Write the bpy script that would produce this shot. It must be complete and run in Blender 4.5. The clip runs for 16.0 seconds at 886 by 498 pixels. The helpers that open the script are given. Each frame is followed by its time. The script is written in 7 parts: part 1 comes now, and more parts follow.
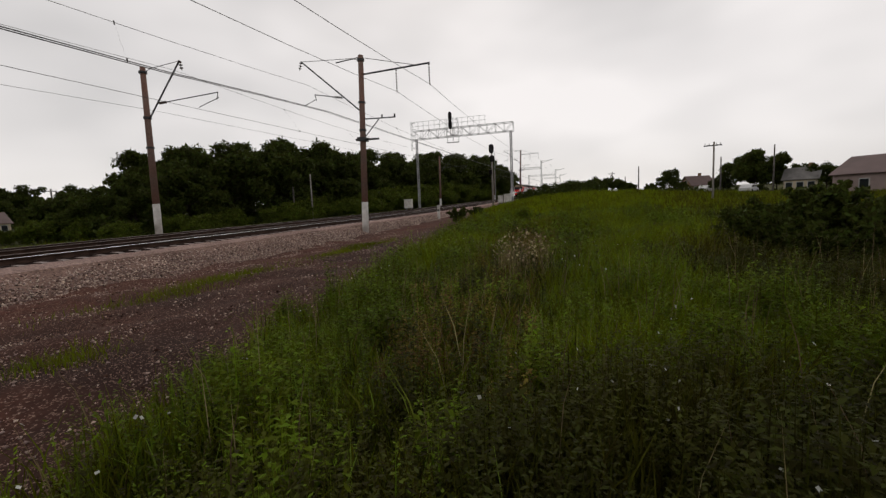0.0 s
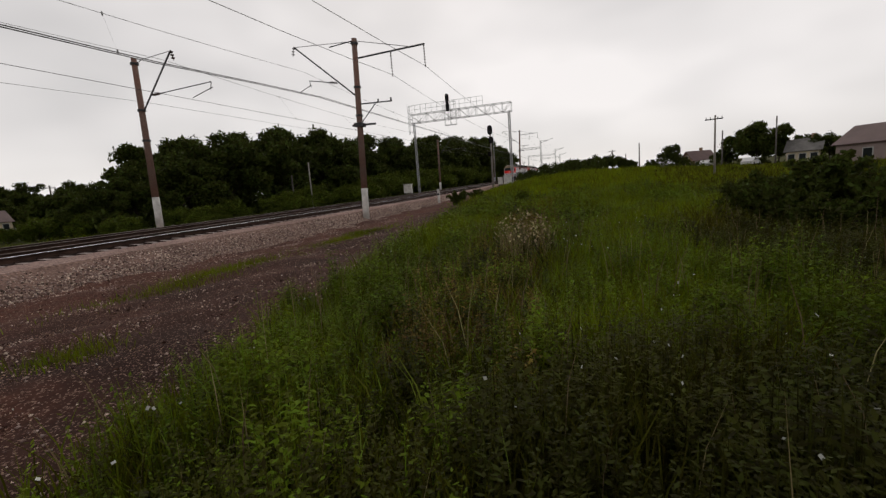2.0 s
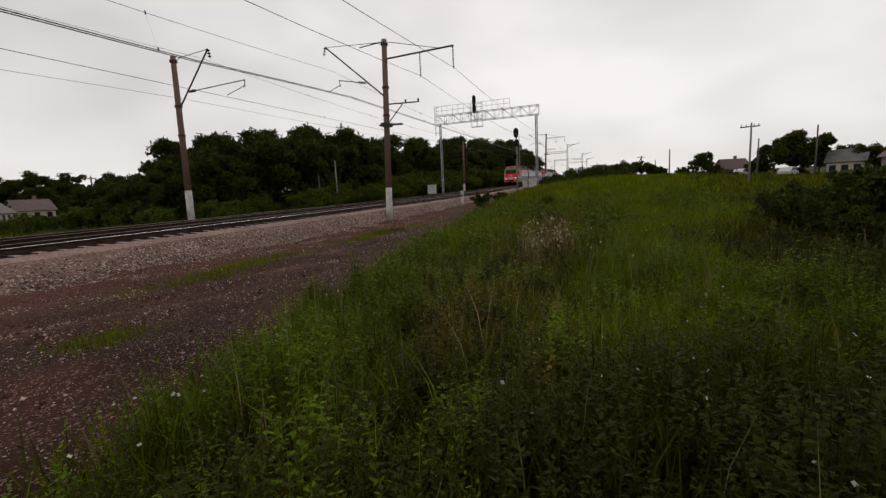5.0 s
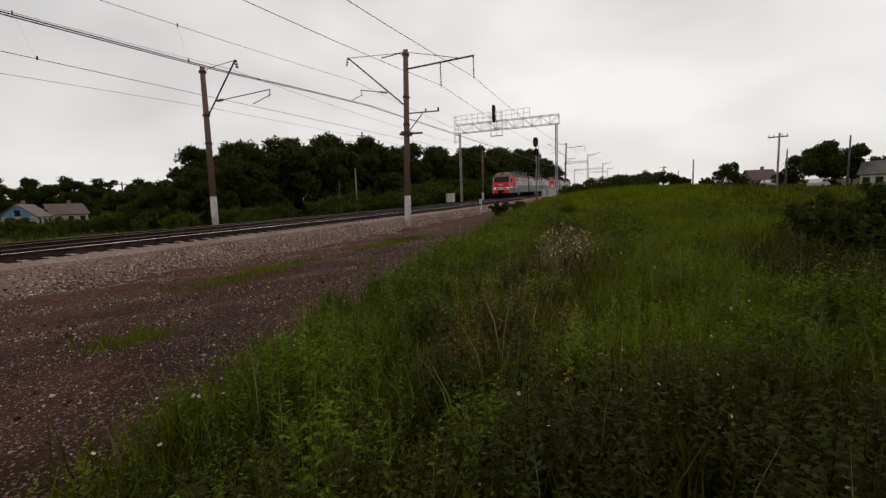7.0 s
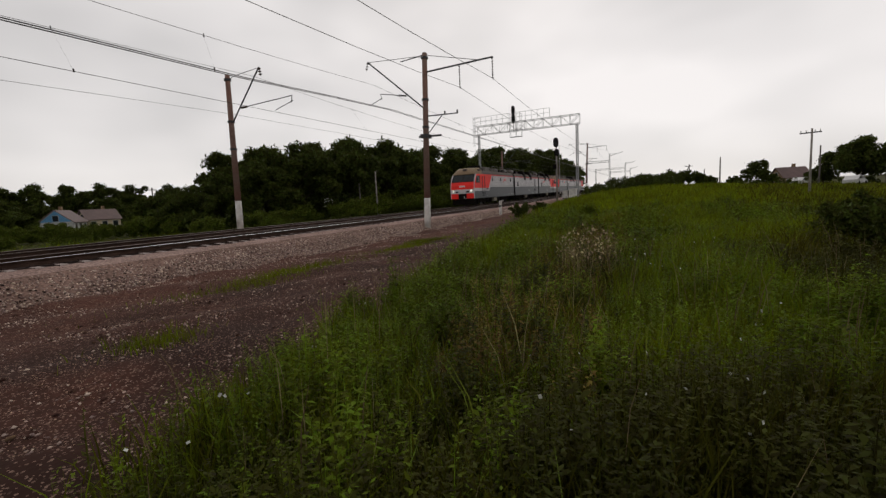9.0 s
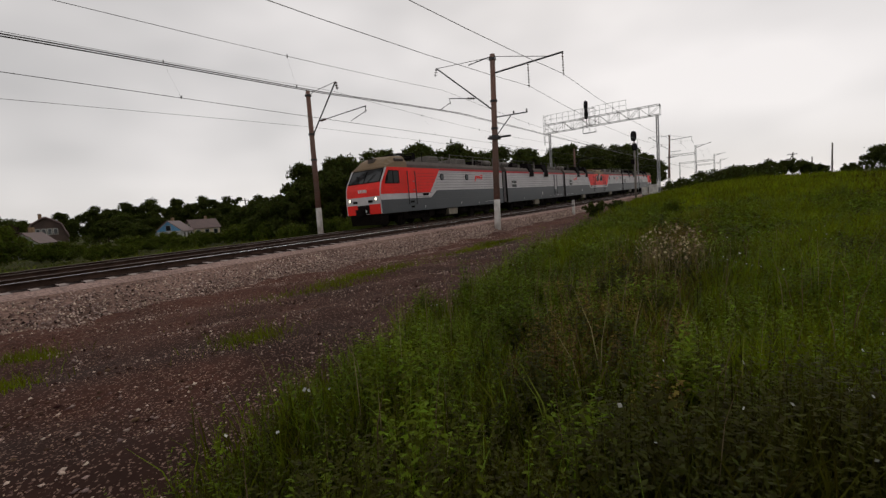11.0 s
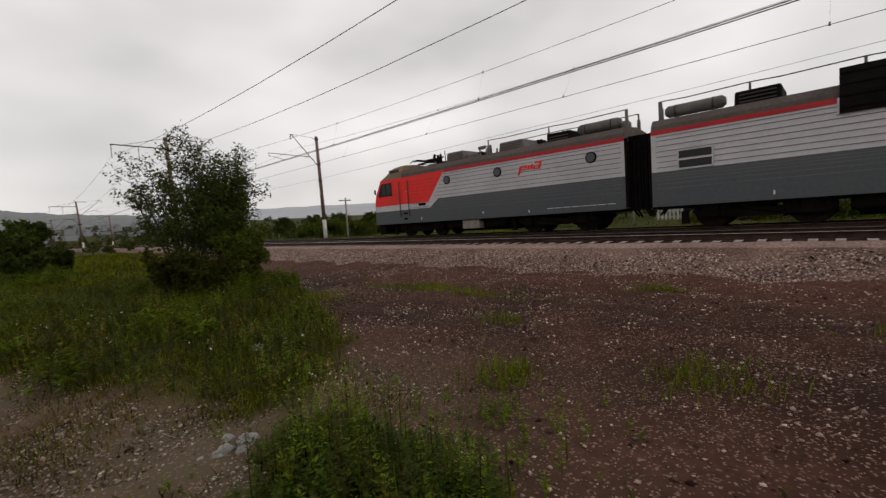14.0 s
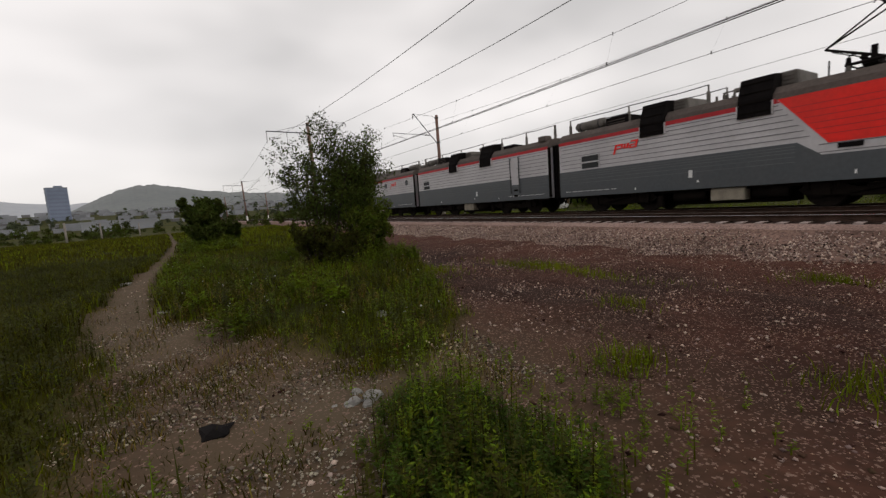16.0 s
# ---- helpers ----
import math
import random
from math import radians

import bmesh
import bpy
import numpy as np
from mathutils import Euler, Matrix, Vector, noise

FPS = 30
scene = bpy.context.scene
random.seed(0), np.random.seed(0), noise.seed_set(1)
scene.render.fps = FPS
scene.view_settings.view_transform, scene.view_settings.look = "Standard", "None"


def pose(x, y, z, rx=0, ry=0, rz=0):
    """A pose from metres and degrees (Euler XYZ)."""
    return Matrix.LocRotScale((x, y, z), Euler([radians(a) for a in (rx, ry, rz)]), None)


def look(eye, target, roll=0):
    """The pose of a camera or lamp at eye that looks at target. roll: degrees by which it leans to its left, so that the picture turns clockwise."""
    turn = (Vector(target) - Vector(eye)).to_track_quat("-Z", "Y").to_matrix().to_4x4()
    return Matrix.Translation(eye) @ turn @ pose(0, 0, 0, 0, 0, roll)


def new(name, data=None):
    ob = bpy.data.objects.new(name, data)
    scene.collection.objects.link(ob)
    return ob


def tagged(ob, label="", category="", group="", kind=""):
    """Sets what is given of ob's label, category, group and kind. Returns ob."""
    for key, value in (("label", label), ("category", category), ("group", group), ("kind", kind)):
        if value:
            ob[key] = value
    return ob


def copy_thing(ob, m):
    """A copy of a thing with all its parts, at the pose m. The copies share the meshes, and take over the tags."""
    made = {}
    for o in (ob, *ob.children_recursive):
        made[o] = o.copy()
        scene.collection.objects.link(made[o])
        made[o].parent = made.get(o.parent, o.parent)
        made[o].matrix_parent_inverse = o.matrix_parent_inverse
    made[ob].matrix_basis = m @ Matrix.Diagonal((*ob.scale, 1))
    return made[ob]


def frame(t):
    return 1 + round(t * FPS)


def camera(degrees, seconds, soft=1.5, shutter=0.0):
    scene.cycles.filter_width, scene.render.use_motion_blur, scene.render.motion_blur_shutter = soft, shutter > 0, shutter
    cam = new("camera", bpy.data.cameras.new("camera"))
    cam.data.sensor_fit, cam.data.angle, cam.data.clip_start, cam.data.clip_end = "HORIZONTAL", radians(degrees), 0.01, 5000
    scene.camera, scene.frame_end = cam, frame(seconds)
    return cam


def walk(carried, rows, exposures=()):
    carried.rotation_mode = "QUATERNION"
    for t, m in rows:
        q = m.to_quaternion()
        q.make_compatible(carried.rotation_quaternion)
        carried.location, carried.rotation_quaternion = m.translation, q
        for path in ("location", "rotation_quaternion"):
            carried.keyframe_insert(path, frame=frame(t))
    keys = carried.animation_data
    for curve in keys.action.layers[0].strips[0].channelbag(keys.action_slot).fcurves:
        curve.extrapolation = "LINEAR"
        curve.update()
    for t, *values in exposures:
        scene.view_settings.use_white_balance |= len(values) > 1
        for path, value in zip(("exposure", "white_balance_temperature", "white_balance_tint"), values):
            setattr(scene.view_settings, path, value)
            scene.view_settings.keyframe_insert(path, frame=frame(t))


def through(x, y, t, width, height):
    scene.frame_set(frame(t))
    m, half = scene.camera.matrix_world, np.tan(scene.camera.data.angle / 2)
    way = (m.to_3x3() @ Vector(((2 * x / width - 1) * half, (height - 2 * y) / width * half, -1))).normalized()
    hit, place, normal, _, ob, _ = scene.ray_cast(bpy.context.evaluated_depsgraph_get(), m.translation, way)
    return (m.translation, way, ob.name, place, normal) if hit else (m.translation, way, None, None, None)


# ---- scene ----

EYE = (0.0, 0.0, 1.7)
# seconds, yaw (0 looks along the track, +y), pitch, roll
TURNS = [
    (0.0, 16.86, -5.93, 2.44), (0.5, 17.17, -6.24, 4.36), (1.0, 17.16, -7.11, 3.69), (1.5, 17.58, -7.74, 4.33),
    (2.0, 16.84, -8.11, 4.33), (2.5, 18.49, -8.13, 3.38), (3.0, 18.60, -7.77, 2.79), (5.5, 20.52, -7.76, 2.73),
    (6.0, 21.06, -7.71, 2.75), (6.5, 21.94, -6.94, 2.29), (7.0, 22.54, -6.50, 2.07), (7.5, 23.22, -6.56, 2.49),
    (8.0, 23.62, -6.65, 2.48), (8.5, 24.52, -6.34, 2.56), (11.0, 34.61, -5.26, 4.34), (11.5, 43.72, -4.66, 4.63),
    (12.0, 58.75, -3.51, 4.45), (12.5, 76.70, -2.50, 4.42), (13.0, 98.26, -2.60, 4.48), (13.5, 118.45, -3.83, 3.43),
    (14.0, 133.38, -4.51, 3.59), (14.5, 143.80, -5.61, 3.18), (15.0, 146.77, -6.62, 3.91), (15.5, 148.63, -7.09, 4.10),
    (16.0, 149.06, -6.67, 3.68),
]
cam = camera(92.9, 16.0, soft=1.38, shutter=0.1)
walk(cam, [(t, pose(*EYE, 90 + p, r, y)) for t, y, p, r in TURNS],
     exposures=[(0.0, 0.0, 6680, 10.6), (10.5, 0.01, 6680, 10.6), (11.7, -0.09, 6680, 10.6), (12.6, -0.07, 6680, 10.6), (14.0, 0.13, 6680, 10.6), (16.0, 0.16, 6680, 10.6)])

# ---------------------------------------------------------------- light
world = bpy.data.worlds.new("overcast")
scene.world = world
world.use_nodes = True
wn, wl = world.node_tree.nodes, world.node_tree.links
wn.clear()
w_out, w_bg = wn.new("ShaderNodeOutputWorld"), wn.new("ShaderNodeBackground")
w_sky = wn.new("ShaderNodeTexSky")
w_sky.sky_type, w_sky.sun_disc = "NISHITA", False
w_sky.sun_elevation, w_sky.sun_rotation = radians(38), radians(-20)
w_tc, w_map = wn.new("ShaderNodeTexCoord"), wn.new("ShaderNodeMapping")
w_map.inputs["Scale"].default_value = (1.0, 1.0, 2.3)
w_noise = wn.new("ShaderNodeTexNoise")
w_noise.inputs["Scale"].default_value, w_noise.inputs["Detail"].default_value = 1.5, 3.2
w_noise.inputs["Roughness"].default_value = 0.5
w_ramp = wn.new("ShaderNodeValToRGB")
w_ramp.color_ramp.elements[0].position, w_ramp.color_ramp.elements[1].position = 0.34, 0.68
w_ramp.color_ramp.elements[0].color = (5.5, 5.42, 5.45, 1)
w_ramp.color_ramp.elements[1].color = (9.2, 8.95, 8.95, 1)
w_mix = wn.new("ShaderNodeMixRGB")
w_mix.inputs["Fac"].default_value = 0.95
wl.new(w_tc.outputs["Generated"], w_map.inputs["Vector"])
wl.new(w_map.outputs["Vector"], w_noise.inputs["Vector"])
wl.new(w_noise.outputs["Fac"], w_ramp.inputs["Fac"])
wl.new(w_sky.outputs["Color"], w_mix.inputs["Color1"])
wl.new(w_ramp.outputs["Color"], w_mix.inputs["Color2"])
w_sep, w_fall, w_dim = wn.new("ShaderNodeSeparateXYZ"), wn.new("ShaderNodeMapRange"), wn.new("ShaderNodeMixRGB")
wl.new(w_tc.outputs["Generated"], w_sep.inputs["Vector"])
wl.new(w_sep.outputs["Z"], w_fall.inputs["Value"])
w_fall.interpolation_type = "SMOOTHSTEP"
w_fall.inputs["From Min"].default_value, w_fall.inputs["From Max"].default_value = 0.42, 0.95
w_fall.inputs["To Min"].default_value, w_fall.inputs["To Max"].default_value = 1.0, 0.38
w_dim.blend_type = "MULTIPLY"
w_dim.inputs["Fac"].default_value = 1.0
wl.new(w_mix.outputs["Color"], w_dim.inputs["Color1"])
wl.new(w_fall.outputs["Result"], w_dim.inputs["Color2"])
wl.new(w_dim.outputs["Color"], w_bg.inputs["Color"])
w_bg.inputs["Strength"].default_value = 0.1
wl.new(w_bg.outputs["Background"], w_out.inputs["Surface"])

sun = new("sun", bpy.data.lights.new("sun", "SUN"))
sun.data.energy, sun.data.angle, sun.data.color = 0.5, radians(30), (1.0, 0.96, 0.9)
sun.matrix_world = look((0, 0, 50), (18, -40, 0))


# ---------------------------------------------------------------- materials
def mat(name, color, rough=0.8, metal=0.0, vary=0.25, scale=6.0, fine=60.0, bump=0.0, tint=None, island=0.0, spec=0.5):
    """A surface with variation at two scales; tint is a second colour that the coarse variation leads to."""
    m = bpy.data.materials.new(name)
    m.use_nodes = True
    n, l = m.node_tree.nodes, m.node_tree.links
    b = n["Principled BSDF"]
    b.inputs["Roughness"].default_value, b.inputs["Metallic"].default_value = rough, metal
    b.inputs["Specular IOR Level"].default_value = spec
    tc = n.new("ShaderNodeTexCoord")
    big, small = n.new("ShaderNodeTexNoise"), n.new("ShaderNodeTexNoise")
    big.inputs["Scale"].default_value, big.inputs["Detail"].default_value = scale, 4
    small.inputs["Scale"].default_value, small.inputs["Detail"].default_value = fine, 3
    for q in (big, small):
        l.new(tc.outputs["Object"], q.inputs["Vector"])
    mix = n.new("ShaderNodeMixRGB")
    mix.inputs["Color1"].default_value = (*color, 1)
    mix.inputs["Color2"].default_value = (*(tint or [c * (1 - 1.6 * vary) for c in color]), 1)
    ramp = n.new("ShaderNodeValToRGB")
    ramp.color_ramp.elements[0].position, ramp.color_ramp.elements[1].position = 0.38, 0.66
    l.new(big.outputs["Fac"], ramp.inputs["Fac"])
    l.new(ramp.outputs["Color"], mix.inputs["Fac"])
    hsv = n.new("ShaderNodeHueSaturation")
    l.new(mix.outputs["Color"], hsv.inputs["Color"])
    rng = n.new("ShaderNodeMapRange")
    rng.inputs["From Min"].default_value, rng.inputs["From Max"].default_value = 0.3, 0.7
    rng.inputs["To Min"].default_value, rng.inputs["To Max"].default_value = 1 - vary, 1 + vary
    l.new(small.outputs["Fac"], rng.inputs["Value"])
    if island:
        geo = n.new("ShaderNodeNewGeometry")
        r2 = n.new("ShaderNodeMapRange")
        r2.inputs["To Min"].default_value, r2.inputs["To Max"].default_value = 1 - island, 1 + island
        l.new(geo.outputs["Random Per Island"], r2.inputs["Value"])
        mul = n.new("ShaderNodeMath")
        mul.operation = "MULTIPLY"
        l.new(rng.outputs["Result"], mul.inputs[0])
        l.new(r2.outputs["Result"], mul.inputs[1])
        l.new(mul.outputs["Value"], hsv.inputs["Value"])
        r3 = n.new("ShaderNodeMapRange")
        r3.inputs["To Min"].default_value, r3.inputs["To Max"].default_value = 0.47, 0.53
        l.new(geo.outputs["Random Per Island"], r3.inputs["Value"])
        l.new(r3.outputs["Result"], hsv.inputs["Hue"])
    else:
        l.new(rng.outputs["Result"], hsv.inputs["Value"])
    l.new(hsv.outputs["Color"], b.inputs["Base Color"])
    if bump:
        bp = n.new("ShaderNodeBump")
        bp.inputs["Strength"].default_value, bp.inputs["Distance"].default_value = bump, 0.02
        l.new(small.outputs["Fac"], bp.inputs["Height"])
        l.new(bp.outputs["Normal"], b.inputs["Normal"])
    return m


def leafy(name, color, island=0.45, tint=None, scale=0.15, through=0.35):
    """Foliage: leaves vary singly and in patches, and pass some light."""
    m = mat(name, color, rough=0.6, vary=0.15, scale=scale, fine=1.5, tint=tint, island=island, spec=0.06)
    n, l = m.node_tree.nodes, m.node_tree.links
    b, out = n["Principled BSDF"], n["Material Output"]
    tr, mx = n.new("ShaderNodeBsdfTranslucent"), n.new("ShaderNodeMixShader")
    hsv = [q for q in n if q.type == "HUE_SAT"][0]
    l.new(hsv.outputs["Color"], tr.inputs["Color"])
    mx.inputs["Fac"].default_value = through
    l.new(b.outputs["BSDF"], mx.inputs[1])
    l.new(tr.outputs["BSDF"], mx.inputs[2])
    l.new(mx.outputs["Shader"], out.inputs["Surface"])
    return m


def glow(name, color, strength):
    m = bpy.data.materials.new(name)
    m.use_nodes = True
    b = m.node_tree.nodes["Principled BSDF"]
    b.inputs["Base Color"].default_value = (*color, 1)
    b.inputs["Emission Color"].default_value = (*color, 1)
    b.inputs["Emission Strength"].default_value = strength
    return m


M_CONCRETE = mat("weathered_concrete", (0.30, 0.27, 0.24), 0.9, vary=0.2, scale=1.2, fine=25, bump=0.3, spec=0.1)
M_RUSTY_MAST = mat("brown_stained_concrete", (0.20, 0.112, 0.088), 0.9, vary=0.25, scale=0.8, fine=20, bump=0.3, tint=(0.18, 0.13, 0.11), spec=0.1)
M_WHITEWASH = mat("whitewash", (0.62, 0.60, 0.57), 0.85, vary=0.12, scale=2.5, fine=20, tint=(0.42, 0.40, 0.37))
M_DARK_STEEL = mat("dark_painted_steel", (0.05, 0.05, 0.052), 0.55, 0.3, vary=0.25, scale=4)
M_GALV = mat("galvanised_steel", (0.34, 0.35, 0.35), 0.5, 0.5, vary=0.2, scale=3)
M_GANTRY = mat("light_grey_gantry_paint", (0.38, 0.38, 0.38), 0.6, 0.2, vary=0.2, scale=1.5)
M_WIRE = mat("aged_copper_wire", (0.06, 0.055, 0.05), 0.5, 0.6)
M_GLAZE = mat("brown_glazed_porcelain", (0.07, 0.045, 0.035), 0.25)
M_RAIL_SIDE = mat("rusty_rail_steel", (0.06, 0.036, 0.027), 0.9, 0.1, vary=0.3, scale=3, fine=40, bump=0.2, spec=0.1)
M_RAIL_TOP = mat("polished_rail_head", (0.62, 0.62, 0.62), 0.22, 1.0, vary=0.08, scale=2)
M_RAIL_DULL = mat("dull_rail_head", (0.20, 0.17, 0.15), 0.5, 0.8, vary=0.1, scale=2)
M_SLEEPER = mat("sleeper_concrete", (0.400, 0.335, 0.315), 0.92, vary=0.2, scale=2.0, fine=30, bump=0.3, tint=(0.270, 0.215, 0.195), spec=0.1)
M_BALLAST = mat("crushed_stone_bed", (0.340, 0.237, 0.208), 0.95, vary=0.5, scale=0.7, fine=14, bump=0.8, tint=(0.252, 0.170, 0.145), spec=0.1)
M_BALLAST_LOW = mat("earthy_stone_bed", (0.223, 0.142, 0.116), 0.95, vary=0.5, scale=0.7, fine=14, bump=0.8, tint=(0.135, 0.084, 0.068), spec=0.1)
M_STONE = mat("crushed_stone", (0.483, 0.362, 0.316), 0.92, vary=0.2, scale=0.8, fine=20, island=0.7, tint=(0.322, 0.224, 0.190), spec=0.1)
M_PALE_STONE = mat("pale_pinkish_stone", (0.455, 0.352, 0.310), 0.92, vary=0.2, scale=0.8, fine=20, island=0.5, tint=(0.352, 0.269, 0.228), spec=0.1)
M_CLOD = mat("dark_cinder_clod", (0.085, 0.045, 0.033), 0.97, vary=0.3, scale=1.5, fine=20, island=0.6, spec=0.05)
M_GRIT = mat("reddish_grit", (0.34, 0.215, 0.175), 0.92, vary=0.2, scale=0.8, fine=20, island=0.7, tint=(0.20, 0.115, 0.09), spec=0.1)
M_GRAVEL = mat("grey_gravel", (0.30, 0.26, 0.21), 0.92, vary=0.2, scale=0.8, fine=20, island=0.8, tint=(0.15, 0.12, 0.095), spec=0.1)
M_ROOT = mat("bark", (0.055, 0.045, 0.035), 0.95, vary=0.3, scale=3, fine=30, bump=0.5, spec=0.1)
M_BODY_GREY = mat("light_grey_train_paint", (0.56, 0.54, 0.55), 0.45, vary=0.06, scale=0.6, fine=8, tint=(0.48, 0.46, 0.47))
M_BODY_DARK = mat("dark_grey_train_paint", (0.062, 0.068, 0.074), 0.42, vary=0.1, scale=0.6, fine=8, tint=(0.055, 0.064, 0.072))
M_BODY_RED = mat("red_train_paint", (0.93, 0.020, 0.012), 0.5, vary=0.06, scale=0.6, fine=8, tint=(0.76, 0.028, 0.018), spec=0.3)
M_STRIPE = mat("faded_red_stripe", (0.50, 0.02, 0.028), 0.5, vary=0.12, scale=1.2, spec=0.3)
M_ROOF = mat("grimy_roof_paint", (0.105, 0.082, 0.072), 0.85, vary=0.2, scale=0.9, fine=10, tint=(0.075, 0.058, 0.05))
M_CAB_ROOF = mat("ochre_cab_roof", (0.22, 0.145, 0.08), 0.7, vary=0.15, scale=1.5, tint=(0.2, 0.14, 0.08))
M_ROOFBOX = mat("roof_box_grey", (0.15, 0.135, 0.12), 0.75, vary=0.2, scale=2)
M_BLACK = mat("sooty_black", (0.010, 0.008, 0.008), 0.85, vary=0.3, scale=3, spec=0.08)
M_UNDER = mat("near_black_brown", (0.011, 0.0085, 0.007), 0.95, vary=0.3, scale=2, spec=0.05)
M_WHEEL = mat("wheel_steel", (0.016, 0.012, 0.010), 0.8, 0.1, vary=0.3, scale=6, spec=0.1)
M_TANK = mat("yellowed_box_paint", (0.30, 0.26, 0.20), 0.7, vary=0.18, scale=3)
M_GLASS = mat("dark_cab_glass", (0.02, 0.024, 0.027), 0.08, vary=0.05, spec=0.5)
M_LAMP = glow("headlight_lit", (1.0, 0.9, 0.72), 1.6)
M_PANE = mat("dark_side_window", (0.012, 0.013, 0.014), 0.2, vary=0.05, spec=0.2)
# Dark grey for the ribs: the corrugation's shadow lines put into colour.
M_RIB = mat("painted_rib_shadow", (0.16, 0.155, 0.16), 0.6, vary=0.1, scale=1.0)
M_RIB_DARK = mat("mid_grey_rib_paint", (0.105, 0.112, 0.118), 0.55, vary=0.15, scale=1.0)
# Rust stain between the rails; its dark colour also holds the rails' shade.
M_STAIN = mat("rust_stained_shaded_stone", (0.052, 0.034, 0.028), 0.95, vary=0.4, scale=0.9, fine=16, bump=0.8, tint=(0.034, 0.023, 0.02), spec=0.1)
M_STAIN_STONE = mat("rust_stained_chips", (0.060, 0.040, 0.033), 0.95, vary=0.25, scale=0.8, fine=20, island=0.5, spec=0.1)
M_WHITE = mat("white_marking", (0.75, 0.75, 0.74), 0.6, vary=0.08)


# ---------------------------------------------------------------- mesh helpers
def box(bm, c, s, m=None):
    """A box of size s about c; m turns it about its own centre."""
    vs = bmesh.ops.create_cube(bm, size=1)["verts"]
    t = Matrix.Translation(c) @ (m or Matrix()) @ Matrix.Diagonal((*s, 1))
    bmesh.ops.transform(bm, matrix=t, verts=vs)
    return vs


def rod(bm, a, b, r0, r1=None, seg=8, caps=True):
    a, b = Vector(a), Vector(b)
    d = b - a
    vs = bmesh.ops.create_cone(bm, cap_ends=caps, segments=seg, radius1=r0, radius2=r0 if r1 is None else r1, depth=d.length)["verts"]
    bmesh.ops.transform(bm, matrix=Matrix.Translation((a + b) / 2) @ d.to_track_quat("Z", "Y").to_matrix().to_4x4(), verts=vs)
    return vs


def prism(bm, outline, axis, lo, hi):
    """Sweeps a closed outline of 2D points along an axis (0, 1 or 2) from lo to hi."""
    def at(p, w):
        q = list(p)
        q.insert(axis, w)
        return bm.verts.new(q)
    A, B = [at(p, lo) for p in outline], [at(p, hi) for p in outline]
    n = len(outline)
    for i in range(n):
        bm.faces.new((A[i], A[(i + 1) % n], B[(i + 1) % n], B[i]))
    bm.faces.new(A[::-1])
    bm.faces.new(B)
    bmesh.ops.recalc_face_normals(bm, faces=bm.faces)


def part(name, bm, material, parent, label="", smooth=False):
    """Links a bmesh as one mesh object under a thing or a part."""
    me = bpy.data.meshes.new(name)
    bmesh.ops.recalc_face_normals(bm, faces=bm.faces)
    bm.to_mesh(me)
    bm.free()
    me.materials.append(material)
    if smooth:
        me.polygons.foreach_set("use_smooth", [True] * len(me.polygons))
    ob = new(name, me)
    ob.parent = parent
    if label:
        ob["label"] = label
    return ob


def thing(name, label, category, m=None, group="", kind=""):
    ob = new(name)
    ob.empty_display_size = 0.2
    if m is not None:
        ob.matrix_basis = m
    return tagged(ob, label, category, group, kind)


def solo(name, bm, material, label, category, m=None, group="", kind="", smooth=False):
    """A thing of one mesh."""
    ob = part(name, bm, material, None, "", smooth)
    if m is not None:
        ob.matrix_basis = m
    return tagged(ob, label, category, group, kind)


def mesh_of(name, verts, faces_n, material, attr=None):
    """A mesh from arrays: verts (n, 3); faces_n: index arrays (m, k) of one or more face sizes."""
    me = bpy.data.meshes.new(name)
    verts = np.asarray(verts, dtype=np.float32)
    me.vertices.add(len(verts))
    me.vertices.foreach_set("co", verts.ravel())
    loops = np.concatenate([f.ravel() for f in faces_n]).astype(np.int32)
    sizes = np.concatenate([np.full(len(f), f.shape[1]) for f in faces_n]).astype(np.int32)
    me.loops.add(len(loops))
    me.loops.foreach_set("vertex_index", loops)
    me.polygons.add(len(sizes))
    me.polygons.foreach_set("loop_start", np.concatenate([[0], np.cumsum(sizes)[:-1]]).astype(np.int32))
    me.polygons.foreach_set("loop_total", sizes)
    for key, val in (attr or {}).items():
        me.attributes.new(key, "FLOAT", "POINT").data.foreach_set("value", np.asarray(val, dtype=np.float32))
    me.materials.append(material)
    me.update(calc_edges=True)
    me.validate()
    return me


# ---------------------------------------------------------------- the lie of the land
X_NEAR, X_FAR, GAUGE = -15.86, -19.96, 1.52


def grade(y):
    """Height that the line gains: one in a hundred, steeper past the first mast, level far off."""
    y = np.asarray(y, dtype=float)
    up = 0.0097 * np.clip(y, -260, 500) + 0.0103 * (np.logaddexp(0, (np.clip(y, -260, 500) - 36) / 9) * 9)
    return up


def rail_z(y):
    return 0.66 + grade(y)


def smooth(a, b, v):
    u = np.clip((np.asarray(v, dtype=float) - a) / (b - a), 0, 1)
    return u * u * (3 - 2 * u)


def verge_x(y):
    """Where the cinder strip ends and the tall grass begins."""
    y = np.asarray(y, dtype=float)
    ys = [-60, -30, -14, -8, -5.4, -4.3, -3.6, -3.2, -2.7, -2.2, -1.5, -1.0, -0.5, 0.0, 0.4, 1.2, 2.6, 3.6, 7.2, 15.0, 26, 45, 90, 500]
    xs = [-11.5, -10.2, -6.6, -4.3, -3.2, -2.9, -1.6, -1.2, -1.5, -2.0, -1.8, -1.1, -1.5, -2.0, -2.45, -2.95, -3.3, -3.5, -4.1, -4.9, -6.6, -9.8, -12.2, -12.6]
    return np.interp(y, ys, xs) + (0.28 * np.sin(y * 1.9) * np.sin(y * 0.61 + 1) + 0.14 * np.sin(y * 5.3)) * smooth(0, 6, np.abs(y))


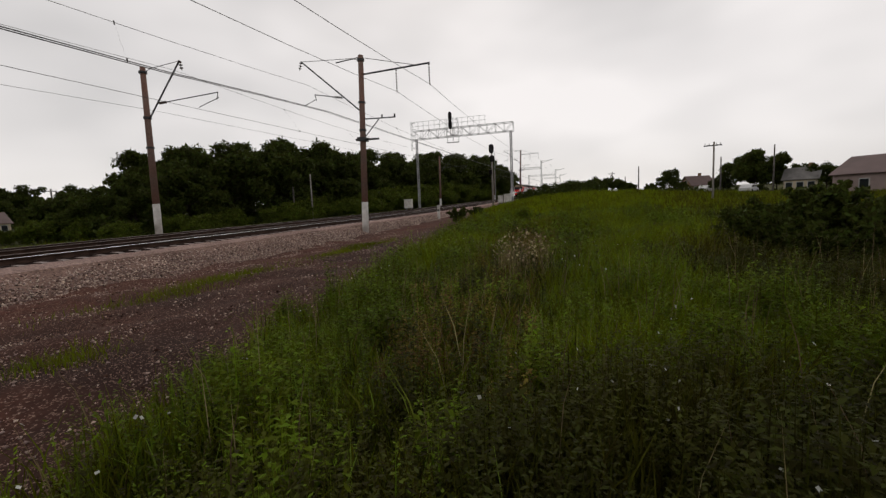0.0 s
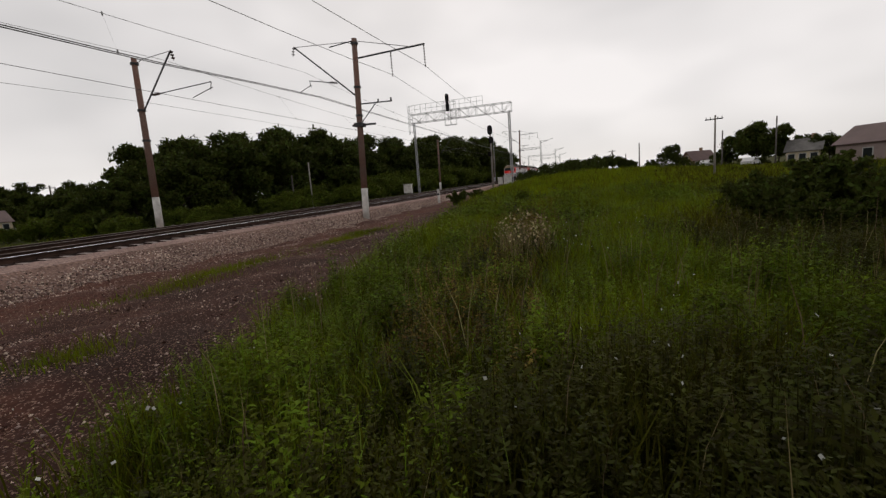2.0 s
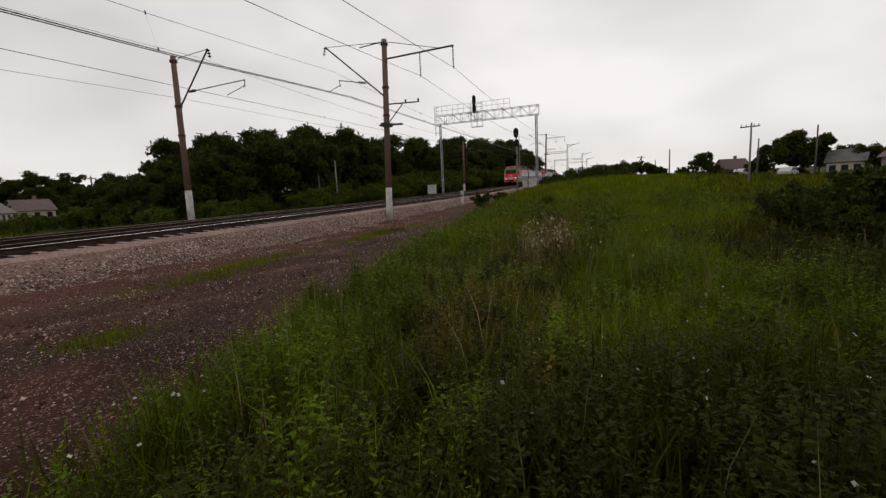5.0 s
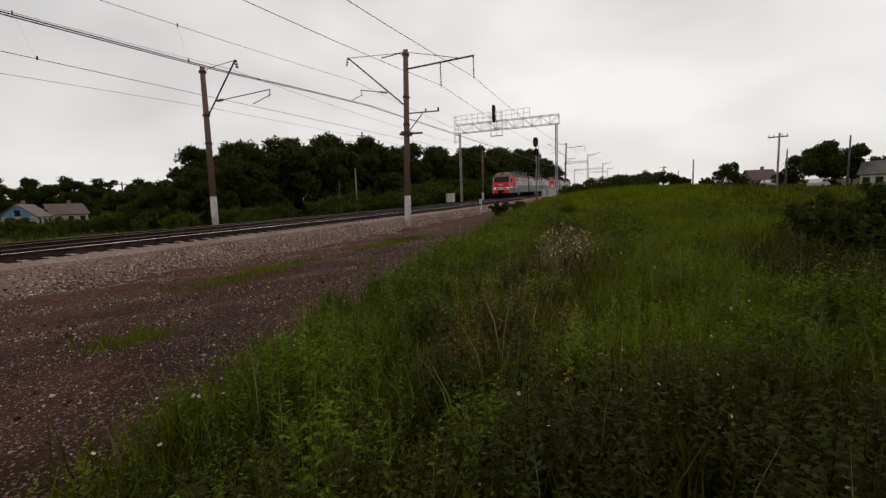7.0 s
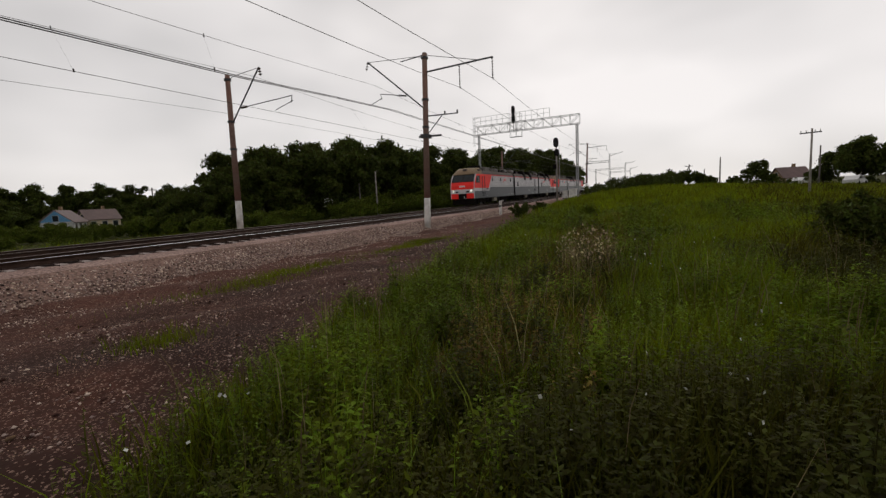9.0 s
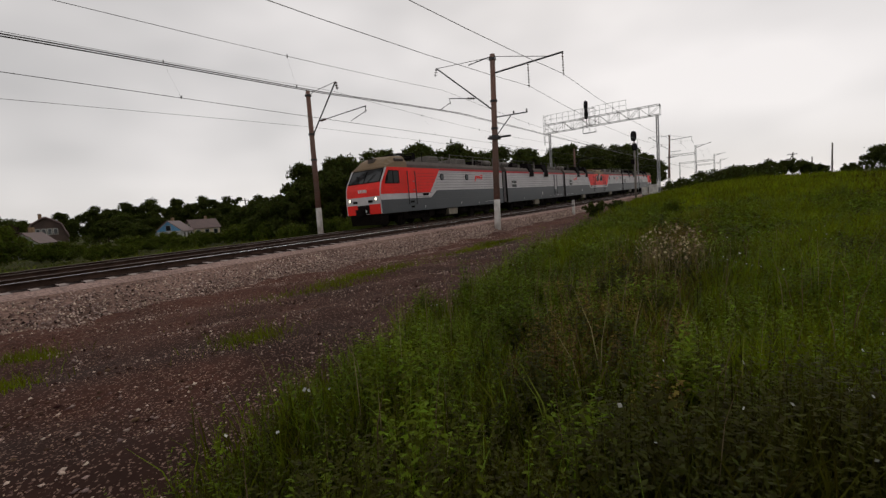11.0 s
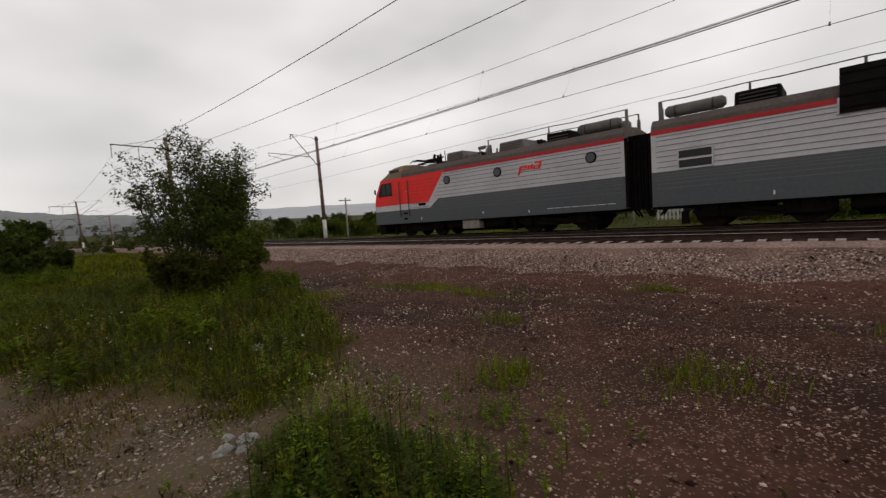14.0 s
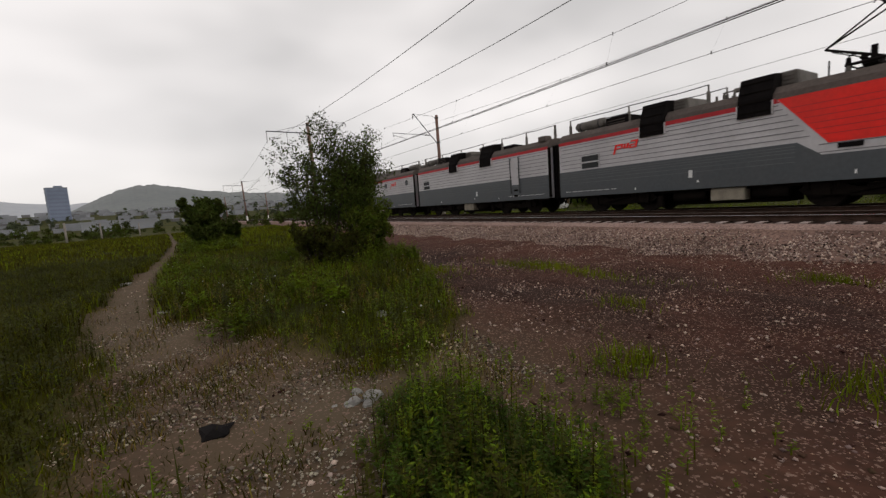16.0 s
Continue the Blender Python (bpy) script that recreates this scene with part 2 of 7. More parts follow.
def path_dist(x, y):
    """Distance from the trodden path that leads off towards the town."""
    py = [-200, -60, -36, -22, -13.5, -9.3, -6.8, -5.0, -3.5, -1.0, 3.0]
    px = [9.0, 2.3, 1.2, 1.2, 1.45, 1.3, 0.5, -0.15, -0.4, 0.1, 0.1]
    return np.abs(x - np.interp(y, py, px))


def path_half(y):
    return np.interp(y, [-60, -30, -18, -12, -9, -6, -3.5, -2.6, -1.9], [0.2, 0.26, 0.36, 0.55, 0.65, 1.0, 1.4, 0.95, 0.6])


def ground_z(x, y):
    x, y = np.asarray(x, dtype=float), np.asarray(y, dtype=float)
    z = grade(y) * 1.0
    z = z - 0.22 * smooth(-3, -11, x) * smooth(-60, -20, y)
    ridge = 1.5 * smooth(16, 68, y) * np.exp(-((x - 0.5) / np.where(x > 0.5, 19.0, 9.5)) ** 2) * (1 - smooth(160, 400, y))
    z = z + ridge
    z = z - 0.55 * smooth(5, 16, x) * smooth(6, 30, y) * (1 - smooth(30, 60, y))
    z = z - 0.45 * smooth(-23, -30, x) * (1 - smooth(60, 200, np.abs(y)))
    z = z - (2.6 * smooth(-45, -260, y)) * smooth(-14, -4, x)
    z = z + 0.05 * np.sin(x * 0.9 + 0.4 * y) * np.sin(y * 0.7) + 0.035 * np.sin(x * 2.3 - y * 1.7)
    far = np.hypot(x, y)
    z = z * (1 - smooth(900, 2600, far)) + 0.028 * np.clip(-y - 240, 0, 900) * (1 - smooth(1200, 2600, far))
    return z


def axis_lines(near_lo, near_hi, step):
    near = np.arange(near_lo, near_hi + step / 2, step)
    out = step * 1.22 ** np.arange(1, 60)
    run = np.cumsum(np.minimum(out, 400))
    run = run[run < 4200]
    return np.concatenate([(near_lo - run)[::-1], near, near_hi + run])


gx, gy = axis_lines(-16, 9, 0.25), axis_lines(-24, 34, 0.3)
GX, GY = np.meshgrid(gx, gy)
GZ = ground_z(GX, GY)
GZ = GZ - 0.5 * ((GX < -12.6) & (GX > -23.0))          # below the ballast bed
rough = np.array([noise.noise((float(a) * 1.3, float(b) * 1.3, 0.0)) for a, b in zip(GX.ravel(), GY.ravel())]).reshape(GX.shape)
GZ = GZ + 0.06 * rough * (np.hypot(GX, GY) < 60)


def greenness(x, y):
    """1 in the tall grass, 0 on cinders, gravel and the path."""
    w = 0.5 * np.sin(x * 5.1 + 1.7 * np.sin(y * 2.3)) * np.sin(y * 4.3 + x)
    g = smooth(-0.35, 0.35, x - verge_x(y) + 0.3 * w)
    g = np.where(x < -24.3, 1.0, g)
    return np.clip(np.minimum(g, smooth(0.55, 1.45, path_dist(x, y) / path_half(y) + 0.5 * w) + (y < -210) + smooth(-1.7, -1.2, y)), 0, 1)


green = greenness(GX, GY)
stony = np.maximum(np.exp(-((GX + 0.9) ** 2 + (GY + 3.6) ** 2) / 6.0), smooth(1.2, 0.6, path_dist(GX, GY) / path_half(GY)) * smooth(-4, -7, GY))
nx_, ny_ = len(gx), len(gy)
idx = np.arange(nx_ * ny_).reshape(ny_, nx_)
quads = np.stack([idx[:-1, :-1], idx[:-1, 1:], idx[1:, 1:], idx[1:, :-1]], -1).reshape(-1, 4)


def ground_material():
    m = mat("cinder_and_turf", (0.088, 0.035, 0.024), 0.97, vary=0.35, scale=0.45, fine=9, bump=0.7, tint=(0.058, 0.024, 0.017), spec=0.1)
    n, l = m.node_tree.nodes, m.node_tree.links
    b = n["Principled BSDF"]
    hsv = [q for q in n if q.type == "HUE_SAT"][0]
    tc = n.new("ShaderNodeTexCoord")
    at = n.new("ShaderNodeAttribute")
    at.attribute_name = "green"
    st = n.new("ShaderNodeAttribute")
    st.attribute_name = "stony"
    grit = n.new("ShaderNodeTexVoronoi")
    grit.inputs["Scale"].default_value = 60
    l.new(tc.outputs["Object"], grit.inputs["Vector"])
    gr = n.new("ShaderNodeValToRGB")
    gr.color_ramp.elements[0].position, gr.color_ramp.elements[1].position = 0.87, 0.94
    sep = n.new("ShaderNodeSeparateColor")
    l.new(grit.outputs["Color"], sep.inputs["Color"])
    l.new(sep.outputs["Red"], gr.inputs["Fac"])
    peb = n.new("ShaderNodeMixRGB")
    peb.inputs["Color2"].default_value = (0.22, 0.142, 0.112, 1)
    l.new(gr.outputs["Color"], peb.inputs["Fac"])
    # dark earth towards the verge; lens vignetting is painted in with it
    dp = n.new("ShaderNodeAttribute")
    dp.attribute_name = "earthy"
    earth = n.new("ShaderNodeMixRGB")
    earth.inputs["Color2"].default_value = (0.030, 0.0145, 0.011, 1)
    patch = n.new("ShaderNodeTexNoise")
    patch.inputs["Scale"].default_value, patch.inputs["Detail"].default_value = 0.5, 6
    l.new(tc.outputs["Object"], patch.inputs["Vector"])
    pr = n.new("ShaderNodeMapRange")
    pr.inputs["From Min"].default_value, pr.inputs["From Max"].default_value = 0.35, 0.6
    pr.inputs["To Min"].default_value = 0.3
    l.new(patch.outputs["Fac"], pr.inputs["Value"])
    pm = n.new("ShaderNodeMath")
    pm.operation = "MULTIPLY"
    l.new(pr.outputs["Result"], pm.inputs[0])
    l.new(dp.outputs["Fac"], pm.inputs[1])
    l.new(pm.outputs["Value"], earth.inputs["Fac"])
    l.new(hsv.outputs["Color"], earth.inputs["Color1"])
    sandy = n.new("ShaderNodeMixRGB")
    sandy.inputs["Color2"].default_value = (0.112, 0.084, 0.055, 1)
    l.new(st.outputs["Fac"], sandy.inputs["Fac"])
    l.new(earth.outputs["Color"], sandy.inputs["Color1"])
    l.new(sandy.outputs["Color"], peb.inputs["Color1"])
    turf = n.new("ShaderNodeTexNoise")
    turf.inputs["Scale"].default_value, turf.inputs["Detail"].default_value = 0.09, 6
    l.new(tc.outputs["Object"], turf.inputs["Vector"])
    tcol = n.new("ShaderNodeValToRGB")
    tcol.color_ramp.elements[0].position, tcol.color_ramp.elements[1].position = 0.35, 0.65
    tcol.color_ramp.elements[0].color = (0.026, 0.030, 0.004, 1)
    tcol.color_ramp.elements[1].color = (0.060, 0.060, 0.008, 1)
    l.new(turf.outputs["Fac"], tcol.inputs["Fac"])
    mx = n.new("ShaderNodeMixRGB")
    l.new(at.outputs["Fac"], mx.inputs["Fac"])
    l.new(peb.outputs["Color"], mx.inputs["Color1"])
    l.new(tcol.outputs["Color"], mx.inputs["Color2"])
    l.new(mx.outputs["Color"], b.inputs["Base Color"])
    return m


# The last attribute darkens the strip for dark earth and painted-in vignetting.
ground = new("ground", mesh_of("ground", np.stack([GX, GY, GZ], -1).reshape(-1, 3), [quads], ground_material(),
                               {"green": green.ravel(), "stony": np.clip(stony, 0, 1).ravel(),
                                "earthy": (smooth(-10.8, -7.5, GX) * (1 - np.clip(stony, 0, 1))).ravel()}))
ground.data.polygons.foreach_set("use_smooth", [True] * len(ground.data.polygons))
tagged(ground, "reddish cinder strip and rough green grassland", "ground", kind="structure")


# ---------------------------------------------------------------- the line
def ballast_bed():
    ys = np.concatenate([np.arange(-300, -60, 6.0), np.arange(-60, 80, 1.0), np.arange(80, 420, 6.0)])
    prof = [(-12.0, -0.98), (-12.75, -0.72), (-13.65, -0.30), (-14.1, -0.24), (-14.68, -0.225), (-17.1, -0.30), (-18.0, -0.34), (-18.8, -0.30),
            (-21.3, -0.30), (-21.9, -0.32), (-22.6, -0.62), (-23.6, -1.05)]
    V = []
    for y in ys:
        for i, (x, z) in enumerate(prof):
            w = 0.12 if i in (0, 11) else 0.05
            V.append((x + w * noise.noise((y * 0.7, i * 3.1, 0)) * 2, y, float(rail_z(y)) + z + 0.03 * noise.noise((y * 1.3, i * 1.7, 5))))
    k = len(prof)
    i = np.arange(len(ys) - 1)[:, None] * k + np.arange(k - 1)[None]
    return np.array(V), np.stack([i, i + k, i + k + 1, i + 1], -1).reshape(-1, 4)


bv, bf = ballast_bed()
ballast_mesh = mesh_of("ballast_bed", bv, [bf], M_BALLAST)
ballast_mesh.materials.append(M_STAIN)
ballast_mesh.materials.append(M_BALLAST_LOW)
ballast_mesh.polygons.foreach_set("material_index", np.tile([2, 2, 0, 0, 1, 1, 1, 1, 1, 2, 2], len(bf) // 11).astype(np.int32))
ballast = tagged(new("ballast_bed", ballast_mesh), "pinkish grey crushed stone bed under two tracks", "ballast", kind="structure")


def rail_line(x):
    """One running rail: foot, web and head swept along the line."""
    ys = np.concatenate([np.arange(-300, -60, 8.0), np.arange(-60, 90, 3.0), np.arange(90, 420, 8.0)])
    sec = [(-0.075, -0.18), (-0.075, -0.165), (-0.012, -0.14), (-0.012, -0.045), (-0.037, -0.035), (-0.037, -0.008), (-0.028, 0.0),
           (0.028, 0.0), (0.037, -0.008), (0.037, -0.035), (0.012, -0.045), (0.012, -0.14), (0.075, -0.165), (0.075, -0.18)]
    k = len(sec)
    V = np.array([(x + a, y, float(rail_z(y)) + b) for y in ys for a, b in sec])
    i = np.arange(len(ys) - 1)[:, None] * k
    j = np.arange(k)[None]
    F = np.stack([i + j, i + k + j, i + k + (j + 1) % k, i + (j + 1) % k], -1)
    ob = new("rail", mesh_of("rail", V, [F.reshape(-1, 4)], M_RAIL_SIDE))
    ob.data.materials.append(M_RAIL_TOP if x > -15.5 else M_RAIL_DULL)
    top = np.zeros((len(ys) - 1, k), dtype=np.int32)
    top[:, 5:8] = 1
    ob.data.polygons.foreach_set("material_index", top.ravel())
    return ob


tracks = []
for cx, lab in ((X_NEAR, "empty railway track with shining rails on concrete sleepers"), (X_FAR, "railway track under the train, on concrete sleepers")):
    tr = thing("railway_track", lab, "railway track", group="parallel tracks", kind="structure")
    for s in (-1, 1):
        rail_line(cx + s * (GAUGE / 2 + 0.036)).parent = tr
    tracks.append((tr, cx))


def sleeper_mesh():
    bm = bmesh.new()
    prism(bm, [(-1.35, -0.38), (-1.35, -0.20), (-0.95, -0.185), (-0.55, -0.215), (0.55, -0.215), (0.95, -0.185), (1.35, -0.20), (1.35, -0.38)], 1, -0.125, 0.125)
    for v in bm.verts:
        if v.co.z > -0.3:
            v.co.y *= 0.8
    for s in (-1, 1):
        for d in (-0.14, 0.14):
            box(bm, (s * (GAUGE / 2 + 0.036) + d, 0, -0.165), (0.1, 0.12, 0.05))
    me = bpy.data.meshes.new("sleeper")
    bmesh.ops.recalc_face_normals(bm, faces=bm.faces)
    bm.to_mesh(me)
    bm.free()
    me.materials.append(M_SLEEPER)
    me.materials.append(M_STAIN)
    for p in me.polygons:
        p.material_index = int(abs(p.center.x) < 1.1)
    return me


SLEEPER = sleeper_mesh()
rs = random.Random(4)
rest = {0: [], 1: []}
for ti_, (tr, cx) in enumerate(tracks):
    for k in range(-170, 240):
        y = k * 0.545
        if -62 <= y <= 70 and (ti_ == 0 or -62 <= y <= 50):
            o = new("sleeper", SLEEPER)
            o.parent = tr
            o.matrix_basis = pose(cx + rs.uniform(-0.03, 0.03), y + rs.uniform(-0.02, 0.02), float(rail_z(y)) + rs.uniform(-0.012, 0.012), 0, 0, rs.uniform(-0.6, 0.6))
        else:
            rest[ti_].append(y)
for ti_, (tr, cx) in enumerate(tracks):
    sv = np.array([v.co[:] for v in SLEEPER.vertices])
    sf = np.array([list(p.vertices) for p in SLEEPER.polygons if len(p.vertices) == 4])
    V = np.concatenate([sv * 1.0 + (cx, y, float(rail_z(y))) for y in rest[ti_]])
    F = np.concatenate([sf + len(sv) * i for i in range(len(rest[ti_]))])
    o = new("distant_sleepers", mesh_of("distant_sleepers", V, [F], M_SLEEPER))
    o.parent = tr
    o["kind"] = "stuff"


# ---------------------------------------------------------------- masts, wires and signals
def insulator(bm, a, b, n=4, r=0.07):
    a, b = Vector(a), Vector(b)
    rod(bm, a, b, 0.018, seg=5)
    for i in range(n):
        c = a.lerp(b, (i + 0.7) / (n + 0.4))
        d = (b - a).normalized()
        rod(bm, c - d * 0.025, c + d * 0.025, r, r * 0.45, seg=8)


def mast_body(th, h, r0=0.2, r1=0.145, white=1.45):
    bm = bmesh.new()
    rod(bm, (0, 0, white), (0, 0, h), r0 * 0.985, r1, seg=14)
    part("pole", bm, M_RUSTY_MAST, th, "brown stained concrete pole", True)
    bm = bmesh.new()
    rod(bm, (0, 0, -0.6), (0, 0, white), r0 * 1.02, r0 * 0.985, seg=14)
    part("painted_base", bm, M_WHITEWASH, th, "whitewashed base", True)
    for z in (h - 0.35, h - 2.9, h - 4.6):
        bm = bmesh.new()
        rod(bm, (0, 0, z), (0, 0, z + 0.12), r0 * 1.08, seg=12)
        part("clamp", bm, M_DARK_STEEL, th)


def bracket(th, h, s, foot, tip, steady, hook=-1.15):
    """An inclined bracket with its tie rod, insulators and steady arm; s is the side (+1 or -1) on which the track lies; hook is the reach of the registration arm."""
    bm = bmesh.new()
    rod(bm, (0.16 * s, 0, foot), (tip[0] * s, 0, tip[1]), 0.045, seg=6)
    rod(bm, (0.1 * s, 0, h - 0.3), (0.62 * s, 0, h - 0.12), 0.02, seg=5)
    part("bracket", bm, M_DARK_STEEL, th)
    bm = bmesh.new()
    rod(bm, (0.6 * s, 0, h - 0.13), (tip[0] * s, 0, tip[1] - 0.02), 0.018, seg=5)
    part("tie_rod", bm, M_DARK_STEEL, th)
    bm = bmesh.new()
    insulator(bm, (tip[0] * s, 0, tip[1]), ((tip[0] + 0.12) * s, 0, tip[1] - 0.55), 3, 0.11)
    part("insulator", bm, M_GLAZE, th)
    k = (steady[1] - foot) / max(0.01, tip[1] - foot)
    x0 = 0.16 + (tip[0] - 0.16) * min(max(k, 0.12), 0.5)
    bm = bmesh.new()
    rod(bm, (x0 * s, 0, steady[1] - 0.1), (steady[0] * s, 0, steady[2]), 0.028, seg=6)
    rod(bm, (steady[0] * s, 0, steady[2]), ((steady[0] - 0.1) * s, 0.0, steady[2] - 0.4), 0.022, seg=5)
    rod(bm, ((steady[0] - 0.05) * s, 0.1, steady[2] - 0.25), ((steady[0] + hook) * s, 0.15, steady[2] - 0.62), 0.022, seg=5)
    part("steady_arm", bm, M_DARK_STEEL, th)
    bm = bmesh.new()
    a = Vector((x0 * s, 0, steady[1] - 0.1))
    d = (Vector((steady[0] * s, 0, steady[2])) - a).normalized()
    insulator(bm, a + d * 0.05, a + d * 0.65, 4, 0.085)
    part("insulator", bm, M_GLAZE, th)


def far_mast(y, z, h=9.5, x=-23.6):
    th = thing("catenary_mast", "brown concrete catenary mast with whitewashed foot and slanted bracket", "mast", pose(x, y, z, 0, 0.9, 0), "catenary masts")
    mast_body(th, h)
    bracket(th, h, 1, h - 2.9, (2.75, h + 0.05), (5.2, h - 2.0, h - 1.9), -1.5)
    return th


def near_mast(y, z, h=10.8, x=-12.78, arm=True):
    th = thing("catenary_mast", "tall brown concrete catenary mast with whitewashed foot and feeder crossarm", "mast", pose(x, y, z, 0, 2.0, 0), "catenary masts")
    mast_body(th, h, 0.21, 0.16, 1.75)
    bracket(th, h, -1, h - 3.3, (4.3, h + 0.05), (3.35, h - 2.35, h - 2.1), 0.95)
    if arm:
        bm = bmesh.new()
        rod(bm, (0.1, 0, h - 1.15), (4.5, 0, h - 0.88), 0.055, seg=6)
        rod(bm, (0.1, 0, h - 0.15), (3.5, 0, h - 0.9), 0.02, seg=5)
        rod(bm, (-1.75, 0, h - 0.28), (0, 0, h - 0.1), 0.035, seg=6)
        part("crossarm", bm, M_DARK_STEEL, th)
        for ax, ln in ((2.35, 1.45), (4.45, 1.3)):
            bm = bmesh.new()
            zt = h - 1.15 + 0.27 * (ax - 0.1) / 4.4
            insulator(bm, (ax, 0, zt), (ax + 0.05, 0, zt - ln), 8, 0.065)
            part("insulator_string", bm, M_GLAZE, th)
        bm = bmesh.new()
        rod(bm, (0.1, 0, h - 3.85), (2.25, 0, h - 3.85), 0.04, seg=6)
        rod(bm, (0.12, 0, h - 5.0), (1.15, 0, h - 3.9), 0.035, seg=6)
        rod(bm, (-0.5, 0, h - 5.1), (1.1, 0, h - 5.1), 0.065, seg=6)
        for ax in (1.35, 2.2):
            rod(bm, (ax, 0, h - 3.85), (ax, 0, h - 3.65), 0.05, seg=6)
        box(bm, (0, 0, h - 5.1), (0.55, 0.55, 0.24))
        part("lower_bracket", bm, M_DARK_STEEL, th)
    return th


FAR_MASTS = [(19.13, 1.05, 9.25), (-39.4, 0.62, 10.0), (76.4, None, 9.25), (136, None, 9.25), (-98, None, 9.25), (-160, None, 9.25)]
NEAR_MASTS = [(24.67, 0.38, 10.78), (-49.2, 0.3, 10.95), (112, 3.4, 11.6), (-122, None, 10.8), (-190, None, 10.1)]
for y, z, h in FAR_MASTS:
    far_mast(y, float(rail_z(y)) - 0.3 if z is None else z, h)
for y, z, h in NEAR_MASTS:
    near_mast(y, float(rail_z(y)) - 0.4 if z is None else z, h)


def lattice_portal(y, xl, xr, z_beam, z_top):
    """Far up the line: two lattice masts joined by a rigid beam over both tracks, the nearer one taller with a feeder arm."""
    th = thing("catenary_portal", "grey lattice catenary portal far up the line", "mast", group="catenary portals")
    for x, zt in ((xl, z_beam + 0.6), (xr, z_top)):
        zf = float(rail_z(y)) - 0.8
        bm = bmesh.new()
        for dx in (-0.28, 0.28):
            rod(bm, (x + dx, y, zf), (x + dx * 0.6, y, zt), 0.09, seg=5)
        n = int((zt - zf) / 0.9)
        for i in range(n):
            a, b = zf + i * (zt - zf) / n, zf + (i + 1) * (zt - zf) / n
            q = 0.28 if i % 2 else -0.28
            rod(bm, (x + q, y, a), (x - q * 0.8, y, b), 0.05, seg=4)
        part("lattice_mast", bm, M_GANTRY, th)
    bm = bmesh.new()
    for zz in (z_beam - 0.35, z_beam + 0.35):
        rod(bm, (xl, y, zz), (xr, y, zz), 0.08, seg=5)
    n = 9
    for i in range(n):
        x = xl + (xr - xl) * i / n
        rod(bm, (x, y, z_beam - 0.35 if i % 2 else z_beam + 0.35), (x + (xr - xl) / n, y, z_beam + 0.35 if i % 2 else z_beam - 0.35), 0.05, seg=4)
    part("beam", bm, M_GANTRY, th)
    bm = bmesh.new()
    rod(bm, (xr, y, z_top - 1.0), (xr + 4.8, y, z_top + 0.3), 0.08, seg=5)
    rod(bm, (xr, y, z_top - 0.1), (xr + 2.8, y, z_top - 0.2), 0.05, seg=4)
    part("feeder_arm", bm, M_DARK_STEEL, th)


lattice_portal(180, -20.2, -11.7, 15.3, 18.2)
lattice_portal(250, -23.3, -8.4, 16.3, 19.2)
lattice_portal(330, -21.0, -7.9, 18.6, 20.9)


def wire(name, label, pts, r, group="overhead wires"):
    """A sagging wire through its supports: (x, y, z) with the sag after each."""
    cu = bpy.data.curves.new(name, "CURVE")
    cu.dimensions, cu.bevel_depth, cu.bevel_resolution = "3D", r, 1
    sp = cu.splines.new("POLY")
    P = []
    for (a, sag), (b, _) in zip(pts[:-1], pts[1:]):
        a, b = Vector(a), Vector(b)
        for i in range(14):
            u = i / 14
            q = a.lerp(b, u)
            q.z -= 4 * sag * u * (1 - u)
            P.append(q)
    P.append(Vector(pts[-1][0]))
    sp.points.add(len(P) - 1)
    for q, c in zip(sp.points, P):
        q.co = (*c, 1)
    cu.materials.append(M_WIRE)
    return tagged(new(name, cu), label, "wire", group, kind="stuff")


fm = sorted([q[0] for q in FAR_MASTS] + [196])
nm = sorted([q[0] for q in NEAR_MASTS] + [180, 250])


def along(ys, x, dz, sag, zig=0.0):
    return [((x + zig * (-1) ** i, y, float(rail_z(y)) + dz), sag) for i, y in enumerate(ys)]


def strung(x, knots, step=6.0):
    """Supports along the line with the wire's own height at each: (distance, height over the plain), eased between."""
    ys = np.arange(knots[0][0], knots[-1][0] + 0.1, step)
    zs = np.interp(ys, [k[0] for k in knots], [k[1] for k in knots])
    return [((x, float(y), float(z)), 0.0) for y, z in zip(ys, zs)]


def climb(y, dz):
    return float(rail_z(y)) + dz


NEAR_CONTACT = [(-190, climb(-190, 6.4)), (-122, climb(-122, 6.4)), (-47, 6.75), (-20, 6.85), (0, 7.08), (14, 7.65), (25, 8.4), (70, climb(70, 7.3)), (112, climb(112, 7.2)), (180, climb(180, 7.2)), (250, climb(250, 7.2))]
FAR_CONTACT = [(-160, climb(-160, 6.5)), (-98, climb(-98, 6.5)), (-39, 6.9), (0, 7.3), (19, 7.65), (76, climb(76, 6.9)), (136, climb(136, 6.9)), (196, climb(196, 6.9))]
wire("contact_wire", "thick dark contact wire over the near track", strung(X_NEAR, NEAR_CONTACT), 0.019)
wire("contact_wire", "thick dark contact wire over the near track", strung(X_NEAR - 0.25, [(y, z + 0.02) for y, z in NEAR_CONTACT]), 0.019)
wire("contact_wire", "thin dark contact wire over the far track", strung(X_FAR, FAR_CONTACT), 0.012)
FEEDER = {24.67: 8.72, -49.2: 9.0, 112: 13.0, 180: 16.2, 250: 17.4}
NEAR_MESSENGER = [((-16.3, y, climb(y, 8.9) if y > 0 else climb(y, 9.0)), 1.25) for y in nm]
FAR_MESSENGER = [((-21.2, y, climb(y, 9.0)), 0.75) for y in fm]
wire("messenger_wire", "thin dark messenger wire over the near track", NEAR_MESSENGER, 0.009)
wire("messenger_wire", "thin dark messenger wire over the far track", FAR_MESSENGER, 0.009)
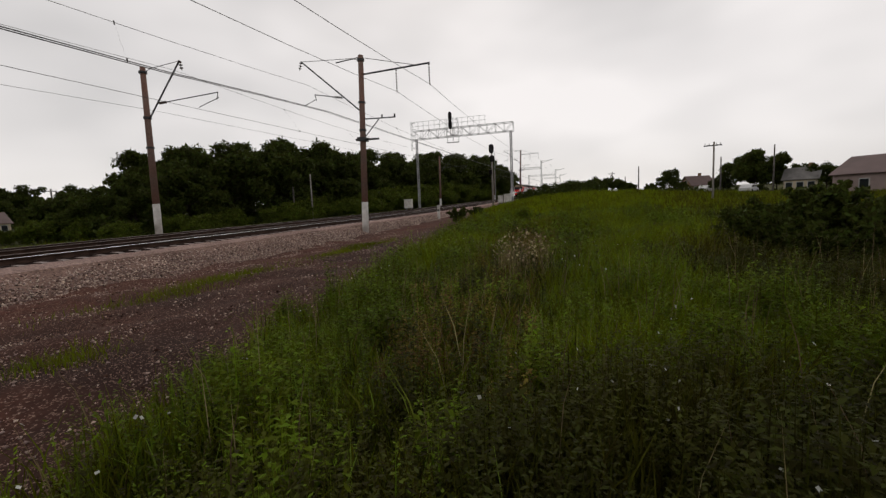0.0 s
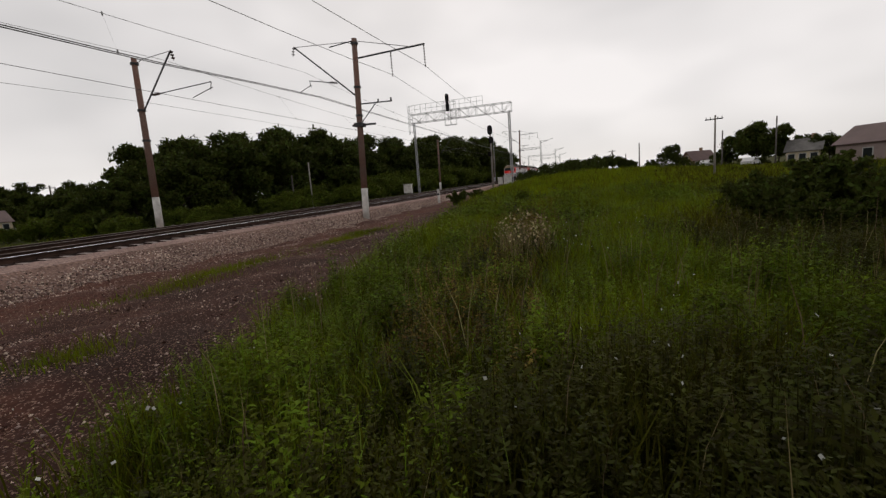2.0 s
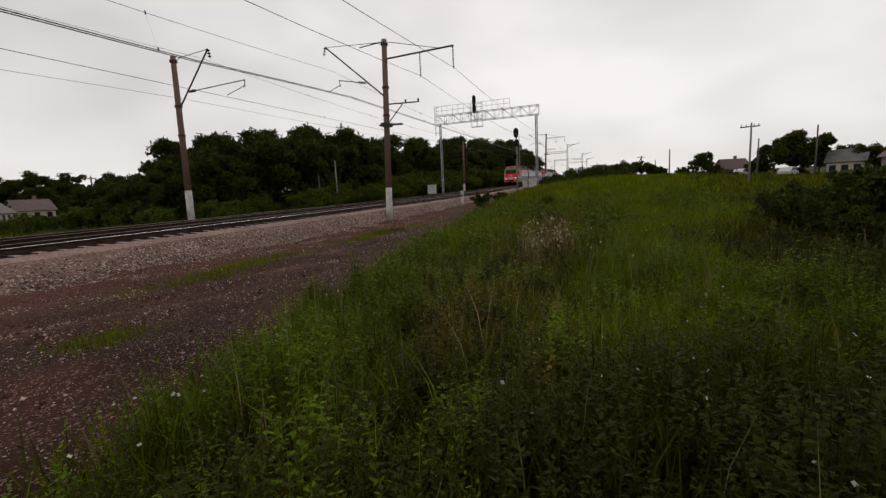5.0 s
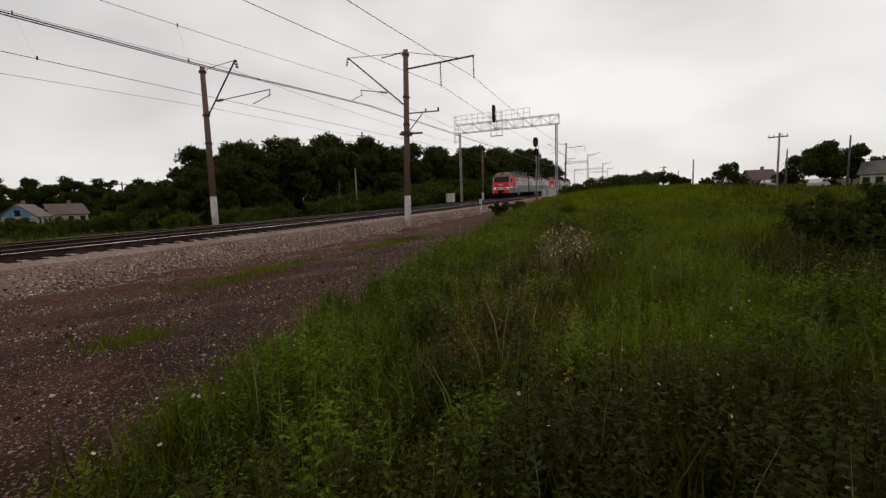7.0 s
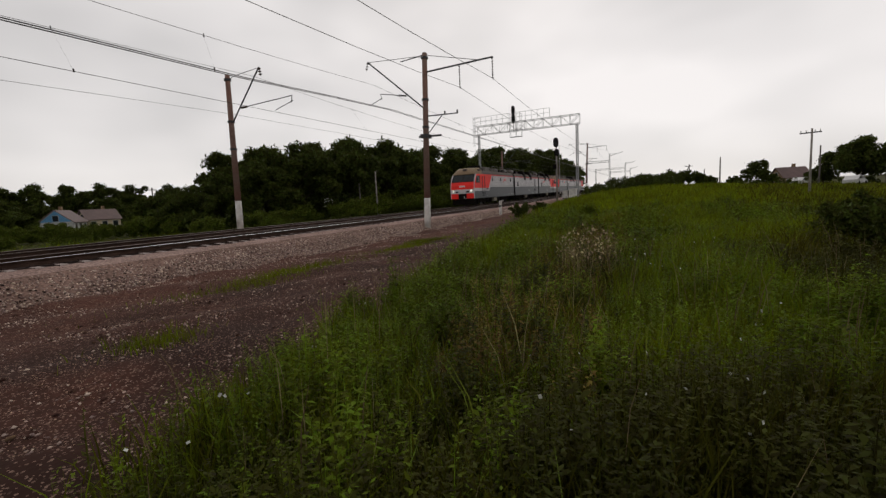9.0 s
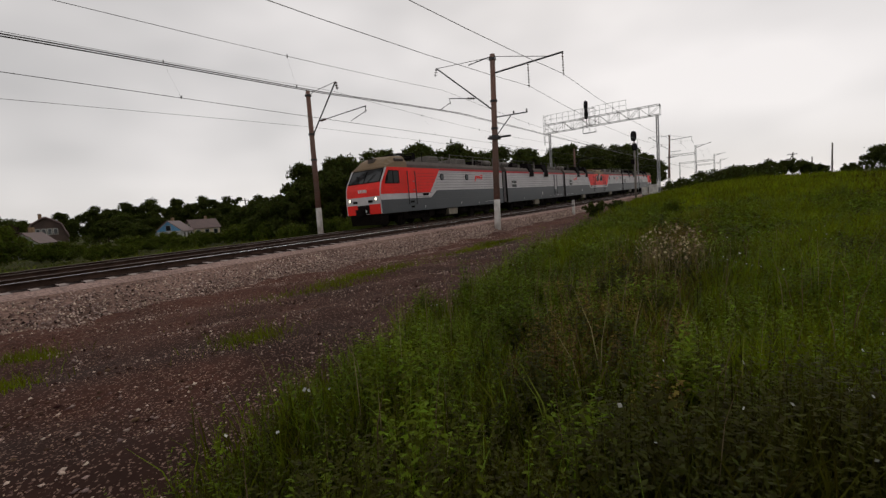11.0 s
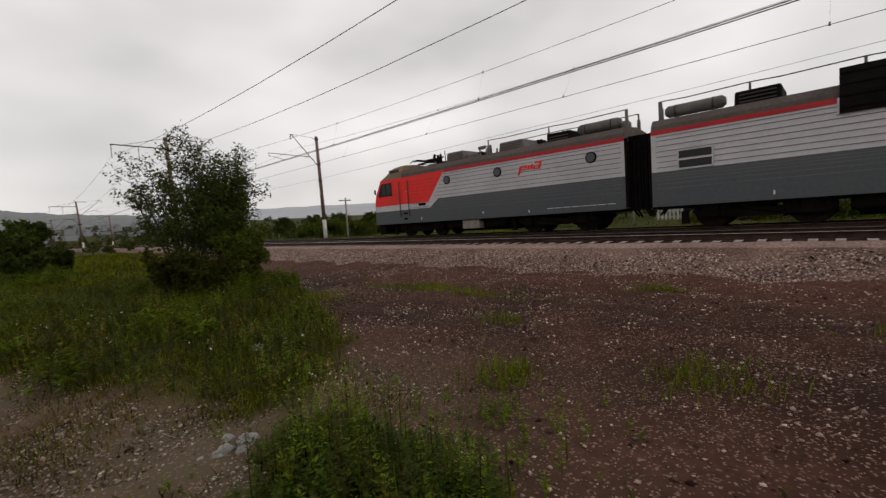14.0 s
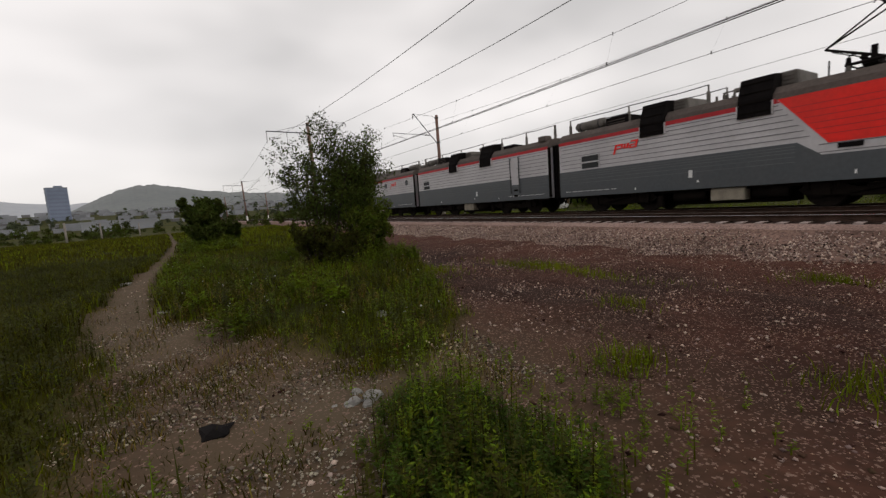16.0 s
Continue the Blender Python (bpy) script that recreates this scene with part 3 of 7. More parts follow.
wire("feeder_wire", "heavy dark feeder wire hung from the crossarm", [((-10.1, y, FEEDER.get(y, climb(y, 8.2))), 1.7) for y in nm], 0.011)
wire("feeder_wire", "heavy dark feeder wire hung from the crossarm", [((-8.0, y, FEEDER.get(y, climb(y, 8.2)) + 0.2), 1.5) for y in nm], 0.012)
wire("feeder_wire", "thin dark wire on the far masts", strung(-24.2, [(-160, climb(-160, 6.2)), (-39, 6.5), (0, 7.3), (19.3, 8.15), (76, climb(76, 7.2)), (196, climb(196, 7.2))]), 0.009)


def knot_z(knots, y):
    return float(np.interp(y, [k[0] for k in knots], [k[1] for k in knots]))


# clamps on the feeders and droppers under the messengers
for label, sup, knots in (("near", NEAR_MESSENGER, NEAR_CONTACT), ("far", FAR_MESSENGER, FAR_CONTACT)):
    bm = bmesh.new()
    for (a, sag), (b_, _) in zip(sup[:-1], sup[1:]):
        for i in range(1, 6):
            u = i / 6
            y = a[1] + (b_[1] - a[1]) * u
            zt = a[2] + (b_[2] - a[2]) * u - 4 * sag * u * (1 - u)
            xt = X_NEAR if label == "near" else X_FAR
            rod(bm, (xt, y, knot_z(knots, y)), (a[0], y, zt), 0.0022, seg=4)
            rod(bm, (a[0], y, zt - 0.07), (a[0], y, zt + 0.07), 0.024, seg=5)
            rod(bm, (xt, y, knot_z(knots, y) - 0.03), (xt, y, knot_z(knots, y) + 0.1), 0.03, seg=5)
    solo("wire_droppers", bm, M_WIRE, "hair-thin droppers and clamps on the " + label + " overhead wire", "wire", kind="stuff")


def lattice(th, name, x0, x1, y, z0, z1, w, n, r=0.045):
    """A truss span of four chords, posts and diagonals between x0 and x1."""
    for yy in (y - w, y + w):
        for zz in (z0, z1):
            bm = bmesh.new()
            rod(bm, (x0, yy, zz), (x1, yy, zz), r, seg=6)
            part("chord", bm, M_GANTRY, th)
    dx = (x1 - x0) / n
    for i in range(n + 1):
        x = x0 + i * dx
        bars = [((x, y - w, z), (x, y + w, z)) for z in (z0, z1)]
        for yy in (y - w, y + w):
            bars.append(((x, yy, z0), (x, yy, z1)))
            if i < n:
                a, b = (z0, z1) if i % 2 else (z1, z0)
                bars.append(((x, yy, a), (x + dx, yy, b)))
        for p, q in bars:
            bm = bmesh.new()
            rod(bm, p, q, r * 0.65, seg=5)
            part("brace", bm, M_GANTRY, th)


def signal_head(th, c, n=3, w=0.55):
    """A colour light signal with its black backboard, hoods and dark lenses."""
    x, y, z = c
    bm = bmesh.new()
    prism(bm, [(x + w / 2 * math.cos(a), z + (n * 0.2 + 0.1) * math.copysign(abs(math.sin(a)) ** 0.5, math.sin(a))) for a in np.linspace(0, 2 * math.pi, 17)[:-1]], 1, y - 0.12, y + 0.12)
    head = part("signal_head", bm, M_BLACK, th, "black signal head with hooded lenses")
    for i in range(n):
        zz = z + (i - (n - 1) / 2) * 0.36
        bm = bmesh.new()
        rod(bm, (x, y - 0.1, zz + 0.02), (x, y - 0.42, zz - 0.02), 0.15, 0.16, seg=12, caps=False)
        part("hood", bm, M_BLACK, head)
        bm = bmesh.new()
        rod(bm, (x, y - 0.12, zz), (x, y - 0.15, zz), 0.11, seg=12)
        part("lens", bm, M_GLASS, head)


def gantry():
    y, xl, xr = 67.3, -24.5, -8.9
    zb = float(rail_z(y))
    th = thing("signal_gantry", "grey steel lattice signal gantry spanning both tracks", "signal gantry")
    for x, zf in ((xl, zb - 0.3), (xr, zb - 0.2)):
        bm = bmesh.new()
        for dx in (-0.12, 0.12):
            rod(bm, (x + dx, y, zf - 0.6), (x + dx, y, 12.7), 0.09, seg=8)
        for i in range(12):
            z = zf + 0.4 + i * 0.85
            rod(bm, (x - 0.12, y, z), (x + 0.12, y, z + 0.4), 0.03, seg=5)
        part("leg", bm, M_GANTRY, th)
    lattice(th, "truss_bay", xl - 0.4, xr + 0.4, y, 12.7, 14.05, 0.5, 12)
    bm = bmesh.new()
    for i in range(14):
        x = xl - 0.4 + i * 0.93
        rod(bm, (x, y - 0.5, 14.05), (x, y - 0.5, 15.45), 0.025, seg=5)
    for zz in (14.75, 15.45):
        rod(bm, (xl - 0.4, y - 0.5, zz), (xl - 0.4 + 13 * 0.93, y - 0.5, zz), 0.025, seg=5)
    part("railing", bm, M_GANTRY, th)
    bm = bmesh.new()
    for s in (-0.25, 0.25):
        rod(bm, (xl - 0.85, y + s, zb + 9.3), (xl - 0.85, y + s, 15.7), 0.025, seg=5)
    for i in range(18):
        rod(bm, (xl - 0.85, y - 0.25, zb + 9.4 + i * 0.26), (xl - 0.85, y + 0.25, zb + 9.4 + i * 0.26), 0.018, seg=4)
    for i in range(5):
        rod(bm, (xl - 0.85, y, 11.4 + i * 1.0), (xl - 0.1, y, 11.4 + i * 1.0), 0.03, seg=5)
    part("ladder", bm, M_GANTRY, th)
    sx = -18.4
    bm = bmesh.new()
    for dx in (-0.55, 0.4, 1.3):
        for yy in (y - 1.0, y - 0.5):
            rod(bm, (sx + dx, yy, 11.65), (sx + dx, yy, 15.2), 0.022, seg=5)
    for zz in (11.65, 12.8, 14.0, 15.2):
        for yy in (y - 1.0, y - 0.5):
            rod(bm, (sx - 0.55, yy, zz), (sx + 1.3, yy, zz), 0.022, seg=5)
    box(bm, (sx + 0.4, y - 0.75, 11.65), (1.9, 0.6, 0.05))
    part("cage", bm, M_GANTRY, th)
    bm = bmesh.new()
    rod(bm, (sx, y - 0.6, 12.4), (sx, y - 0.6, 16.4), 0.06, seg=8)
    part("signal_post", bm, M_GANTRY, th)
    signal_head(th, (sx, y - 0.8, 15.75), 3)
    signal_head(th, (sx, y - 0.8, 14.45), 3)


gantry()


def mast_signal():
    y = 66.0
    z = 1.9
    th = thing("signal_mast", "light concrete signal mast with two black signal heads", "railway signal", pose(-11.75, y, z))
    bm = bmesh.new()
    rod(bm, (0, 0, -1.2), (0, 0, 8.5), 0.15, 0.11, seg=12)
    part("pole", bm, M_CONCRETE, th, smooth=True)
    bm = bmesh.new()
    for s in (-0.2, 0.2):
        rod(bm, (0.4, s, 0.6), (0.4, s, 7.6), 0.02, seg=4)
    for i in range(22):
        rod(bm, (0.4, -0.2, 0.8 + i * 0.31), (0.4, 0.2, 0.8 + i * 0.31), 0.015, seg=4)
    part("ladder", bm, M_GALV, th)
    signal_head(th, (0, -0.35, 8.15), 3, 0.75)
    signal_head(th, (0.1, -0.35, 6.65), 2, 0.7)
    bm = bmesh.new()
    box(bm, (-0.25, -0.2, 4.6), (0.5, 0.12, 0.7))
    box(bm, (-0.35, 0, 5.2), (0.6, 0.5, 0.06))
    part("number_board", bm, M_BLACK, th)


mast_signal()


def relay_cabinet(x, y, z, w, h):
    th = thing("relay_cabinet", "white painted lineside relay cabinet on short legs", "cabinet", pose(x, y, z, 0, 0, random.uniform(-4, 4)), "lineside cabinets")
    bm = bmesh.new()
    box(bm, (0, 0, 0.25 + h / 2), (w, 0.7, h))
    bmesh.ops.bevel(bm, geom=bm.edges[:], offset=0.03, segments=1, affect="EDGES")
    part("body", bm, M_WHITEWASH, th)
    bm = bmesh.new()
    box(bm, (0, 0, 0.3 + h), (w + 0.14, 0.84, 0.08))
    part("lid", bm, M_WHITEWASH, th)
    for s in (-1, 1):
        bm = bmesh.new()
        box(bm, (s * w / 4, -0.36, 0.27 + h / 2), (w / 2 - 0.06, 0.03, h - 0.12))
        part("door", bm, M_WHITEWASH, th)
        bm = bmesh.new()
        box(bm, (s * w / 3, 0, 0.1), (0.1, 0.5, 0.4))
        part("leg", bm, M_DARK_STEEL, th)


relay_cabinet(-24.9, 63.2, float(rail_z(63)) - 0.35, 1.25, 1.35)
relay_cabinet(-9.3, 65.0, float(rail_z(65)) - 0.1, 1.1, 1.2)
relay_cabinet(-10.5, 65.6, float(rail_z(65)) - 0.1, 0.7, 1.0)


def marker_post(x, y, z, h=1.15):
    th = thing("marker_post", "short white concrete lineside marker post with dark band", "marker post", pose(x, y, z), "marker posts")
    bm = bmesh.new()
    box(bm, (0, 0, h / 2 - 0.2), (0.24, 0.16, h + 0.4))
    bmesh.ops.bevel(bm, geom=[e for e in bm.edges], offset=0.03, segments=2, affect="EDGES")
    part("post", bm, M_WHITEWASH, th)
    bm = bmesh.new()
    box(bm, (0, -0.07, h * 0.55), (0.18, 0.05, 0.2))
    part("number_bar", bm, M_DARK_STEEL, th)


marker_post(-12.6, 40.0, float(rail_z(40)) - 0.55)
marker_post(-12.7, -88.0, float(rail_z(-88)) - 0.7)


# ---------------------------------------------------------------- the train
HALF = 1.58


def side_ribs(bm, s, y0, y1, zs):
    for z in zs:
        box(bm, (s * (HALF + 0.006), (y0 + y1) / 2, z), (0.025, y1 - y0, 0.026))


def plate(bm, s, poly, off=0.0, thick=0.02):
    """A painted field of the body side: outline in (y, z)."""
    x0, x1 = s * (HALF + off), s * (HALF + off + thick)
    prism(bm, poly, 0, min(x0, x1), max(x0, x1))


def nose_y(z):
    return float(np.interp(z, [0.9, 1.8, 2.5, 2.9, 3.85, 4.15, 4.4], [-0.20, -0.22, -0.16, -0.04, 0.55, 0.85, 1.6]))


def window_frame(th, s, y0, y1, z0, z1, bars=1):
    bm = bmesh.new()
    for a, b in (((y0 - 0.05, z0), (y0, z1)), ((y1, z0), (y1 + 0.05, z1)), ((y0 - 0.05, z0 - 0.05), (y1 + 0.05, z0)), ((y0 - 0.05, z1), (y1 + 0.05, z1 + 0.05))):
        box(bm, (s * (HALF + 0.025), (a[0] + b[0]) / 2, (a[1] + b[1]) / 2), (0.06, b[0] - a[0], b[1] - a[1]))
    for i in range(bars):
        z = z0 + (i + 1) * (z1 - z0) / (bars + 1)
        box(bm, (s * (HALF + 0.025), (y0 + y1) / 2, z), (0.05, y1 - y0, 0.07))
    w = part("window", bm, M_BODY_GREY, th, "two-pane side window")
    bm = bmesh.new()
    box(bm, (s * (HALF + 0.012), (y0 + y1) / 2, (z0 + z1) / 2), (0.03, y1 - y0, z1 - z0))
    part("pane", bm, M_PANE, w)


def porthole(th, s, y, z=3.28, r=0.25):
    bm = bmesh.new()
    rod(bm, (s * HALF, y, z), (s * (HALF + 0.045), y, z), r, seg=20)
    ring = part("porthole", bm, M_BLACK, th, "round side window with dark rim")
    bm = bmesh.new()
    rod(bm, (s * HALF, y, z), (s * (HALF + 0.055), y, z), r * 0.78, seg=20)
    part("pane", bm, M_BODY_DARK, ring)


def emblem(th, s, y, z, w=1.2, h=0.44, material=None):
    """The railway's mark as plain slanted shapes."""
    mark = None
    for y0, y1, z0, z1 in ((0.0, 0.09, -0.25, 0.75), (0.05, 0.36, 0.62, 0.8), (0.3, 0.38, 0.35, 0.8), (0.1, 0.3, 0.28, 0.4), (0.42, 0.5, 0.25, 0.75), (0.55, 0.64, 0.25, 0.8),
                           (0.7, 1.0, 0.85, 1.02), (0.93, 1.02, 0.2, 1.0), (0.7, 0.95, 0.2, 0.34), (0.68, 0.76, 0.25, 0.6), (0.74, 0.95, 0.5, 0.62)):
        q = [(y0, z0), (y1, z0), (y1, z1), (y0, z1)]
        q = [(y + (-s) * (w / 2 - w * (a + 0.12 * b)), z + h * b) for a, b in q]
        bm = bmesh.new()
        plate(bm, s, q, 0.032, 0.008)
        if mark is None:
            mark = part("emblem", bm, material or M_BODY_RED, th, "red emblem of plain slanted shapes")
        else:
            part("stroke", bm, material or M_BODY_RED, mark)


def vents(th, s, y, w=1.15):
    """A dark louvred intake that leans over the roof edge."""
    bm = bmesh.new()
    q = [(HALF + 0.02, 3.42), (HALF + 0.11, 3.42), (HALF + 0.08, 4.05), (HALF - 0.2, 4.86), (HALF - 1.0, 4.92), (HALF - 1.0, 4.0), (HALF - 0.1, 3.9)]
    prism(bm, [(s * a, b) for a, b in q], 1, y - w / 2, y + w / 2)
    v = part("intake", bm, M_BLACK, th, "black louvred air intake")
    for i in range(4):
        bm = bmesh.new()
        z = 3.58 + i * 0.36
        x = float(np.interp(z, [3.42, 4.05, 4.86], [HALF + 0.12, HALF + 0.09, HALF - 0.19]))
        box(bm, (s * x, y, z), (0.05, w - 0.08, 0.035))
        part("slat", bm, M_UNDER, v)
    bm = bmesh.new()
    for d in (-1, 1):
        box(bm, (s * (HALF + 0.04), y + d * (w / 2 + 0.02), 3.66), (0.08, 0.05, 0.5))
    part("frame", bm, M_BODY_GREY, v)


def door(th, s, y, material, z1=3.62):
    bm = bmesh.new()
    low = 2.155 if material is M_BODY_RED else 1.9
    box(bm, (s * (HALF + 0.022), y, (z1 + low) / 2), (0.02, 0.72, z1 - low))
    d = part("door", bm, material, th)
    if material is M_BODY_RED:
        bm = bmesh.new()
        box(bm, (s * (HALF + 0.022), y, 1.965), (0.02, 0.72, 0.36))
        part("lower_leaf", bm, M_BODY_GREY, d)
    for e in (-0.42, 0.42):
        bm = bmesh.new()
        rod(bm, (s * (HALF + 0.09), y + e, 1.35), (s * (HALF + 0.09), y + e, z1), 0.028, seg=6)
        for z in (1.4, 2.4, z1 - 0.05):
            rod(bm, (s * HALF, y + e, z), (s * (HALF + 0.09), y + e, z), 0.022, seg=5)
        part("handrail", bm, M_DARK_STEEL, th)
    bm = bmesh.new()
    for z in (2.35, 2.95):
        box(bm, (s * (HALF + 0.05), y + 0.25, z), (0.05, 0.12, 0.05))
    part("handle", bm, M_GALV, d)
    bm = bmesh.new()
    for z in (1.55, 1.2):
        box(bm, (s * (HALF + 0.024), y, z), (0.025, 0.36, 0.13))
    part("step", bm, M_BLACK, th)


def bogie(th, y):
    bm = bmesh.new()
    box(bm, (0, y, 0.6), (2.2, 0.7, 0.3))
    for s in (-1, 1):
        prism(bm, [(y - 2.1, 0.62), (y - 1.9, 0.8), (y - 0.9, 0.8), (y - 0.6, 0.66), (y + 0.6, 0.66), (y + 0.9, 0.8), (y + 1.9, 0.8), (y + 2.1, 0.62), (y + 1.9, 0.45), (y + 1.0, 0.42),
                   (y + 0.6, 0.36), (y - 0.6, 0.36), (y - 1.0, 0.42), (y - 1.9, 0.45)], 0, s * 1.16 - 0.09, s * 1.16 + 0.09)
        for e in (-1.45, 1.45):
            box(bm, (s * 1.22, y + e, 0.62), (0.24, 0.5, 0.42))
            for q in (-0.42, 0.42):
                rod(bm, (s * 1.22, y + e + q, 0.62), (s * 1.22, y + e + q, 0.98), 0.1, seg=8)
        rod(bm, (s * 1.3, y - 0.7, 0.75), (s * 1.3, y + 0.7, 0.5), 0.06, seg=6)
        box(bm, (s * 1.3, y - 2.3, 0.42), (0.18, 0.24, 0.5))
    bg = part("bogie", bm, M_UNDER, th, "near-black brown bogie frame with springs")
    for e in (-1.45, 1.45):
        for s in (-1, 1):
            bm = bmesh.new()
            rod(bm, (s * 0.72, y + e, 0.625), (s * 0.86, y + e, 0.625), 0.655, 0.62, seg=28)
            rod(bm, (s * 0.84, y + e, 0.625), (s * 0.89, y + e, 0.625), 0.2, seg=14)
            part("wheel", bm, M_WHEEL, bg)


def roof_bus(th, y0, y1, z=4.95, x=0.75):
    n = max(2, int((y1 - y0) / 2.6))
    for i in range(n + 1):
        bm = bmesh.new()
        y = y0 + (y1 - y0) * i / n
        rod(bm, (x, y, 4.1), (x, y, z - 0.28), 0.09, 0.075, seg=8)
        rod(bm, (x, y, z - 0.28), (x, y, z), 0.04, seg=6)
        part("post_insulator", bm, M_ROOFBOX, th)
    bm = bmesh.new()
    for i in range(n):
        a, b = y0 + (y1 - y0) * i / n, y0 + (y1 - y0) * (i + 1) / n
        m1 = (x, a + (b - a) * 0.3, z - 0.04)
        rod(bm, (x, a, z), m1, 0.022, seg=5)
        rod(bm, m1, (x, b, z), 0.022, seg=5)
    part("roof_bus_bar", bm, M_DARK_STEEL, th)


def roof_box(th, y0, y1, h, w=1.5, x=0.0, material=None, lean=0.12):
    bm = bmesh.new()
    prism(bm, [(y0, 4.0), (y1, 4.0), (y1 - lean, 4.15 + h), (y0 + lean, 4.15 + h)], 0, x - w / 2, x + w / 2)
    bmesh.ops.bevel(bm, geom=bm.edges[:], offset=0.04, segments=1, affect="EDGES")
    b = part("roof_box", bm, material or M_ROOFBOX, th)
    for z in np.arange(4.25, 4.05 + h, 0.13):
        for s in (-1, 1):
            bm = bmesh.new()
            box(bm, (x + s * (w / 2 + 0.01), (y0 + y1) / 2, z), (0.03, (y1 - y0) * 0.8 - lean, 0.03))
            part("rib", bm, M_ROOF, b)


def roof_tank(th, y0, y1, x=0.55, r=0.24, z=4.5):
    bm = bmesh.new()
    rod(bm, (x, y0 + 0.12, z), (x, y1 - 0.12, z), r, seg=16)
    rod(bm, (x, y0, z), (x, y0 + 0.12, z), r * 0.6, r, seg=16)
    rod(bm, (x, y1 - 0.12, z), (x, y1, z), r, r * 0.6, seg=16)
    t = part("air_tank", bm, M_ROOFBOX, th, "grey cylindrical air tank", True)
    for y in (y0 + 0.4, y1 - 0.4):
        bm = bmesh.new()
        rod(bm, (x, y - 0.03, z), (x, y + 0.03, z), r + 0.012, seg=16)
        box(bm, (x, y, z - r - 0.05), (0.3, 0.1, 0.3))
        part("strap", bm, M_DARK_STEEL, t)


def roof_gear(th, y):
    """Breaker and choke: a cluster of insulators and a drum."""
    bm = bmesh.new()
    for dx, dy, h in ((0.5, 0, 0.46), (0.5, 0.45, 0.36), (0.1, 0.2, 0.5), (0.6, 0.85, 0.52), (0.1, 0.9, 0.4)):
        rod(bm, (dx, y + dy, 4.1), (dx, y + dy, 4.15 + h), 0.08, 0.045, seg=8)
    rod(bm, (0.45, y - 0.1, 4.68), (0.45, y + 0.35, 4.68), 0.1, seg=10)
    rod(bm, (0.45, y + 0.35, 4.7), (0.55, y + 0.85, 4.7), 0.03, seg=6)
    box(bm, (0.35, y - 0.7, 4.28), (0.7, 0.8, 0.2))
    part("roof_breaker", bm, M_ROOFBOX, th, "grey roof breaker with insulators")


def pantograph(th, y, up):
    bm = bmesh.new()
    for s in (-0.55, 0.55):
        rod(bm, (s, y - 0.85, 4.45), (s, y + 0.85, 4.45), 0.05, seg=6)
    for e in (-0.8, 0.8):
        rod(bm, (-0.55, y + e, 4.45), (0.55, y + e, 4.45), 0.03, seg=6)
    base = part("pantograph", bm, M_BLACK, th, "black single-arm pantograph")
    for s in (-0.55, 0.55):
        for e in (-0.75, 0.75):
            bm = bmesh.new()
            rod(bm, (s, y + e, 4.1), (s, y + e, 4.42), 0.08, 0.06, seg=8)
            part("insulator", bm, M_ROOFBOX, base)
    knee, top = ((0, y + 1.55, 5.25), (0, y - 0.1, 6.22)) if up else ((0, y + 0.95, 4.72), (0, y - 1.0, 4.66))
    bm = bmesh.new()
    rod(bm, (0, y - 0.2, 4.48), knee, 0.05, 0.042, seg=6)
    rod(bm, (0.12, y + 0.1, 4.48), (0.12, knee[1] - 0.15, knee[2] - 0.12), 0.02, seg=5)
    for s in (-0.32, 0.32):
        rod(bm, knee, (s, top[1], top[2]), 0.032, 0.028, seg=6)
    part("arm", bm, M_BLACK, base)
    bm = bmesh.new()
    for e in (-0.18, 0.18):
        rod(bm, (-0.7, top[1] + e, top[2] + 0.06), (0.7, top[1] + e, top[2] + 0.06), 0.04, seg=6)
        for s in (-1, 1):
            rod(bm, (s * 0.7, top[1] + e, top[2] + 0.06), (s * 0.98, top[1] + e, top[2] - 0.14), 0.022, seg=6)
    part("collector_head", bm, M_BLACK, base)
    bm = bmesh.new()
    rod(bm, (0.3, y + 1.0, 4.3), (0.3, y + 1.0, 4.85), 0.09, 0.07, seg=10)
    rod(bm, (0.3, y + 1.0, 4.9), (-0.1, y + 0.6, 4.85), 0.03, seg=5)
    rod(bm, (0.55, y + 1.6, 4.1), (0.55, y + 1.6, 4.95), 0.03, seg=5)
    part("surge_arrester", bm, M_BLACK, th)
    bm = bmesh.new()
    box(bm, (0.3, y + 0.35, 4.52), (0.8, 0.4, 0.2))
    rod(bm, (0.5, y + 0.5, 4.55), (0.5, y + 0.7, 4.85), 0.07, 0.1, seg=8)
    rod(bm, (-0.3, y + 0.2, 4.5), (-0.3, y + 0.2, 4.95), 0.09, seg=8)
    part("drive_unit", bm, M_BLACK, base)


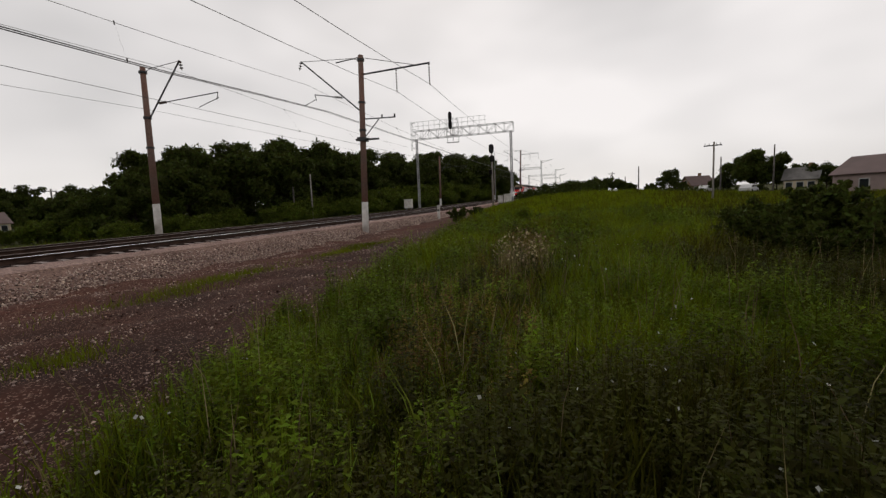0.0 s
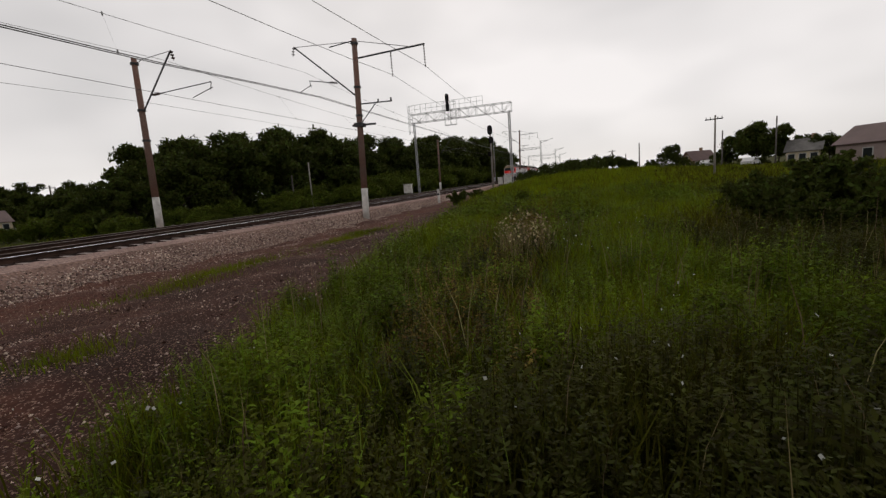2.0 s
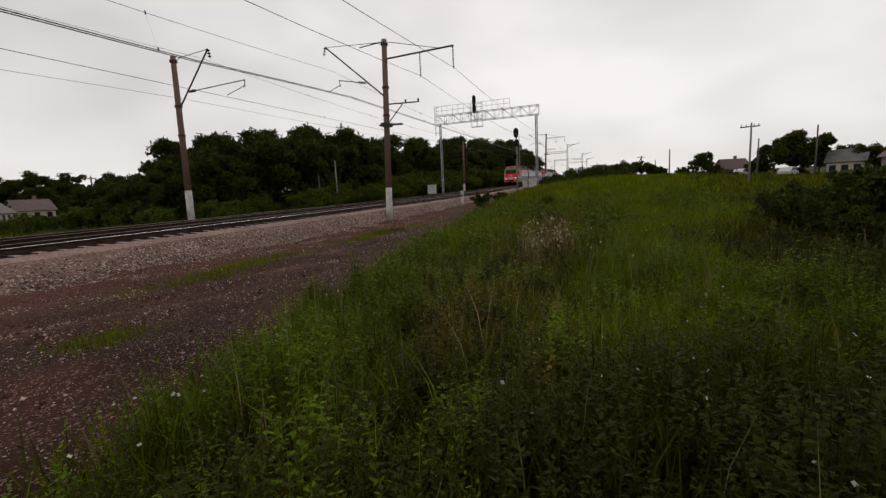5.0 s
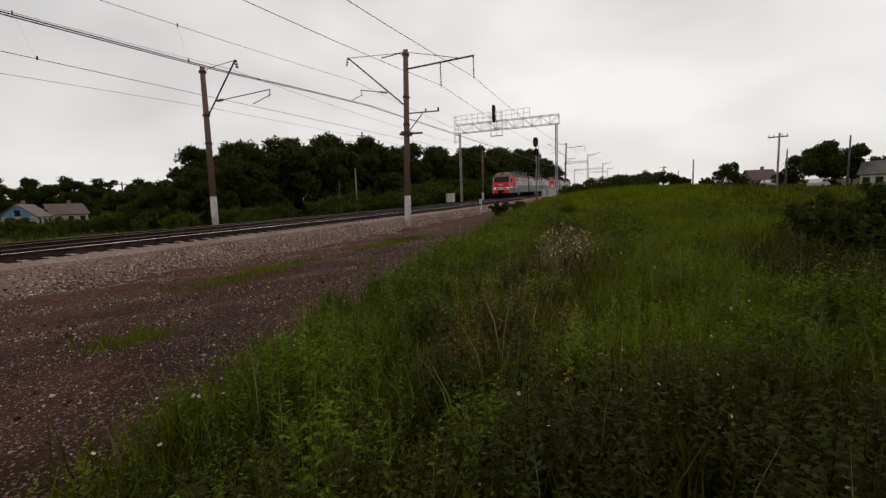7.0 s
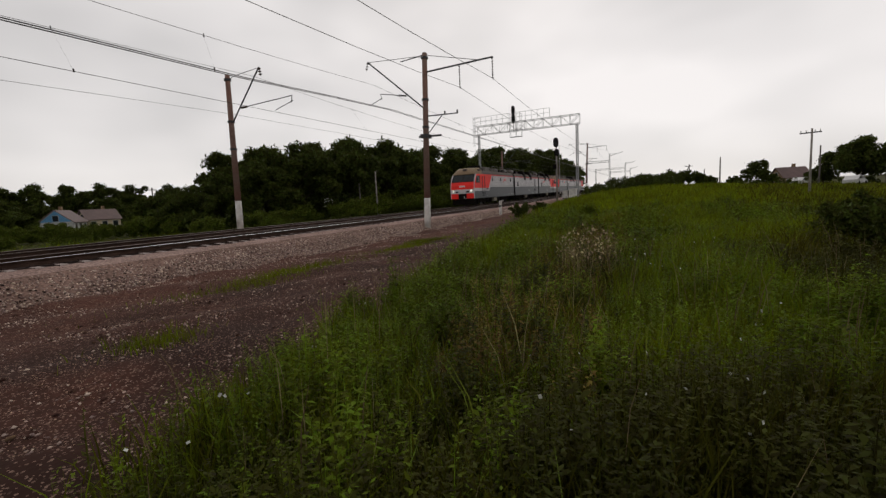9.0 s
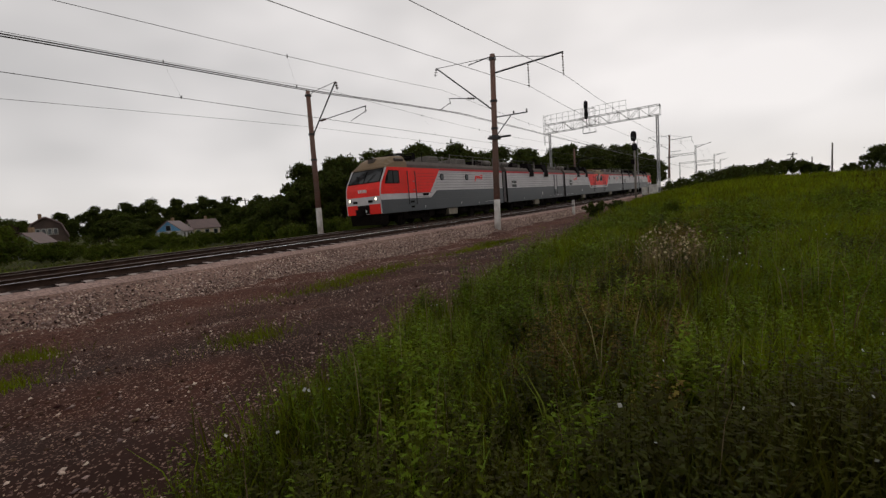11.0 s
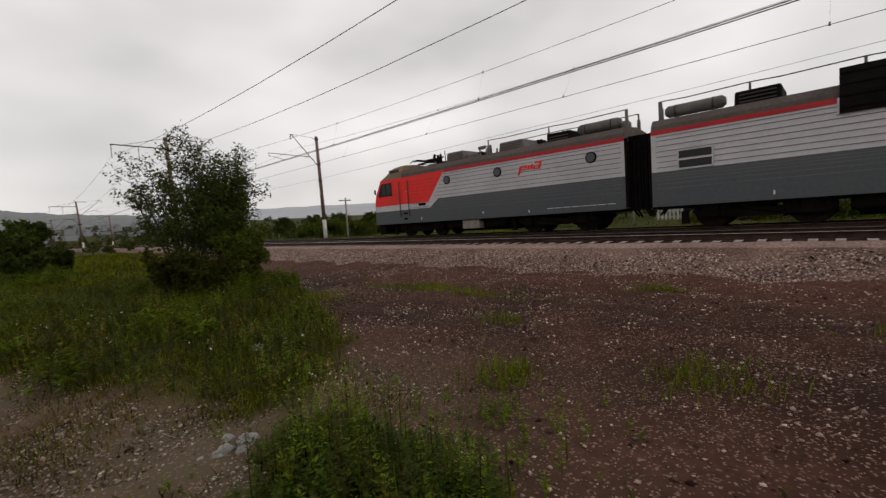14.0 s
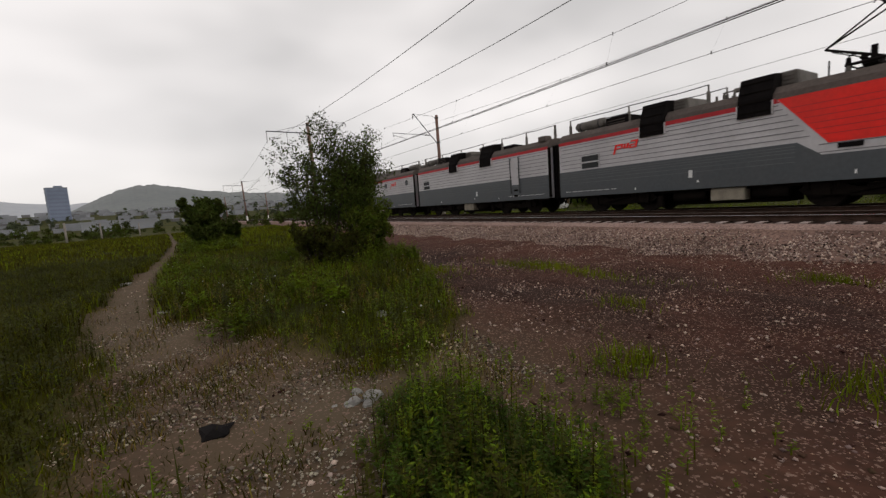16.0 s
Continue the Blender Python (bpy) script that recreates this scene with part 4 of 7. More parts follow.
def hull(th, cab):
    """The welded body shell with its roof; the cab end is shaped at y = 0."""
    y1 = 16.95
    bm = bmesh.new()
    zs = [0.92, 1.8, 2.5, 2.9, 3.85]
    out = [(nose_y(z) if cab else 0.5, z) for z in zs]
    prism(bm, out + [(y1, 3.85), (y1, 0.92)], 0, -HALF, HALF)
    part("body_shell", bm, M_BODY_GREY, th, "light grey ribbed steel body")
    bm = bmesh.new()
    r0 = 2.7 if cab else 0.5
    prism(bm, [(-HALF, 3.85), (-HALF + 0.06, 4.1), (-HALF + 0.3, 4.36), (0, 4.48), (HALF - 0.3, 4.36), (HALF - 0.06, 4.1), (HALF, 3.85)], 1, r0, y1)
    part("roof", bm, M_ROOF, th, "grimy brown roof")
    if cab:
        bm = bmesh.new()
        ys = [0.55, 0.75, 1.1, 1.6, 2.7]
        ztop = [3.95, 4.2, 4.5, 4.72, 4.78]
        rings = []
        for y, zt in zip(ys, ztop):
            w = HALF
            h = zt - 3.85
            rings.append([bm.verts.new(p) for p in ((-w, y, 3.85), (-w + 0.06, y, 3.85 + h * 0.45), (-w + 0.42, y, zt - h * 0.08), (0, y, zt), (w - 0.42, y, zt - h * 0.08), (w - 0.06, y, 3.85 + h * 0.45), (w, y, 3.85))])
        for a, b in zip(rings[:-1], rings[1:]):
            for i in range(6):
                bm.faces.new((a[i], a[i + 1], b[i + 1], b[i]))
        bm.faces.new(rings[0][::-1])
        bm.faces.new(rings[-1])
        cr = part("cab_roof", bm, M_CAB_ROOF, th, "ochre rounded cab roof with side grilles")
        for s in (-1, 1):
            bm = bmesh.new()
            box(bm, (s * (HALF - 0.12), 1.95, 4.36), (0.16, 0.85, 0.26), Matrix.Rotation(radians(s * 35), 4, "Y"))
            part("side_grille", bm, M_ROOF, cr)


def livery(th, cab, s):
    """Paint fields and ribs of one body side."""
    y1 = 16.95
    bm = bmesh.new()
    if cab:
        plate(bm, s, [(-0.18, 0.90), (y1, 0.90), (y1, 2.28), (5.95, 2.28), (5.25, 1.78), (-0.20, 1.78)], 0.004, 0.014)
    else:
        plate(bm, s, [(0.5, 0.90), (y1, 0.90), (y1, 2.28), (0.5, 2.28)], 0.004, 0.014)
    part("lower_panel", bm, M_BODY_DARK, th, "dark blue-grey lower side panel")
    bm = bmesh.new()
    plate(bm, s, [(6.47 if cab else 0.5, 3.75), (y1, 3.75), (y1, 3.92), (6.62 if cab else 0.5, 3.92)], 0.004, 0.014)
    part("stripe", bm, M_STRIPE, th, "faded red stripe under the roof edge")
    if cab:
        bm = bmesh.new()
        plate(bm, s, [(-0.18, 2.15), (5.1, 2.15), (6.55, 3.88), (0.60, 3.88), (0.0, 2.9), (-0.14, 2.5)], 0.004, 0.014)
        part("red_panel", bm, M_BODY_RED, th, "bright red cab side panel")
        bm = bmesh.new()
        box(bm, (s * (HALF + 0.02), 4.55, 2.02), (0.05, 0.62, 0.16))
        part("recess", bm, M_BLACK, th)
        # ribs darker than their panel, with the corrugation's shadow in their colour
        for z in (2.45, 2.66, 2.87, 3.08, 3.29, 3.5):
            bm = bmesh.new()
            box(bm, (s * (HALF + 0.014), (3.55 + 5.0 + (z - 2.15) * 0.838) / 2, z), (0.02, 1.45 + (z - 2.15) * 0.838, 0.018))
            part("rib", bm, M_STRIPE, th)
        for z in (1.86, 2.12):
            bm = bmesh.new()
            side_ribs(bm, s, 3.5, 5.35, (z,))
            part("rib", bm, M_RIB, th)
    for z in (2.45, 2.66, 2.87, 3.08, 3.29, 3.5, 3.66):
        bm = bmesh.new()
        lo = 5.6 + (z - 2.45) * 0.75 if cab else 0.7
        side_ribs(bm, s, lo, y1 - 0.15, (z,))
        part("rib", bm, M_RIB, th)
    # ribs a little lighter than the dark lower panel
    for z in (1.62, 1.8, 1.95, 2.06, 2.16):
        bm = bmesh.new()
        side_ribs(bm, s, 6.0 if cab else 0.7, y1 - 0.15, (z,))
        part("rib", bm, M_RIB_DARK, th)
    bm = bmesh.new()
    for y in np.arange(13.4, 16.4, 0.42):
        box(bm, (s * (HALF + 0.02), y, 1.17), (0.01, 0.34, 0.022))
    part("lettering_bars", bm, M_WHITE, th, "row of small white bars")
    bm = bmesh.new()
    for y, z, w, h in ((9.3, 1.22, 0.07, 0.1), (12.2, 1.1, 0.05, 0.12), (4.4, 1.15, 0.05, 0.14)) + (() if cab and s == 1 else ((9.6, 1.55, 0.16, 0.32),)):
        box(bm, (s * (HALF + 0.02), y, z), (0.012, w, h))
    part("marking_bars", bm, M_WHITE, th)


def cab_front(th):
    def face(pts, y_off, name, material, label="", parent=None):
        bm = bmesh.new()
        vs = [bm.verts.new((x, nose_y(z) - y_off, z)) for x, z in pts]
        bm.faces.new(vs)
        ex = bmesh.ops.extrude_face_region(bm, geom=bm.faces[:])
        for v in ex["geom"]:
            if isinstance(v, bmesh.types.BMVert):
                v.co.y += 0.06
        return part(name, bm, material, parent or th, label)
    w = 1.5
    face([(-w, 2.05), (w, 2.05), (w, 2.5), (-w, 2.5)], 0.02, "front_panel", M_BODY_RED, "red front panel")
    face([(-w, 2.5), (w, 2.5), (w, 2.92), (-w, 2.92)], 0.02, "front_panel", M_BODY_RED)
    face([(-w, 1.55), (w, 1.55), (w, 2.05), (-w, 2.05)], 0.02, "front_band", M_BODY_GREY)
    for s in (-1, 1):
        face([(s * 0.55, 0.92), (s * w, 0.92), (s * w, 1.55), (s * 0.55, 1.55)][::s], 0.02, "lower_front", M_BODY_RED)
    face([(-0.55, 0.95), (0.55, 0.95), (0.55, 1.52), (-0.55, 1.52)], 0.01, "lower_middle", M_BLACK)
    for s in (-1, 1):
        ws = face([(s * 0.05, 2.98), (s * 1.38, 2.98), (s * 1.32, 3.78), (s * 0.05, 3.78)][::s], 0.03, "windscreen", M_GLASS, "dark raked windscreen pane")
        bm = bmesh.new()
        rod(bm, (s * 0.35, nose_y(2.95) - 0.06, 2.95), (s * 0.85, nose_y(3.5) - 0.08, 3.5), 0.018, seg=5)
        part("wiper", bm, M_BLACK, ws)
    face([(-1.48, 2.9), (1.48, 2.9), (1.43, 3.85), (-1.43, 3.85)], 0.005, "screen_surround", M_BLACK)
    for s in (-1, 1):
        bm = bmesh.new()
        rod(bm, (s * 1.18, nose_y(1.9) + 0.1, 1.88), (s * 1.18, nose_y(1.9) - 0.055, 1.88), 0.14, seg=16)
        lamp = part("headlight", bm, M_DARK_STEEL, th, "round lit headlight")
        bm = bmesh.new()
        rod(bm, (s * 1.18, nose_y(1.9) - 0.04, 1.88), (s * 1.18, nose_y(1.9) - 0.062, 1.88), 0.105, seg=16)
        part("lens", bm, M_LAMP, lamp, "glowing warm white lens")
        bm = bmesh.new()
        box(bm, (s * 0.7, nose_y(1.8) - 0.03, 1.75), (0.36, 0.06, 0.16))
        part("marker_light", bm, M_BLACK, th)
    bm = bmesh.new()
    for i in range(5):
        box(bm, (-0.32 + i * 0.16, nose_y(2.4) - 0.04, 2.42 + 0.02 * (i % 2)), (0.1, 0.03, 0.2))
    part("emblem", bm, M_WHITE, th, "white emblem of plain bars")
    bm = bmesh.new()
    box(bm, (0, nose_y(1.2) - 0.03, 1.12), (0.55, 0.03, 0.18))
    part("number_bar", bm, M_WHITE, th)
    bm = bmesh.new()
    box(bm, (0, -0.4, 1.06), (0.34, 0.6, 0.34))
    box(bm, (0, -0.68, 1.06), (0.42, 0.16, 0.42))
    part("coupler", bm, M_BLACK, th)
    bm = bmesh.new()
    prism(bm, [(-0.05, 0.2), (0.5, 0.22), (0.6, 0.92), (-0.12, 0.92)], 0, -1.4, 1.4)
    part("pilot", bm, M_UNDER, th)
    bm = bmesh.new()
    box(bm, (0, 1.0, 4.42), (0.5, 0.34, 0.26))
    rod(bm, (0, 0.92, 4.44), (0, 0.8, 4.44), 0.1, seg=12)
    part("roof_light", bm, M_ROOF, th)


def section(kind):
    """One locomotive section, front at y = 0 and its gangway end at y = 17.2; the camera side of a leading section is +x."""
    cab = kind != "middle"
    th = thing("locomotive", "", "locomotive", group="coupled locomotive sections")
    hull(th, cab)
    for s in (-1, 1):
        livery(th, cab, s)
    if cab:
        cab_front(th)
        for s in (-1, 1):
            door(th, s, 2.95, M_BODY_RED)
            bm = bmesh.new()
            plate(bm, s, [(0.3, 2.86), (1.65, 2.86), (1.65, 3.62), (0.72, 3.62), (0.36, 3.1)], 0.016, 0.02)
            cw = part("cab_window", bm, M_PANE, th, "dark cab side window")
            bm = bmesh.new()
            for a, b in (((0.3, 2.83), (1.69, 2.83)), ((1.68, 2.83), (1.68, 3.63)), ((0.7, 3.63), (1.69, 3.63)), ((0.3, 2.83), (0.7, 3.63)), ((1.1, 2.85), (1.1, 3.6))):
                rod(bm, (s * (HALF + 0.03), *a), (s * (HALF + 0.03), *b), 0.03, seg=5)
            part("frame", bm, M_BLACK, cw)
            bm = bmesh.new()
            rod(bm, (s * HALF, 0.35, 2.95), (s * (HALF + 0.28), 0.25, 3.0), 0.02, seg=5)
            box(bm, (s * (HALF + 0.28), 0.25, 3.15), (0.1, 0.06, 0.32))
            part("mirror", bm, M_BLACK, th)
        for y in (6.75, 10.4, 15.5):
            porthole(th, 1, y)
        emblem(th, 1, 12.3, 3.05)
        vents(th, -1, 11.3, 1.15)
        vents(th, -1, 7.25, 1.1)
        window_frame(th, -1, 14.25, 15.35, 2.35, 3.0)
        emblem(th, -1, 12.75, 2.95)
        pantograph(th, 4.2, kind == "tail")
        roof_box(th, 6.1, 7.6, 0.55, 1.7)
        roof_gear(th, 8.5)
        roof_box(th, 10.0, 11.7, 0.5, 1.7)
        roof_box(th, 13.0, 14.3, 0.42, 1.9, material=M_BLACK, lean=0.03)
        roof_tank(th, 14.5, 16.5)
        roof_tank(th, 14.5, 16.5, -0.55)
        roof_bus(th, 9.3, 16.8)
        roof_bus(th, 9.3, 16.8, x=-0.75)
    else:
        for s in (1, -1):
            window_frame(th, s, 1.5, 2.6, 2.35, 3.0)
            vents(th, s, 6.6)
            vents(th, s, 10.9, 1.3)
            door(th, s, 14.0, M_BODY_GREY)
        roof_tank(th, 0.8, 2.9)
        roof_box(th, 3.2, 4.6, 0.5, 1.9, material=M_BLACK, lean=0.03)
        roof_gear(th, 8.9)
        roof_box(th, 6.9, 8.0, 0.5, 1.4)
        roof_bus(th, 0.7, 9.6)
        roof_bus(th, 11.8, 16.8)
        bm = bmesh.new()
        box(bm, (HALF - 0.35, 16.4, 4.2), (0.5, 0.6, 0.3))
        part("roof_hatch", bm, M_ROOF, th)
    for y in (3.9, 13.4):
        bogie(th, y)
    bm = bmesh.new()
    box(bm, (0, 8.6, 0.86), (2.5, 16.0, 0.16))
    # added filler boxes between the wheels close the view beneath the floor
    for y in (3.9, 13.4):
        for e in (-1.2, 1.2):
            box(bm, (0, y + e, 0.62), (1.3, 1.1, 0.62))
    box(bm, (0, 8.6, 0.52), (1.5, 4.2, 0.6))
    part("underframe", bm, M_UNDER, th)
    for s in (-1, 1):
        bm = bmesh.new()
        box(bm, (s * 1.2, 8.25, 0.62), (0.5, 1.25, 0.5))
        bmesh.ops.bevel(bm, geom=bm.edges[:], offset=0.03, segments=1, affect="EDGES")
        part("battery_box", bm, M_TANK, th, "yellowed battery box under the floor")
        bm = bmesh.new()
        rod(bm, (s * 1.15, 9.2, 0.6), (s * 1.15, 10.5, 0.6), 0.22, seg=14)
        part("air_reservoir", bm, M_UNDER, th, smooth=True)
        bm = bmesh.new()
        rod(bm, (s * 1.15, 6.3, 0.6), (s * 1.15, 7.4, 0.6), 0.2, seg=14)
        part("air_reservoir", bm, M_UNDER, th, smooth=True)
    ends = [16.95] if cab else [0.5, 16.95]
    for e in ends:
        d = 1 if e > 5 else -1
        bm = bmesh.new()
        box(bm, (0, e + d * 0.26, 2.4), (2.2, 0.5, 3.0))
        gw = part("gangway", bm, M_BLACK, th, "black rubber gangway bellows")
        for i in range(6):
            bm = bmesh.new()
            box(bm, (0, e + d * (0.05 + i * 0.085), 2.4), (2.35 + 0.1 * (i % 2), 0.06, 3.1))
            part("fold", bm, M_BLACK, gw)
        bm = bmesh.new()
        for s in (-1, 1):
            box(bm, (s * (HALF - 0.05), e + d * 0.06, 2.4), (0.12, 0.12, 2.9))
            rod(bm, (s * 1.0, e, 1.0), (s * 0.9, e + d * 0.3, 0.55), 0.05, seg=6)
            rod(bm, (s * 0.6, e, 1.1), (s * 0.5, e + d * 0.3, 0.5), 0.04, seg=6)
        box(bm, (0, e + d * 0.12, 1.05), (0.4, 0.4, 0.4))
        part("end_fitting", bm, M_UNDER, th)
        bm = bmesh.new()
        rod(bm, (0.75, e - d * 0.15, 4.0), (0.75, e - d * 0.15, 4.95), 0.07, seg=8)
        part("post_insulator", bm, M_ROOFBOX, th)
    for o in th.children:
        if o.name.split(".")[0] in ("roof_box", "air_tank", "roof_bus_bar", "post_insulator", "pantograph", "surge_arrester", "roof_breaker", "roof_hatch"):
            o.location.z += 0.24
    return th


HEAD_LABEL = "red and grey electric locomotive section with lit headlights"
lead, booster, rear = section("head"), section("middle"), section("tail")
tagged(lead, HEAD_LABEL)
tagged(booster, "cabless grey electric locomotive booster section with louvred intakes")
tagged(rear, "red and grey electric locomotive rear section with raised pantograph")
lead2 = copy_thing(lead, Matrix())
booster2 = copy_thing(booster, Matrix())
rear2 = copy_thing(rear, Matrix())
TRAIN = [(lead, 0, False), (booster, 1, False), (rear, 2, True), (lead2, 3, False), (booster2, 4, False), (rear2, 5, True)]


def nose_at(t):
    """Distance of the leading nose along the line: gathering speed up to 14.6 m/s, then steady."""
    if t > 11.5:
        return 12.9 - 14.6 * (t - 11.5)
    return -8.83 - 14.59 * (t - 13) - 0.0679 * (t - 13) ** 2


def section_pose(t, i, turned):
    y0 = nose_at(t) + 17.5 * i
    y1 = y0 + 17.3
    z0, z1 = float(rail_z(y0)), float(rail_z(y1))
    tilt = math.degrees(math.atan2(z1 - z0, y1 - y0))
    return pose(X_FAR, y1, z1, -tilt, 0, 180) if turned else pose(X_FAR, y0, z0, tilt, 0, 0)


def motions():
    for ob, i, turned in TRAIN:
        walk(ob, [(t * 0.5, section_pose(t * 0.5, i, turned)) for t in range(33)])


# ---------------------------------------------------------------- plants
rng = np.random.default_rng(7)
M_GRASS = leafy("grass_blades", (0.170, 0.202, 0.006), 0.5, (0.088, 0.104, 0.006), 0.5)
M_GRASS_DULL = leafy("dull_grass_blades", (0.079, 0.072, 0.007), 0.55, (0.043, 0.041, 0.005), 0.5)
M_WEED = leafy("weed_leaves", (0.141, 0.186, 0.009), 0.65, (0.064, 0.085, 0.006), 0.8)
M_WEED_DULL = leafy("dull_weed_leaves", (0.065, 0.065, 0.009), 0.55, (0.036, 0.039, 0.007), 0.8)
M_WEED_BROWN = leafy("browned_weed_leaves", (0.21, 0.145, 0.035), 0.5, (0.12, 0.08, 0.02), 0.8)
M_BLADE_PALE = leafy("pale_grass_blades", (0.21, 0.26, 0.035), 0.4, (0.14, 0.18, 0.022), 0.8)
M_CLUMP = leafy("deep_green_weed_leaves", (0.070, 0.104, 0.012), 0.6, (0.034, 0.052, 0.008), 0.8)
M_SEED = leafy("cream_seed_heads", (0.46, 0.38, 0.24), 0.4, (0.26, 0.19, 0.11), 0.5, 0.3)
M_DRY = leafy("dry_stalks", (0.26, 0.21, 0.11), 0.4, (0.16, 0.11, 0.06), 0.5, 0.2)
M_PETAL = leafy("white_petals", (0.62, 0.62, 0.56), 0.25, None, 0.5, 0.2)
M_LEAF = leafy("broad_leaves", (0.060, 0.074, 0.012), 0.5, (0.036, 0.046, 0.010), 0.08, 0.3)
M_LEAF_MID = leafy("mid_green_leaves", (0.086, 0.110, 0.012), 0.5, (0.055, 0.067, 0.010), 0.1, 0.3)
M_LEAF_RED = leafy("dull_red_leaves", (0.045, 0.026, 0.022), 0.4, None, 0.1, 0.3)
M_BUSH = leafy("willow_leaves", (0.068, 0.088, 0.016), 0.6, (0.036, 0.046, 0.010), 0.6, 0.35)


def blades(n, x, y, h, w, lean=0.35, base_z=None):
    """Bent blades standing at x, y: five points each."""
    z = ground_z(x, y) - 0.03 if base_z is None else base_z
    a, b = rng.uniform(0, 2 * np.pi, n), rng.uniform(0, 2 * np.pi, n)
    k = lean * rng.uniform(0.2, 1.0, n) * h
    ux, uy = np.cos(a) * w / 2, np.sin(a) * w / 2
    dx, dy = np.cos(b) * k, np.sin(b) * k
    V = np.empty((n, 5, 3))
    V[:, 0] = np.stack([x - ux, y - uy, z], 1)
    V[:, 1] = np.stack([x + ux, y + uy, z], 1)
    V[:, 2] = np.stack([x + ux * 0.75 + dx * 0.35, y + uy * 0.75 + dy * 0.35, z + h * 0.58], 1)
    V[:, 3] = np.stack([x - ux * 0.75 + dx * 0.35, y - uy * 0.75 + dy * 0.35, z + h * 0.58], 1)
    V[:, 4] = np.stack([x + dx, y + dy, z + h], 1)
    i = np.arange(n)[:, None] * 5
    return V.reshape(-1, 3), [i + np.array([[0, 1, 2, 3]]), i + np.array([[3, 2, 4]])]


def patchy(x, y):
    """Slow variation of growth over the field."""
    return 0.5 + 0.25 * np.sin(x * 0.8 + 1.3 * np.sin(y * 0.35)) + 0.25 * np.sin(y * 0.6 + 1.7 * np.sin(x * 0.45 + 2))


def clumpy(x, y):
    """Close variation: tufts about half a metre across with hollows between."""
    a = np.sin(x * 7.1 + 2.1 * np.sin(y * 3.3)) * np.sin(y * 6.3 + 1.9 * np.sin(x * 2.9 + 1.0))
    b = np.sin(x * 3.1 - y * 2.3 + 1.5 * np.sin(y * 1.1))
    return np.clip(0.5 + 0.38 * a + 0.22 * b, 0, 1)


def sow(count, x0, x1, y0, y1, keep):
    x, y = rng.uniform(x0, x1, count), rng.uniform(y0, y1, count)
    ok = rng.uniform(0, 1, count) < keep(x, y)
    return x[ok], y[ok]


def grass_field(name, label, density, x0, x1, y0, y1, h0, h1, w, keep, material=M_GRASS):
    x, y = sow(int(density * (x1 - x0) * (y1 - y0)), x0, x1, y0, y1, keep)
    n = len(x)
    h = rng.uniform(h0, h1, n) * (0.45 + 0.6 * patchy(x, y)) * (0.5 + 0.75 * clumpy(x, y)) * (1 - 0.5 * smooth(-0.6, -1.6, y) * (x > -12))
    V, F = blades(n, x, y, h, w * rng.uniform(0.6, 1.4, n), 0.65)
    return tagged(new(name, mesh_of(name, V, F, material)), label, "grass", kind="stuff")


def ring(lo, hi):
    return lambda x, y: greenness(x, y) * ((np.hypot(x, y) >= lo) & (np.hypot(x, y) < hi))


def ahead(lo, hi):
    return lambda x, y: greenness(x, y) * ((np.hypot(x, y) >= lo) & (np.hypot(x, y) < hi)) * (x < 5 + 0.62 * np.maximum(y, 0) + 0.4 * np.maximum(-y, 0))


def lush(x, y):
    """Share of fresh grass; the bank near the thicket and by the path is dull and browned, with shade and lens
    vignetting put into the plant colour as well.
    """
    w = 0.9 * np.sin(y * 0.75 + 0.6) + 0.7 * np.sin(x * 1.3 + y * 0.4)
    # to the right the dull plants also carry shade as colour
    a = smooth(1.6, -1.4, x + 0.6 - 0.16 * np.maximum(y, 0) - 1.8 * smooth(2.5, 5, y) + w)
    a = a * (0.3 + 0.7 * smooth(1.8, 4.2, np.hypot(x, y)))
    a = np.where(np.hypot(x, y) > 14, 0.5 + 0.45 * a, a)
    a = a * (1 - 0.85 * np.exp(-((x + 1.2) ** 2 / 0.8 + (y - 9.0) ** 2 / 30)))
    return np.where(y < -3, np.where(x < 0.4, 0.42, 0.25), a)


def both(f, fresh):
    return (lambda x, y: f(x, y) * lush(x, y)) if fresh else (lambda x, y: f(x, y) * (1 - lush(x, y)))


for fresh, gm, wm, gl in ((True, M_GRASS, M_WEED, "fresh green"), (False, M_GRASS_DULL, M_WEED_DULL, "dull brownish green")):
    grass_field("tall_grass", gl + " tall grass at the edge of the cinders", 850, -7, 8, -7, 9, 0.26, 0.66, 0.011, both(ahead(0.85, 8), fresh), gm)
    grass_field("tall_grass", gl + " tall grass on the bank", 290, -10, 20, -24, 25, 0.36, 0.8, 0.022, both(ahead(8, 25), fresh), gm)
    grass_field("tall_grass", gl + " rough meadow grass", 42, -14, 52, -75, 85, 0.4, 0.85, 0.05, both(ahead(25, 85), fresh), gm)
grass_field("rough_grass", "rough weedy grass beyond the tracks", 26, -40, -24.2, -70, 110, 0.4, 0.95, 0.06, lambda x, y: 0.9 + 0 * x)

# pale blades stand for highlights on the lush grass, as plain colour
grass_field("tall_grass", "pale upright grass blades, highlights put into their colour", 150, -4.2, 0.2, 1.8, 12, 0.5, 0.95, 0.012, lambda x, y: 0.8 * greenness(x, y) * np.clip(clumpy(x * 0.35 + 1, y * 0.35) * 1.6 - 0.4, 0, 1) * np.exp(-((x + 2.3) / 1.3) ** 2), M_BLADE_PALE)
grass_field("seeding_grass", "reddish brown seeding grass in a streak along the bank", 240, -3.2, 0.8, 3.5, 26, 0.45, 0.8, 0.014, lambda x, y: 0.7 * np.exp(-((x + 1.3) / 0.65) ** 2) * greenness(x, y), M_WEED_BROWN)

